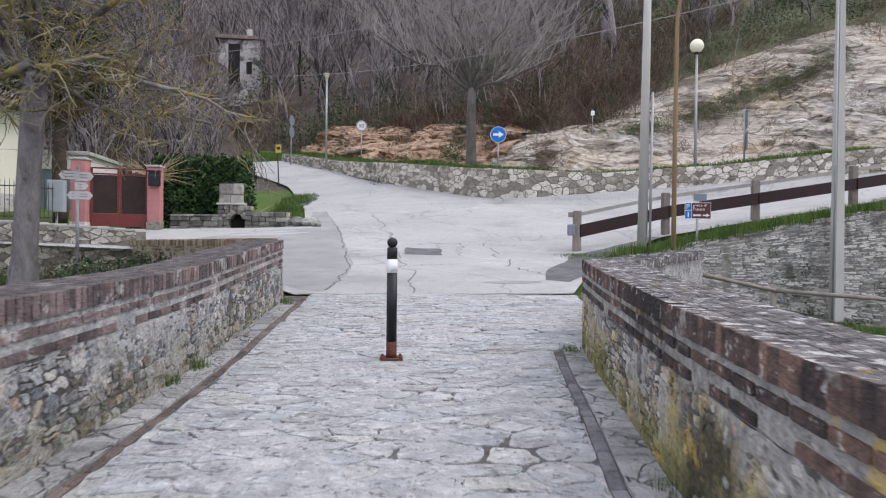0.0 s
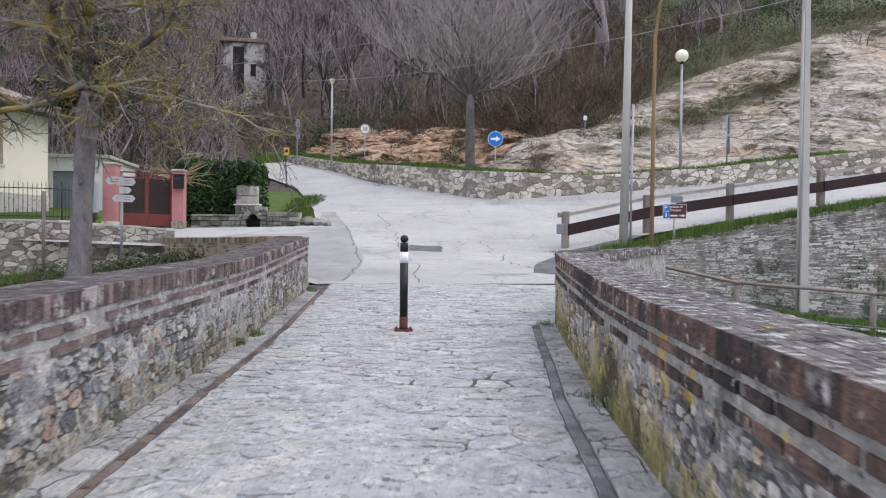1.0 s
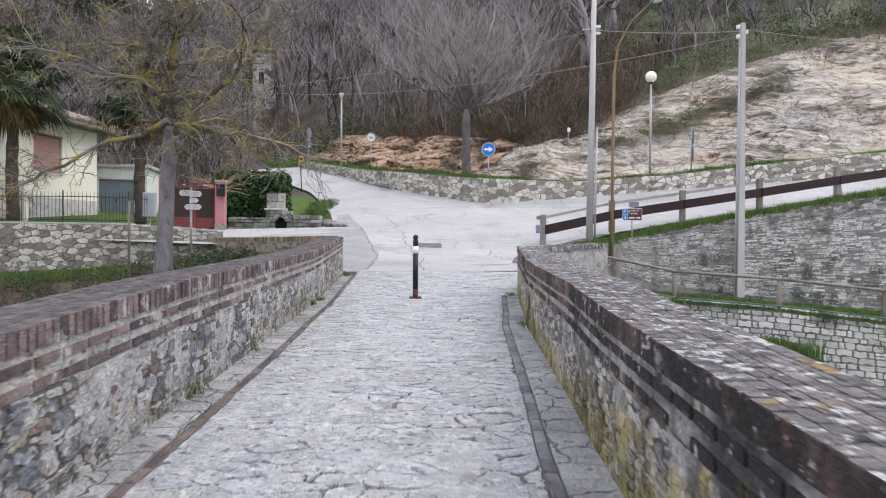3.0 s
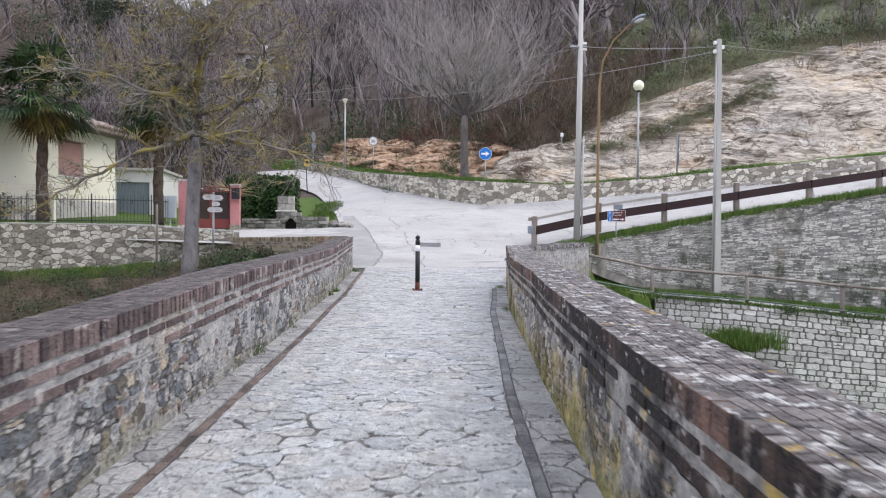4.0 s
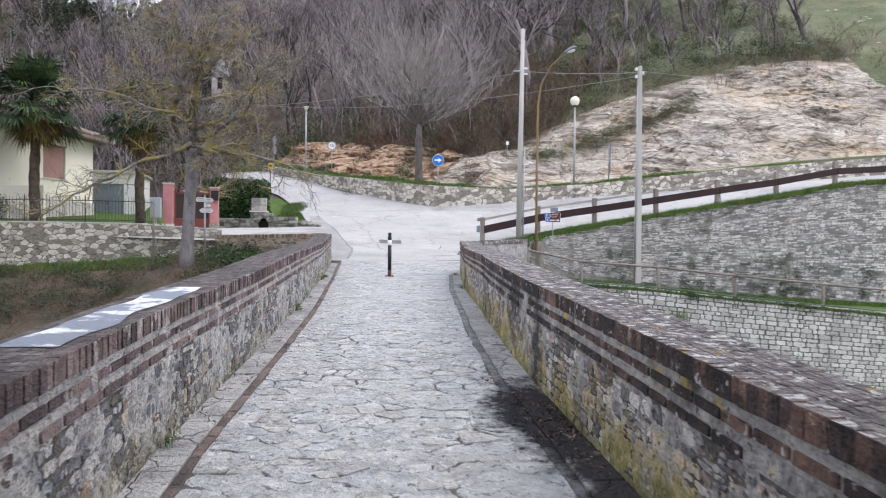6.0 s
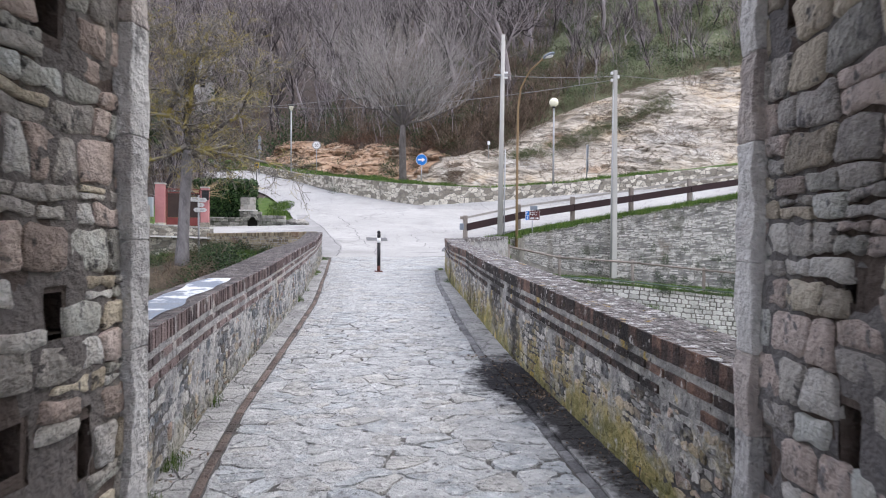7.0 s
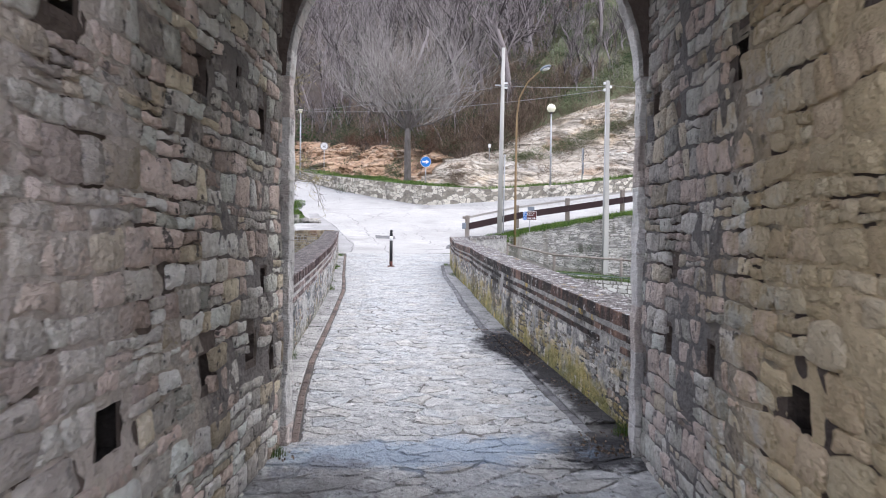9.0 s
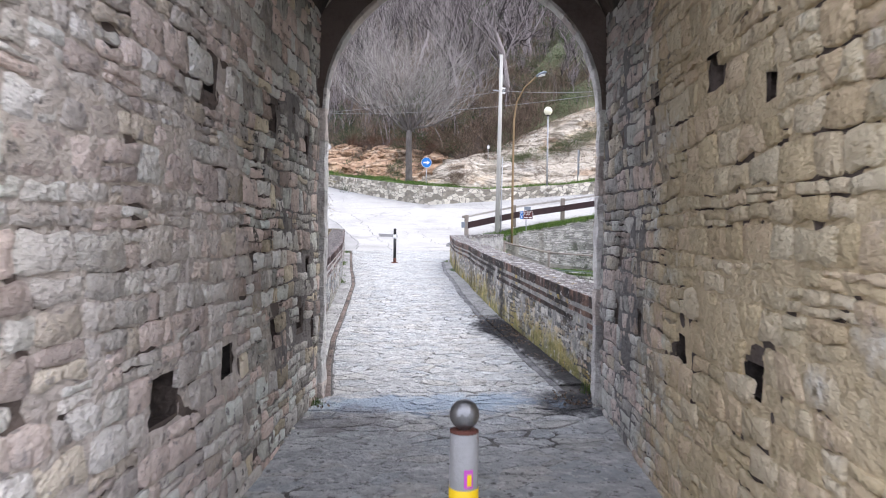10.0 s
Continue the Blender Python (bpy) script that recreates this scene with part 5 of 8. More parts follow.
# ---- stains and cracks on the road ----
def ribbon(name, pts, width, z_of, material, parent, lift=0.004):
    V, F = [], []
    for k, (x, y) in enumerate(pts):
        a, b = pts[max(0, k - 1)], pts[min(len(pts) - 1, k + 1)]
        dx, dy = b[0] - a[0], b[1] - a[1]
        ln = math.hypot(dx, dy) or 1
        w = width * (0.6 + 0.5 * noise.noise((x * 3, y * 3, 5)) + 0.3)
        for sgn in (-1, 1):
            px_, py_ = x - dy / ln * w * sgn / 2, y + dx / ln * w * sgn / 2
            V.append((px_, py_, z_of(px_, py_) + lift))
    F = [(2 * k, 2 * k + 2, 2 * k + 3, 2 * k + 1) for k in range(len(pts) - 1)]
    return mesh_object(name, V, F, material, parent)


def wander(rng, a, b, n, amp):
    out = []
    for k in range(n + 1):
        t = k / n
        e = math.sin(math.pi * t) ** 0.5 if 0 < t < 1 else 0
        out.append((a[0] + (b[0] - a[0]) * t + e * amp * noise.noise((t * 9, a[0] * 3, a[1])), a[1] + (b[1] - a[1]) * t + e * amp * noise.noise((a[1] * 2, t * 9, 4))))
    return out


rng = random.Random(50)
for a, b, amp, w in [((-0.6, 24), (0.15, 16.2), 0.5, 0.05), ((0.15, 16.2), (0.35, 11.1), 0.6, 0.045), ((0.3, 17.6), (1.7, 18.2), 0.5, 0.04), ((1.7, 18.2), (1.5, 16.0), 0.5, 0.04),
                     ((2.6, 20.5), (2.2, 14.2), 0.9, 0.05), ((2.2, 14.2), (3.1, 12.4), 0.4, 0.05), ((-2.25, 25), (-1.3, 19.2), 0.2, 0.07), ((-1.3, 19.2), (-0.74, 13.8), 0.15, 0.07), ((-0.74, 13.8), (-0.95, 11.3), 0.15, 0.07),
                     ((2.4, 18), (4.4, 18.6), 0.3, 0.03), ((0.4, 14.2), (1.4, 14.6), 0.3, 0.03), ((-1.4, 19.5), (0.6, 19.3), 0.2, 0.03)]:
    ribbon("crack", wander(rng, a, b, 30, amp * 0.7), w * 0.6, road_z, M_CRACK, road)


def patch(name, cx, cy, rx, ry, material, parent, z_of, seed, lift=0.005, square=0.0):
    rng = random.Random(seed)
    n, rings = 28, 4
    V, F = [(cx, cy, z_of(cx, cy) + lift)], []
    edge = []
    for j in range(n):
        a = 2 * math.pi * j / n
        e = 1 + 0.22 * noise.noise((math.cos(a) * 1.7, math.sin(a) * 1.7, seed)) + rng.uniform(-0.05, 0.05)
        m = max(abs(math.cos(a)), abs(math.sin(a)))
        edge.append((math.cos(a) * e / (m if square else 1), math.sin(a) * e / (m if square else 1)))
    for r in range(1, rings + 1):
        for ex, ey in edge:
            x, y = cx + ex * rx * r / rings, cy + ey * ry * r / rings
            V.append((x, y, z_of(x, y) + lift))
    F = [(0, 1 + j, 1 + (j + 1) % n) for j in range(n)]
    F += [(1 + r * n + j, 1 + (r + 1) * n + j, 1 + (r + 1) * n + (j + 1) % n, 1 + r * n + (j + 1) % n) for r in range(rings - 1) for j in range(n)]
    return mesh_object(name, V, F, material, parent)


patch("asphalt_patch", 0.72, 16.5, 0.42, 0.55, M_ASPHALT_DARK, road, road_z, 1, square=1)
patch("asphalt_patch", -3.5, 28.2, 0.55, 1.6, M_ASPHALT_DARK, road, road_z, 2)
patch("asphalt_patch", -1.7, 15.2, 0.28, 1.5, M_ASPHALT_MID, road, road_z, 3)
edge = [(-1.28, 11.3, -0.95), (-2.4, 13.0, -0.72), (-3.4, 14.6, -0.75), (-4.3, 16.0, -0.9), (-4.8, 18.0, -1.15), (-3.6, 20.8, -1.5), (-2.5, 22.5, -1.75), (-2.7, 25.0, -2.25)]
V = []
for k in range(43):
    y = 11.3 + 13.7 * k / 42
    a, b = interp(y, [e[1] for e in edge], [e[0] for e in edge]), interp(y, [e[1] for e in edge], [e[2] for e in edge]) + 0.05 * noise.noise((y * 0.8, 0, 2))
    for j in range(7):
        x = a + (b - a) * j / 6
        V.append((x, y, road_z(x, y) + 0.004))
mesh_object("older_asphalt", V, [(k * 7 + j, k * 7 + j + 1, k * 7 + j + 8, k * 7 + j + 7) for k in range(42) for j in range(6)], M_ASPHALT_MID, road)
V = []
for k in range(31):
    f = k / 30
    x, y = 2.75 + 3.9 * f, interp(f, [0, 0.18, 0.45, 1], [12.2, 14.0, 16.6, 18.2])
    w = (0.38 + 0.25 * noise.noise((f * 5, 1, 0))) * math.sin(math.pi * min(0.97, 0.06 + f)) ** 0.5 + 0.06
    for o in (-1.0, -0.4, 0.3, 1.0):
        px_, py_ = x + o * w * 0.75, y - o * w * 0.6
        V.append((px_, py_, road_z(px_, py_) + 0.006))
mesh_object("damp_gutter", V, [(k * 4 + j, k * 4 + j + 1, k * 4 + j + 5, k * 4 + j + 4) for k in range(30) for j in range(3)], M_ASPHALT_DARK, road)
patch("asphalt_patch", 2.0, 12.1, 0.5, 0.16, M_ASPHALT_MID, road, road_z, 6)
ribbon("joint", wander(rng, (-1.3, 10.98), (2.75, 10.95), 24, 0.2), 0.035, road_z, M_CRACK, road, 0.008)


# ---- vegetation shapes ----
def twigs(seed, n, height, spread, r0, depth, sides=3, up=0.5, first=0.3, bend=0.35):
    """A bare tree or shrub as arrays of points and faces, about 1 high."""
    rng = random.Random(seed)
    V, F = [], []

    def grow(p, d, length, r, level):
        pts, radii = [p], [r]
        q, e = p.copy(), d.copy()
        m = 3 if level < depth - 1 else 2 if level < depth else 1
        for k in range(m):
            e = (e + Vector((rng.uniform(-bend, bend), rng.uniform(-bend, bend), rng.uniform(-bend, bend) * 0.5 + up * 0.12))).normalized()
            q = q + e * (length / m)
            pts.append(q.copy())
            radii.append(r * (1 - 0.75 * (k + 1) / m) if level == depth else r * (1 - 0.4 * (k + 1) / m))
        tube(V, F, pts, radii, sides if level else max(sides, 5), False)
        if level < depth:
            for k in range(n[level]):
                t = rng.uniform(first if level == 0 else 0.25, 1.0)
                i = min(m - 1, int(t * m))
                at = pts[i].lerp(pts[i + 1], t * m - i)
                a = rng.uniform(0, 2 * math.pi)
                side = Vector((math.cos(a), math.sin(a), rng.uniform(0.1, up + 0.4)))
                grow(at, (e * (0.55) + side * spread).normalized(), length * rng.uniform(0.45, 0.72), radii[i] * 0.5, level + 1)

    grow(Vector((0, 0, 0)), Vector((rng.uniform(-0.05, 0.05), rng.uniform(-0.05, 0.05), 1)), height, r0, 0)
    return np.array([tuple(v) for v in V]), np.array(F)


def brush(seed, count, lean, r=0.006, wiggle=0.12, segs=3, side_twigs=0):
    """A thicket of thin stems, about 1 high, with side twigs."""
    rng = random.Random(seed)
    V, F = [], []
    for _ in range(count):
        a, o = rng.uniform(0, 2 * math.pi), rng.uniform(0, 0.3)
        p = Vector((math.cos(a) * o, math.sin(a) * o, -0.03))
        d = Vector((math.cos(a) * lean * rng.random(), math.sin(a) * lean * rng.random(), 1)).normalized()
        h = rng.uniform(0.4, 1.0)
        pts = [p]
        for k in range(segs):
            d = (d + Vector((rng.uniform(-wiggle, wiggle), rng.uniform(-wiggle, wiggle), rng.uniform(-wiggle, 0.3 * wiggle)))).normalized()
            pts.append(pts[-1] + d * h / segs)
        tube(V, F, pts, [r * (1 - 0.8 * k / segs) for k in range(segs + 1)], 3, False)
        for _t in range(side_twigs):
            k = rng.randrange(1, segs)
            e = (pts[k + 1] - pts[k]).normalized() + Vector((rng.gauss(0, 0.7), rng.gauss(0, 0.7), rng.gauss(0.1, 0.4)))
            ln = h * rng.uniform(0.15, 0.4)
            e = e.normalized() * ln
            tube(V, F, [pts[k], pts[k] + e], [r * 0.6, r * 0.2], 3, False)
    return np.array([tuple(v) for v in V]), np.array(F)


def leaves(seed, count, size, shape):
    """Leaf blades scattered by shape(rng) -> a point; four-cornered, folded a little."""
    rng = random.Random(seed)
    V, F = [], []
    for _ in range(count):
        p = Vector(shape(rng))
        d = Vector((rng.gauss(0, 1), rng.gauss(0, 1), rng.gauss(0, 0.7))).normalized()
        w = d.orthogonal().normalized()
        w.rotate(Matrix.Rotation(rng.uniform(0, 6.3), 3, d))
        s = size * rng.uniform(0.6, 1.3)
        o = len(V)
        V += [p - d * s, p + w * s * 0.5, p + d * s, p - w * s * 0.5 + d.cross(w) * s * 0.2]
        F.append((o, o + 1, o + 2, o + 3))
    return np.array([tuple(v) for v in V]), np.array(F)


def blades(seed, count, spread, height, width=0.012):
    rng = random.Random(seed)
    V, F = [], []
    for _ in range(count):
        a, r = rng.uniform(0, 6.3), spread * math.sqrt(rng.random())
        p = Vector((r * math.cos(a), r * math.sin(a), -0.02))
        b, h = rng.uniform(0, 6.3), height * rng.uniform(0.4, 1.0)
        out, w = Vector((math.cos(b), math.sin(b), 0)) * h * rng.uniform(0.1, 0.6), Vector((-math.sin(b), math.cos(b), 0)) * width
        o = len(V)
        V += [p - w, p + w, p + out + w * 0.3 + Vector((0, 0, h)), p + out - w * 0.3 + Vector((0, 0, h))]
        F.append((o, o + 1, o + 2, o + 3))
    return np.array([tuple(v) for v in V]), np.array(F)


# woods on the hillside
veg = random.Random(60)
TREES = [twigs(61 + k, (10, 6, 3), 0.5, 0.62, 0.018, 3, 3, 0.9, 0.3, 0.3) for k in range(6)]
BRUSH = [brush(71 + k, 12, 0.9, 0.0075, 0.42, 3, 3) for k in range(5)]
SAPLING = [brush(76 + k, 4, 0.25, 0.008, 0.16, 5, 5) for k in range(4)]


def on_hill(rng, s0, s1, d0, d1, e=1.0):
    """A place on the hillside: s along the wall, d behind it."""
    s, d = rng.uniform(s0, s1), d0 + (d1 - d0) * rng.random() ** e
    x, y = wall_at(s)
    x2, y2 = wall_at(min(WALL_S[-1], s + 1))
    x1, y1 = wall_at(max(0, s - 1))
    ln = math.hypot(x2 - x1, y2 - y1)
    nx, ny = (y2 - y1) / ln, -(x2 - x1) / ln
    px_, py_ = x + nx * d, y + ny * d
    return px_, py_, ground_z(px_, py_), s, d


places, low = [], []
while len(places) < 430:
    x = veg.uniform(-75, 62)
    y = veg.uniform(34, 150) if veg.random() < 0.75 else veg.uniform(34, 80)
    d, s = behind_wall(x, y)
    if d < LEDGE + interp(s, ROCK_S, ROCK_B) + 1.5 and not (x < -11 and y > 37):
        continue
    if s < 22 and veg.random() < 0.75 and d < 45 or 48 < y < 83 and abs(x + 17.3 * (y + 4) / 86) < 1.3:
        continue
    h = (veg.uniform(7, 13) if d > 8 else veg.uniform(4, 7)) * interp(x, [-40, -28], [0.6, 1])
    places.append((veg.randrange(6), x, y, ground_z(x, y) - 0.2, veg.uniform(0, 6.3), h * veg.uniform(0.75, 1.05), h))
while len(places) < 640:
    x, y = veg.uniform(-80, 30), veg.uniform(70, 160)
    d, s = behind_wall(x, y)
    if d > 20 and not (y < 83 and abs(x + 17.3 * (y + 4) / 86) < 1.5):
        h = veg.uniform(8, 14) * interp(x, [-45, -30], [0.6, 1])
        places.append((veg.randrange(6), x, y, ground_z(x, y) - 0.2, veg.uniform(0, 6.3), h * veg.uniform(0.8, 1.1), h))
while len(places) < 790:
    x, y = veg.uniform(-80, -30), veg.uniform(48, 110)
    h = veg.uniform(6, 10)
    places.append((veg.randrange(6), x, y, ground_z(x, y) - 0.2, veg.uniform(0, 6.3), h * veg.uniform(0.8, 1.1), h))
while len(places) < 890:
    x, y = veg.uniform(-26, -6.5), veg.uniform(29, 60)
    if x < interp(y, [19, 22, 35, 50, 60], [-6, -6, -8, -12.5, -17]) and not (x < -8.5 and y < 36 and x > -26 and y < 33 + veg.random() * 6):
        h = veg.uniform(4, 8)
        places.append((veg.randrange(6), x, y, ground_z(x, y) - 0.2, veg.uniform(0, 6.3), h * 0.85, h))
for _ in range(110):
    x, y, z, s, d = on_hill(veg, 0, 26, 11.5, 45)
    h = veg.uniform(2, 5.5)
    places.append((veg.randrange(6), x, y, z - 0.2, veg.uniform(0, 6.3), h * 0.95, h))
sapling = []
while len(sapling) < 220:
    x, y = veg.uniform(-26, 10), veg.uniform(30, 62)
    d, s = behind_wall(x, y)
    beside = x < interp(y, [19, 22, 35, 50, 60], [-6, -6, -7.5, -12, -16]) and y > 33
    if (d > LEDGE + interp(s, ROCK_S, ROCK_B) + 0.5 or beside) and abs(x + 17.3 * (y + 4) / 86) > 1.8:
        h = veg.uniform(2.0, 5.5)
        sapling.append((veg.randrange(4), x, y, ground_z(x, y) - 0.1, veg.uniform(0, 6.3), h * 0.9, h))
for _ in range(260):
    x, y, z, s, d = on_hill(veg, 0, 26, 10, 36)
    h = veg.uniform(0.8, 2.6)
    sapling.append((veg.randrange(4), x, y, z - 0.1, veg.uniform(0, 6.3), h * 0.9, h))
scatter("saplings", SAPLING, sapling, M_TWIG, "thin upright saplings among the undergrowth", "saplings")
scatter("bare_woods", TREES, places, M_TWIG, "leafless grey-brown deciduous woods on the hillside", "woods")
while len(low) < 1100:
    x = veg.uniform(-45, 40)
    y = veg.uniform(30, 75)
    d, s = behind_wall(x, y)
    if d < LEDGE + interp(s, ROCK_S, ROCK_B) * 0.9 and not (x < -11 and y > 36):
        continue
    if s < 20 and veg.random() < 0.7:
        continue
    h = veg.uniform(0.8, 2.6)
    low.append((veg.randrange(5), x, y, ground_z(x, y) - 0.1, veg.uniform(0, 6.3), h * 1.2, h))
for _ in range(420):
    x, y, z, s, d = on_hill(veg, 26, 66, LEDGE + 1.2, LEDGE + 7)
    low.append((veg.randrange(5), x, y, z - 0.2, veg.uniform(0, 6.3), veg.uniform(1.2, 2.2), veg.uniform(0.9, 2.3)))
for _ in range(420):
    x, y, z, s, d = on_hill(veg, 20, 36, 7.5, 22)
    if d > LEDGE + interp(s, ROCK_S, ROCK_B) * 0.95:
        low.append((veg.randrange(5), x, y, z - 0.2, veg.uniform(0, 6.3), veg.uniform(1.4, 3.0), veg.uniform(1.2, 3.2)))
for _ in range(60):
    x, y = -17.3 * 0.84 + veg.gauss(0, 3.2), veg.uniform(56, 76)
    low.append((veg.randrange(5), x, y, ground_z(x, y) - 0.2, veg.uniform(0, 6.3), veg.uniform(2.0, 3.5), veg.uniform(2.5, 5.0)))
slope = []
for _ in range(850):
    x, y, z, s, d = on_hill(veg, 0, 28, 8.5, 36)
    slope.append((veg.randrange(5), x, y, z - 0.1, veg.uniform(0, 6.3), veg.uniform(0.6, 1.6), veg.uniform(0.4, 1.5)))
bushes = []
for _ in range(420):
    x, y, z, s, d = on_hill(veg, 0, 27, 9.5, 40)
    if d > LEDGE + interp(s, ROCK_S, ROCK_B) + 0.3:
        bushes.append((veg.randrange(3), x, y, z - 0.15, veg.uniform(0, 6.3), veg.uniform(0.4, 1.3), veg.uniform(0.2, 0.8)))
scatter("slope_scrub", BRUSH, slope, M_SCRUB, "olive-brown grass and scrub above the rock", "undergrowth")
scatter("thicket", BRUSH, low, M_DRY, "tangled leafless undergrowth and saplings", "undergrowth")


def ball(rng):
    a, b, r = rng.uniform(0, 6.3), rng.uniform(-1, 1), rng.random() ** 0.4
    c = math.sqrt(1 - b * b)
    return (c * math.cos(a) * r, c * math.sin(a) * r, (b * r + 0.6) * 0.8)


CLUMP = [leaves(81 + k, 340, 0.055, ball) for k in range(3)]
green = []
for cx, cy, n, sp, h in [(-6, 52, 5, 2.0, 2.6), (1.5, 34.2, 6, 1.6, 1.0), (3.5, 34.0, 5, 1.3, 1.0), (-2.5, 43, 4, 2, 1.0), (7, 45, 4, 3, 2.4), (-24, 60, 6, 5, 4), (-28, 75, 5, 6, 6), (-12, 75, 4, 5, 4.5), (20, 70, 5, 8, 4), (34, 62, 4, 5, 5), (-1, 56, 4, 3, 3)]:
    for _ in range(n):
        x, y = cx + veg.gauss(0, sp * 0.6), cy + veg.gauss(0, sp * 0.6)
        hh = h * veg.uniform(0.5, 1.1)
        green.append((veg.randrange(3), x, y, ground_z(x, y) - 0.1 + veg.uniform(0, hh * 0.6), veg.uniform(0, 6.3), hh * 0.7, hh))
for _ in range(110):
    x, y, z, s, d = on_hill(veg, 27, 58, LEDGE + 1.5, LEDGE + 8)
    green.append((veg.randrange(3), x, y, z - 0.1, veg.uniform(0, 6.3), veg.uniform(0.5, 1.2), veg.uniform(0.4, 1.2)))
for _ in range(190):
    x, y, z, s, d = on_hill(veg, 0, 26, 10.5, 40)
    green.append((veg.randrange(3), x, y, z - 0.1, veg.uniform(0, 6.3), veg.uniform(0.4, 1.5), veg.uniform(0.3, 1.2)))
scatter("slope_bushes", CLUMP, bushes, M_SCRUB, "low grey-green bushes on the slope above the rock", "shrubs")
rust = []
for _ in range(150):
    x, y, z, s, d = on_hill(veg, 30, 52, LEDGE + 2.2, LEDGE + 6.5)
    rust.append((veg.randrange(3), x, y, z - 0.1, veg.uniform(0, 6.3), veg.uniform(0.4, 1.0), veg.uniform(0.3, 0.8)))
scatter("rusty_bracken", CLUMP, rust, M_REDLEAF, "rust-brown dead bracken above the red bank", "undergrowth")
scatter("evergreen_scrub", CLUMP, green, M_IVY, "dark evergreen ivy and scrub among the bare trees", "shrubs")


def evergreen(x, y, h, w, seed, label):
    t = root("evergreen_tree", x, y, ground_z(x, y), label, "tree", "dark evergreens on the hill")
    tube_part("trunk", [(0, 0, -0.3), (0.1, 0, h * 0.5), (0, 0, h * 0.92)], [0.22, 0.15, 0.04], M_DARKBARK, t, 8)
    rng = random.Random(seed)
    tufts = []
    for _ in range(90):
        f = rng.uniform(0.06, 1)
        r = w * (1.05 - f) ** 0.7 * rng.uniform(0.3, 1)
        a = rng.uniform(0, 6.3)
        tufts.append((r * math.cos(a), r * math.sin(a), f * h, rng.uniform(0.5, 0.9) * w * 0.4))

    def needles(rg):
        cx, cy, cz, cr = rg.choice(tufts)
        return (cx + rg.gauss(0, cr * 0.5), cy + rg.gauss(0, cr * 0.5), cz + rg.gauss(0, cr * 0.35))

    V, Q = leaves(seed, 6500, 0.11, needles)
    np_mesh("crown", V, Q, M_CONIFER, t)


evergreen(33, 70, 9, 3.2, 131, "dark evergreen tree above the rock")
evergreen(37, 73, 8, 3.0, 132, "dark evergreen tree above the rock")
evergreen(-24.5, 57, 10, 2.6, 133, "dark evergreen tree behind the house")
evergreen(-29, 62, 11, 3.0, 134, "tall dark evergreen tree behind the house")
# scrub on the rock
scrub = []
for _ in range(900):
    s = veg.uniform(0, 32)
    b = interp(s, ROCK_S, ROCK_B)
    t = veg.random() ** 0.8
    x, y, z, s, d = on_hill(veg, s, s + 0.01, LEDGE + b * t - 0.3, LEDGE + b * t + 0.2)
    if noise.noise((x * 0.25, z * 0.5, 2)) < 0.05 and t < 0.93:
        continue
    z += 1.2 * math.sin(math.pi * min(1, max(0, (d - LEDGE) / b))) ** 0.6
    scrub.append((veg.randrange(5), x, y - 0.45, z + 0.05, veg.uniform(0, 6.3), veg.uniform(0.5, 1.1), veg.uniform(0.25, 0.7)))

ledge = []
for _ in range(420):
    s = veg.uniform(13, 25)
    b, h = interp(s, ROCK_S, ROCK_B), interp(s, ROCK_S, ROCK_H)
    t = interp(s, [13, 17, 25], [0.72, 0.62, 0.5]) + veg.gauss(0, 0.05)
    x, y, z, s, d = on_hill(veg, s, s + 0.01, LEDGE + b * t - 0.1, LEDGE + b * t + 0.1)
    z += 1.2 * math.sin(math.pi * min(1, max(0, (d - LEDGE) / b))) ** 0.6
    ledge.append((veg.randrange(5), x, y - 0.5, z - 0.1, veg.uniform(0, 6.3), veg.uniform(0.5, 1.1), veg.uniform(0.25, 0.6)))
for _ in range(260):
    s = veg.uniform(0, 25)
    b = interp(s, ROCK_S, ROCK_B)
    x, y, z, s, d = on_hill(veg, s, s + 0.01, LEDGE + b - 0.4, LEDGE + b + 1.6)
    scrub.append((veg.randrange(5), x, y, z - 0.15, veg.uniform(0, 6.3), veg.uniform(0.8, 1.6), veg.uniform(0.4, 1.0)))
    ledge.append((veg.randrange(5), x + veg.uniform(-2, 2), y + veg.uniform(0.3, 1.5), z + 0.1, veg.uniform(0, 6.3), veg.uniform(0.8, 1.5), veg.uniform(0.3, 0.8)))
scatter("rock_scrub", BRUSH, scrub, M_DRY, "dry scrub rooted in the ledges of the rock", "undergrowth")
scatter("ledge_scrub", BRUSH, ledge, M_SCRUB, "grey-green grass and scrub along a ledge of the rock", "undergrowth")

# grass: banks, verges, wall foot
TUFT = [blades(91 + k, 60, 0.5, 0.28) for k in range(3)]
grass = []


def tuft(x, y, z, w, h):
    grass.append((veg.randrange(3), x, y, z, veg.uniform(0, 6.3), w, h))


for _ in range(1000):
    x = veg.uniform(-22, -3.2)
    y = garden_line(x) - 0.2 - (1.7 + 0.9 * noise.noise((x * 0.7, 2, 4))) * veg.random() ** 0.8
    tuft(x, y, ground_z(x, y), veg.uniform(0.5, 0.9), veg.uniform(0.4, 0.9))
for _ in range(900):
    x = veg.uniform(5.0, 32)
    y = mid_y(x) + veg.uniform(-0.1, 0.75)
    tuft(x, y, max(road_z(x, y) - 0.12, road_z(x, max(mid_y(x) + 1.0, 17.4)) - 0.13), veg.uniform(0.4, 0.7), veg.uniform(0.4, 1.1))
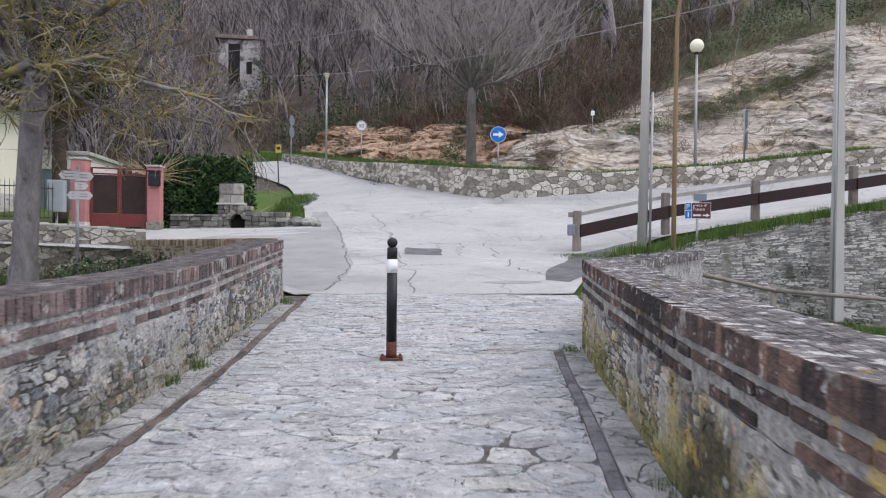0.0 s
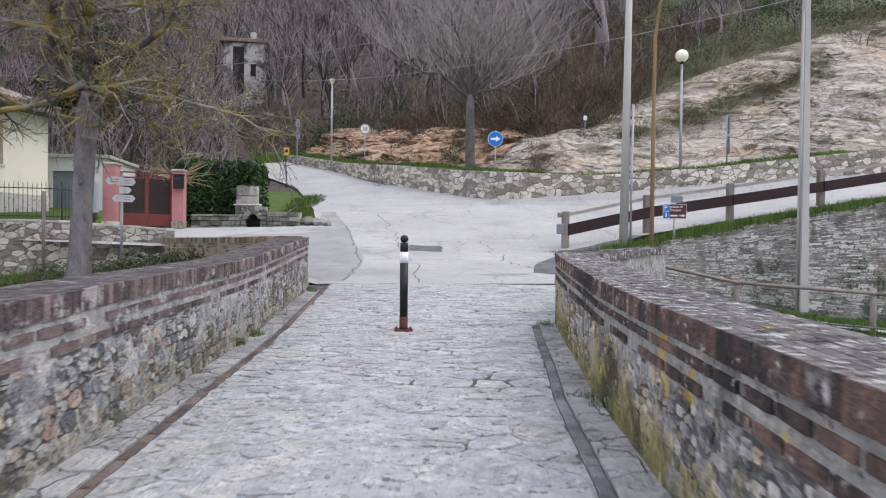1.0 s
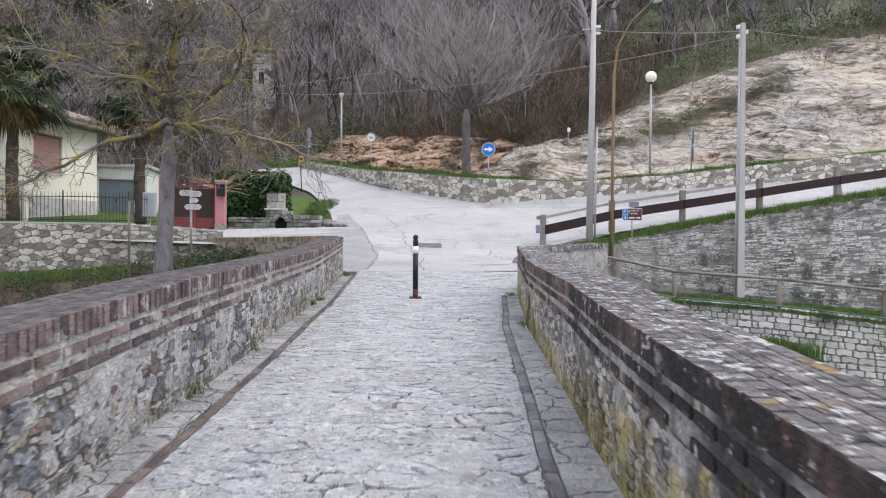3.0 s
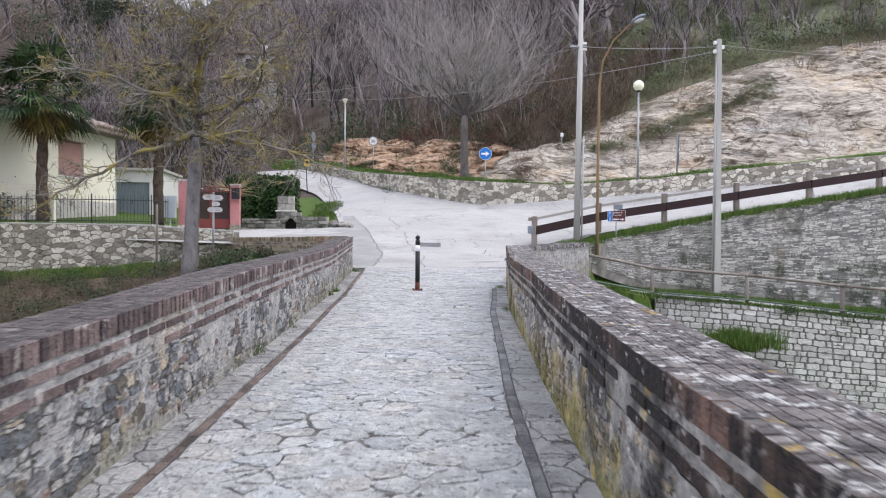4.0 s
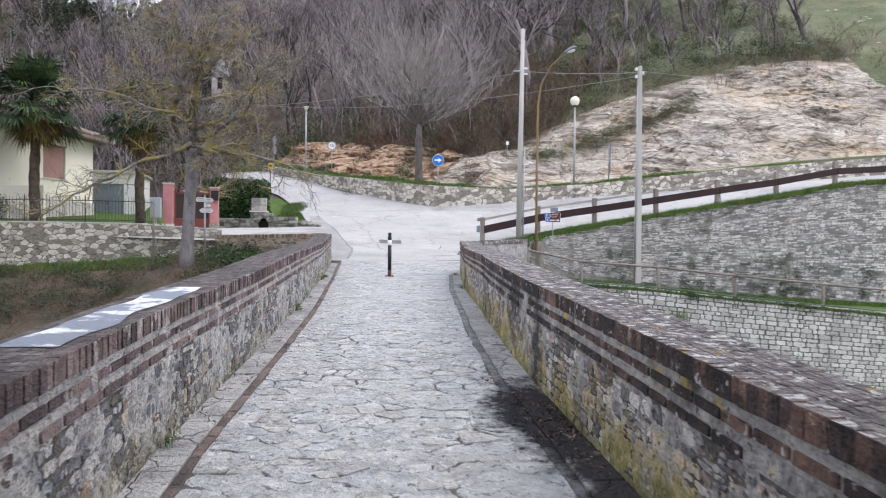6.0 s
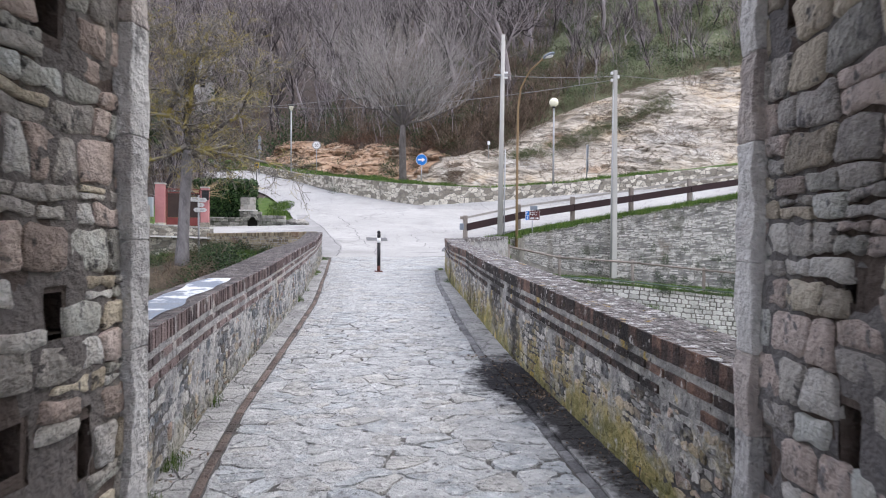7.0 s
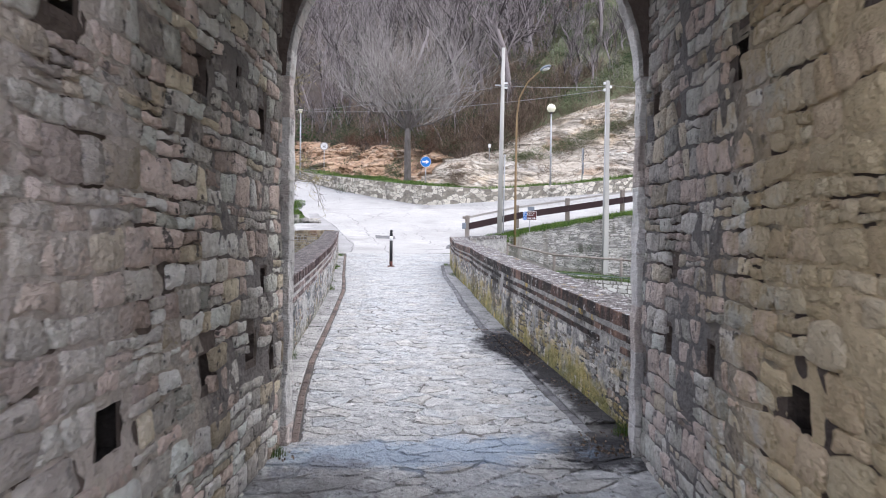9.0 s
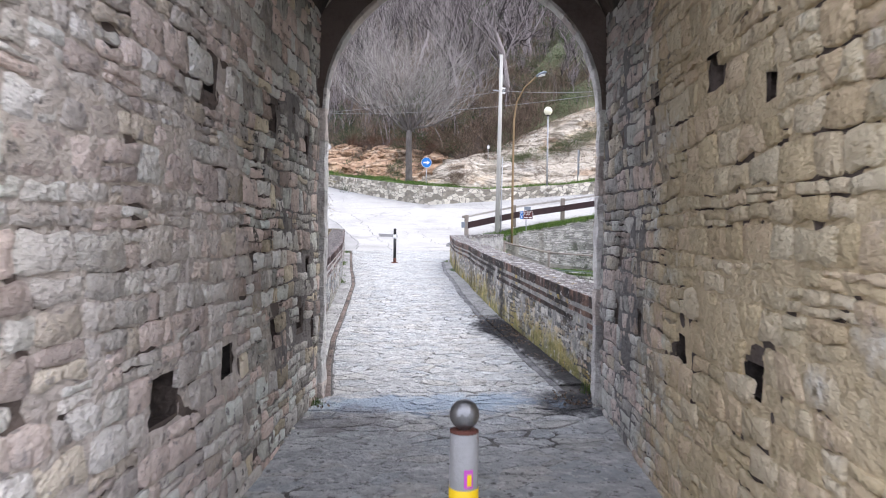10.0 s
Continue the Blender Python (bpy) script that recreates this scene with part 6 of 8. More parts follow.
for _ in range(500):
    x = veg.uniform(3.9, 6.0)
    y = veg.uniform(13.0, 17.0)
    tuft(x, y, ground_z(x, y), veg.uniform(0.4, 0.7), veg.uniform(0.3, 0.75))
for _ in range(900):
    x = veg.uniform(4.8, 26)
    y = veg.uniform(max(lane_y(x) + 2.9, mid_y(x) - 2.5), mid_y(x) - 0.1) if x > 6.5 else veg.uniform(13.3, 15.4)
    if veg.random() < 0.2:
        y = lane_y(x) + veg.uniform(0.05, 0.4)
    tuft(x, y, lane_z(x), veg.uniform(0.4, 0.7), veg.uniform(0.3, 0.7))
for _ in range(500):
    x, y, z, s, d = on_hill(veg, 16, 60, 0.6, LEDGE + 0.2)
    tuft(x, y, z, veg.uniform(0.5, 0.9), veg.uniform(0.3, 0.7))
for _ in range(200):
    x, y = veg.uniform(4.5, 8.6), veg.uniform(9.5, 12.6)
    tuft(x, y, ground_z(x, y), veg.uniform(0.5, 0.8), veg.uniform(0.8, 1.5))
for _ in range(90):
    x, y = 8.9 + veg.gauss(0, 0.45), 12.1 + veg.gauss(0, 0.3)
    tuft(x, y - 0.3, -1.35 + 0.25 * veg.random(), veg.uniform(0.5, 0.8), veg.uniform(0.9, 1.6))
for _ in range(90):
    x, y = veg.uniform(-4.1, -3.2), veg.uniform(24.5, 30)
    tuft(x, y, road_z(x, y) - 0.05, veg.uniform(0.5, 0.8), veg.uniform(0.4, 0.9))
for cx, cy, n in [(-1.6, 5.95, 7), (-1.52, 6.4, 4), (-1.76, 0.1, 6), (-1.7, 1.9, 2), (-2.25, -5.6, 4), (-2.3, -6.9, 5), (-2.32, -7.6, 4), (1.7, 7.1, 3), (0.47, -8.5, 4), (-2.2, -8.7, 2), (-1.27, 9.9, 3), (0.75, -3.2, 2), (1.3, 3.6, 2)]:
    for _ in range(n):
        tuft(cx + veg.gauss(0, 0.04), cy + veg.gauss(0, 0.09), deck(cy) + 0.015, veg.uniform(0.1, 0.2), veg.uniform(0.15, 0.45))
scatter("grass", TUFT, grass, M_BLADE, "fresh green grass on banks, verges and at the foot of walls", "grass")
bank = []
for _ in range(620):
    x = veg.uniform(-24, -2.6)
    y = garden_line(x) - veg.uniform(1.7, 8)
    bank.append((veg.randrange(5), x, y, ground_z(x, y) - 0.1, veg.uniform(0, 6.3), veg.uniform(0.6, 1.4), veg.uniform(0.4, 1.0)))
scatter("bramble", BRUSH, bank, M_DRY, "brown brambles on the slope down to the river", "undergrowth")
creep = []
for _ in range(700):
    x = veg.uniform(7, 24)
    y = mid_y(x) - 0.06
    if noise.noise((x * 0.35, 3.3, 0)) + 0.25 * noise.noise((x * 2, 1.3, 0)) < 0.22 - 0.02 * (x - 7) or veg.random() < 0.86:
        continue
    creep.append((veg.randrange(3), x, y, lane_z(x) + veg.uniform(0.0, 1.7), veg.uniform(0, 6.3), veg.uniform(0.15, 0.4), veg.uniform(0.15, 0.4)))
for _ in range(70):
    x = veg.gauss(17.4, 1.3)
    creep.append((veg.randrange(3), x, mid_y(x) - 0.05, lane_z(x) + abs(veg.gauss(0.3, 0.6)), veg.uniform(0, 6.3), veg.uniform(0.1, 0.26), veg.uniform(0.1, 0.28)))
for _ in range(170):
    x = veg.uniform(7.2, 26)
    creep.append((veg.randrange(3), x, lane_y(x) - veg.uniform(-0.3, 0.12), lane_z(x) - veg.uniform(0.0, 0.2), veg.uniform(0, 6.3), veg.uniform(0.18, 0.4), veg.uniform(0.12, 0.28)))
for _ in range(30):
    x = veg.uniform(8, 22)
    creep.append((veg.randrange(3), x, lane_y(x) - 0.06, lane_z(x) - veg.uniform(0.3, 2.4), veg.uniform(0, 6.3), veg.uniform(0.06, 0.16), veg.uniform(0.06, 0.16)))
for _ in range(130):
    x = veg.uniform(-16, -2.6)
    y = garden_line(x) - veg.uniform(2.4, 6.5)
    creep.append((veg.randrange(3), x, y, ground_z(x, y) - 0.05, veg.uniform(0, 6.3), veg.uniform(0.25, 0.6), veg.uniform(0.2, 0.5)))
for _ in range(60):
    x = veg.uniform(-6, -2.9)
    y = garden_line(x) - veg.uniform(0.1, 1.2)
    creep.append((veg.randrange(3), x, y, ground_z(x, y), veg.uniform(0, 6.3), veg.uniform(0.2, 0.4), veg.uniform(0.2, 0.45)))
def fallen(rng):
    return (rng.gauss(0, 0.5), rng.gauss(0, 0.5), 0.03 * rng.random())


LITTER = [leaves(96 + k, 14, 0.12, fallen) for k in range(3)]
litter = []
for cx, cy, sx, sy, n in [(0.48, -5.2, 0.13, 0.6, 34), (0.5, -7.4, 0.05, 0.6, 8), (0.25, -8.75, 0.15, 0.2, 12), (-2.2, -7.5, 0.05, 0.8, 6)]:
    for _ in range(n):
        x, y = cx + veg.gauss(0, sx), cy + veg.gauss(0, sy)
        litter.append((veg.randrange(3), min(x, right_x(y) - 0.04), y, deck(y) + 0.022, veg.uniform(0, 6.3), 0.13, 0.13))
scatter("leaf_litter", LITTER, litter, M_DRY, "dead brown leaves washed against the parapet", "leaves")
scatter("creeper", [leaves(86 + k, 260, 0.07, ball) for k in range(3)], creep, M_IVY, "creepers and moss hanging on the retaining walls", "creeper")


# ---- single trees ----
def leafless_tree(name, x, y, z, label, trunk, limbs, twig_levels, m_trunk, m_twig, seed, shoots=False):
    """trunk: (height, radius at foot, radius at fork). limbs: (end offset, radius) from the fork."""
    rng = random.Random(seed)
    t = root(name, x, y, z, label, "tree")
    h, r0, r1 = trunk
    tube_part("trunk", [(0, 0, -0.2), (0.01, 0, 0.1), (0.0, 0.02, h * 0.35), (-0.02, 0, h * 0.7), (0, 0, h)], [r0 * 1.35, r0 * 1.08, r0, (r0 + r1) / 2, r1], m_trunk, t, 14)
    leader = None
    for off, r in limbs:
        off = Vector(off)
        start = Vector((0, 0, h - 0.15)) if shoots or leader is None else leader[rng.choice((0, 0, 0, 1, 1, 2, 3))]
        pts = [start]
        if not shoots and leader:
            off = off - (start - leader[0]) * 0.75
        m = 6 if shoots else 12
        for k in range(1, m + 1):
            f = k / m
            j = Vector((rng.uniform(-1, 1), rng.uniform(-1, 1), rng.uniform(-1, 1))) * (0.06 if shoots else 0.085) * off.length * math.sin(math.pi * f)
            pts.append(start + Vector((off.x * f, off.y * f, off.z * (f ** 0.8))) + j)
        leader = leader or pts
        radii = [r * (1 - 0.82 * (k / m) ** 0.7) * (1 if shoots else 0.88) for k in range(m + 1)]
        limb = tube_part("limb", pts, radii, m_trunk if shoots else m_twig, t, 7)
        V, F = [], []

        def side(p, d, length, rad, level):
            q, e = [p], d.copy()
            for k in range(4):
                e = (e + Vector((rng.uniform(-0.35, 0.35), rng.uniform(-0.45, 0.45), rng.uniform(-0.25, 0.4)))).normalized() if not shoots else (e + Vector((rng.uniform(-0.24, 0.24), rng.uniform(-0.24, 0.24), 0.03))).normalized()
                q.append(q[-1] + e * length / 4)
            tube(V, F, q, [rad * (1 - 0.8 * k / 4) for k in range(5)], 4 if level == 0 else 3, False)
            if level < len(twig_levels) - 1:
                for _ in range(twig_levels[level + 1]):
                    f = rng.uniform(0.15, 1)
                    i = min(3, int(f * 4))
                    a = Vector((rng.gauss(0, 1), rng.gauss(0, 1), rng.gauss(0.25, 0.6)))
                    side(q[i].lerp(q[i + 1], f * 4 - i), (e * (1.0 if shoots else 0.7) + a.normalized() * (0.6 if shoots else 1)).normalized(), length * rng.uniform(0.35, 0.7), rad * 0.5, level + 1)

        for _ in range(twig_levels[0]):
            f = rng.uniform(0.2, 1.0)
            i = min(m - 1, int(f * m))
            p = pts[i].lerp(pts[i + 1], f * m - i)
            if shoots:
                d = Vector((rng.gauss(0, 0.5) + off.x * 0.12, rng.gauss(0, 0.45), rng.uniform(0.5, 1))).normalized()
                side(p, d, (0.8 + 4.6 * rng.random() ** 1.6) * (1.15 - 0.35 * abs(off.x) / 4.4), 0.015, 0)
            else:
                a = Vector((rng.gauss(0, 1), rng.gauss(0, 1), rng.gauss(0.2, 0.7)))
                side(p, (off.normalized() * 0.6 + a.normalized()).normalized(), rng.uniform(0.6, 2.2) * (1.2 - 0.5 * f), radii[i] * 0.4 + 0.008, 0)
        mesh_object("spray", V, F, m_twig, limb)
    return t


def spreading_tree(x, y, z, label, fork, seed):
    """A pruned tree: a straight trunk, a crooked leader and long, knotty limbs that droop into curled twigs."""
    rng = random.Random(seed)
    t = root("tree", x, y, z, label, "tree")
    foot = [(0, 0, -0.8), (0.01, 0, 0.08), (0.03, 0.01, 0.5), (0.07, 0.01, 1.4), (0.12, 0.0, 2.3), (0.17, 0.0, fork), (0.2, 0.02, fork + 0.35)]
    tube_part("trunk", foot, [0.25, 0.225, 0.19, 0.178, 0.172, 0.185, 0.15], M_BARK, t, 16)
    # knots where limbs were cut
    for a, h in ((-1.5, 1.75), (-1.2, 2.5), (-2.3, 1.1), (-0.6, 2.75)):
        bm = bmesh.new()
        bmesh.ops.create_icosphere(bm, subdivisions=2, radius=0.045)
        for v in bm.verts:
            v.co *= 1 + 0.25 * noise.noise(v.co * 30 + Vector((a, h, 0)))
        bm.transform(Matrix.Translation((0.02 + 0.05 * h + 0.165 * math.cos(a), 0.165 * math.sin(a), h)) @ Matrix.Diagonal((0.8, 0.8, 1.2, 1)))
        part("knot", bm, M_BARK, t)

    def path(p, d, length, m, crook, droop):
        pts, e = [p], d.normalized()
        for k in range(m):
            e = (e + Vector((rng.gauss(0, crook), rng.gauss(0, crook), rng.gauss(0, crook) - droop * k / m))).normalized()
            pts.append(pts[-1] + e * length / m)
        return pts

    def twig(V, F, p, d, length, r, level):
        q = path(p, d, length, 5, 0.26, 0.1)
        tube(V, F, q, [r * (1 - 0.62 * k / 5) for k in range(6)], 5 if level == 0 else 3, False)
        if level < 2:
            for _ in range(5 if level == 0 else 3):
                k = rng.randrange(1, 5)
                e = (q[k + 1] - q[k]).normalized() + Vector((rng.gauss(0, 0.75), rng.gauss(0, 0.75), rng.gauss(0.15, 0.6)))
                twig(V, F, q[k], e, length * rng.uniform(0.35, 0.65), max(0.0065, r * 0.55), level + 1)

    def limb(p, d, length, r, crook=0.24, droop=-0.05):
        m = 13
        q = path(p, d, length, m, crook, droop)
        radii = [r * (1 - 0.78 * (k / m) ** 0.8) * (1.15 if k % 4 == 0 else 1) for k in range(m + 1)]
        ob = tube_part("limb", q, radii, M_LICHENBARK, t, 8)
        V, F = [], []
        for k in range(1, m):
            for _ in range(3 if k > 4 else 2):
                e = (q[k + 1] - q[k]).normalized() * 0.7 + Vector((rng.gauss(0, 0.7), rng.gauss(0, 0.7), rng.gauss(0.15, 0.5)))
                twig(V, F, q[k], e, rng.uniform(0.5, 1.4), max(0.013, radii[k] * 0.42), 0)
        mesh_object("spray", V, F, M_LICHENBARK, ob)
        return q

    top = Vector((0.2, 0.02, fork + 0.3))
    lead = limb(top - Vector((0, 0, 0.1)), Vector((0.08, -0.05, 1)), 4.8, 0.13, 0.12, 0.0)
    for at, d, length, r in [(0, (1, -0.2, 0.2), 4.2, 0.065), (0, (-1, -0.25, 0.25), 5.0, 0.07), (0, (0.85, 0.5, 0.4), 4.4, 0.065), (0, (-0.8, 0.5, 0.4), 4.4, 0.065), (1, (0.9, -0.5, 0.35), 5.0, 0.07), (1, (-0.9, -0.4, 0.5), 5.0, 0.07),
                             (2, (0.8, 0.3, 0.65), 4.2, 0.06), (2, (-0.7, 0.3, 0.7), 4.0, 0.06), (3, (0.4, -0.8, 0.6), 3.0, 0.055), (4, (0.9, 0.0, 0.45), 3.4, 0.05), (5, (-0.9, 0.1, 0.5), 3.2, 0.05), (0, (0.3, -1, 0.3), 3.0, 0.06), (0, (0.2, 1, 0.4), 3.2, 0.06), (6, (0.6, 0.4, 0.8), 2.6, 0.045), (7, (-0.6, -0.3, 0.7), 2.4, 0.045)]:
        limb(lead[at], Vector(d), length, r)
    return t


spreading_tree(-5.83, 12.4, 0.8, "leafless pruned tree with yellow lichen on its crooked limbs", 3.05, 101)
leafless_tree("pollard_tree", 3.3, 31.0, 4.85, "tall leafless pollarded tree with dense upright shoots", (3.3, 0.21, 0.17),
              [((2.6, 0.2, 2.6), 0.13), ((-2.4, 0.3, 2.9), 0.13), ((0.5, 0.9, 4.2), 0.14), ((-1.0, -0.9, 3.6), 0.12), ((4.3, 0.5, 2.9), 0.11), ((-4.5, 0.4, 2.6), 0.11), ((1.4, -1.2, 2.8), 0.1), ((-3.2, -0.8, 1.4), 0.09), ((3.1, -0.8, 1.2), 0.09), ((-2.2, 1.2, 4.4), 0.1), ((2.4, 1.0, 4.2), 0.1)],
              (30, 6, 3), M_DARKBARK, M_SHOOT, 102, True)
leafless_tree("tree", 12.0, 41.0, ground_z(12.0, 41.0), "leafless dark-limbed tree on the hillside", (3.0, 0.25, 0.2),
              [((2.0, 0, 3.5), 0.14), ((-2.2, 0.4, 3.0), 0.14), ((0.3, 0.6, 4.5), 0.15), ((-1.0, -0.5, 4.2), 0.12), ((3.2, 0.4, 2.2), 0.12)], (16, 6, 3), M_BARK, M_TWIG, 103)


def palm(x, y, z, h, r, seed, label):
    rng = random.Random(seed)
    t = root("palm_tree", x, y, z, label, "palm tree", "palms in the garden")
    pts = [(0.03 * math.sin(k), 0.03 * math.cos(k * 1.3), h * k / 14) for k in range(15)]
    trunk = tube_part("trunk", pts, [0.2 + 0.03 * (k % 2) - 0.004 * k for k in range(15)], M_PALMTRUNK, t, 12)
    groups = [("crown", M_PALM, 95, -0.75, 1.35), ("dry_skirt", M_PALM_DRY, 26, -1.4, -0.8)]
    for nm, m, count, lo, hi in groups:
        V, F = [], []
        for _ in range(count):
            a, e = rng.uniform(0, 6.3), rng.uniform(lo, hi)
            d = Vector((math.cos(a) * math.cos(e), math.sin(a) * math.cos(e), math.sin(e)))
            base = Vector((0, 0, h - 0.05 - (0.35 * rng.random() if nm == "crown" else 0.5 * rng.random())))
            stem = r * rng.uniform(0.3, 0.6) * (1 if nm == "crown" else 0.6)
            hub = base + d * stem + Vector((0, 0, -0.06 * r))
            tube(V, F, [base, base + d * stem * 0.6, hub], [0.018, 0.014, 0.01], 4, False)
            side = d.cross(Vector((0, 0, 1)))
            side = side.normalized() if side.length > 0.05 else Vector((1, 0, 0))
            nrm = side.cross(d)
            for k in range(18):
                g = -1.45 + 2.9 * k / 17
                bd = (d * math.cos(g) + side * math.sin(g)).normalized()
                ln = r * rng.uniform(0.3, 0.42)
                tip = hub + bd * ln + Vector((0, 0, -ln * rng.uniform(0.1, 0.45))) + nrm * 0.05
                mid = hub + bd * ln * 0.5 + nrm * 0.06
                wv = bd.cross(nrm).normalized() * 0.034
                o = len(V)
                V += [hub, mid + wv, tip, mid - wv]
                F.append((o, o + 1, o + 2, o + 3))
        mesh_object(nm, V, F, m, t if nm == "crown" else trunk)
    return t


palm(-13.3, 20.2, 2.0, 5.1, 2.6, 111, "tall fan palm with a dark fibrous trunk and dry skirt")
palm(-10.0, 22.9, 2.0, 5.1, 2.3, 112, "fan palm behind the iron fence with yellowing fronds")


def hedge(x0, x1, y0, y1, z0, z1):
    t = root("hedge", (x0 + x1) / 2, (y0 + y1) / 2, z0, "dense clipped dark green evergreen hedge", "hedge")
    w, d, h = (x1 - x0) / 2, (y1 - y0) / 2, z1 - z0

    def shell(rng):
        p = [rng.uniform(-1, 1), rng.uniform(-1, 1), rng.uniform(0, 1)]
        k = rng.choice((0, 1, 1, 1, 2))
        p[k] = 1 if k == 2 else rng.choice((-1, 1)) if k == 0 else -1 if rng.random() < 0.85 else 1
        bump_ = 1 + 0.05 * noise.noise((p[0] * 4, p[1] * 4, p[2] * 4)) + rng.gauss(0, 0.02)
        return (p[0] * w * bump_, p[1] * d * bump_, max(0, p[2] * h * bump_ - 0.15 * (abs(p[0]) ** 6) * p[2] * h * 0.3))

    # dark box within the leaves: the hedge's inner shade is put into colour
    part("inner_growth", a_box(-w * 0.93, w * 0.93, -d * 0.9, d * 0.9, 0, h * 0.93, 0.15), M_DARKLEAF, t)
    V, Q = leaves(113, 7000, 0.075, shell)
    np_mesh("foliage", V, Q, M_LEAF, t)


hedge(-7.3, -4.55, 22.9, 24.6, 1.85, 4.1)


def bush(x, y, z, r, h, seed, label, material, size=0.06, n=900):
    t = root("bush", x, y, z, label, "bush")
    V, Q = leaves(seed, n, size, lambda rng: (rng.gauss(0, 0.42) * r, rng.gauss(0, 0.42) * r, abs(rng.gauss(0.4, 0.3)) * h))
    np_mesh("foliage", V, Q, material, t)
    SV, SQ = brush(seed, 20, 0.8, 0.01)
    np_mesh("stems", SV * (r, r, h), SQ, M_BARK, t)


for bx, by, br, bh, bs in ((-4.3, 11.6, 0.7, 0.7, 141), (-3.6, 10.2, 0.8, 0.8, 142), (-5.1, 10.6, 0.8, 0.6, 143), (-3.2, 8.6, 0.8, 0.8, 144), (-6.6, 9.8, 0.9, 0.6, 145), (-4.4, 8.4, 0.9, 0.6, 146)):
    bush(bx, by, ground_z(bx, by) - 0.05, br, bh, bs, "dark green bramble bush on the bank below the wall", M_IVY, 0.05, 800)
bush(-14.6, 19.7, 2.0, 0.6, 1.1, 114, "grey-green bush behind the iron fence", M_IVY)
bush(-7.2, 21.6, 1.9, 0.6, 0.9, 115, "low golden-green bush behind the gate", M_PALM_DRY)


# dry agave-like spikes between the gate and the hedge
def dry_spikes(x, y, z):
    t = root("dry_plant", x, y, z, "bundle of dry straw-coloured stalks above the gate", "plant")
    rng = random.Random(116)
    V, F = [], []
    for _ in range(70):
        a, e = rng.uniform(-0.6, 3.8), rng.uniform(-0.1, 0.9)
        d = Vector((math.cos(a) * math.cos(e), math.sin(a) * 0.5, math.sin(e)))
        ln = rng.uniform(0.5, 1.6)
        tube(V, F, [Vector((0, 0, 1.35)), Vector((0, 0, 1.35)) + d * ln * 0.5 + Vector((0, 0, 0.05)), Vector((0, 0, 1.3)) + d * ln], [0.014, 0.01, 0.004], 3, False)
    tagged(mesh_object("straw", V, F, M_STRAW, t), kind="stuff")
    tube_part("stem", [(0, 0, 0), (0.03, 0, 0.7), (0, 0, 1.4)], [0.1, 0.08, 0.06], M_BARK, t)


dry_spikes(-6.6, 21.0, 1.9)


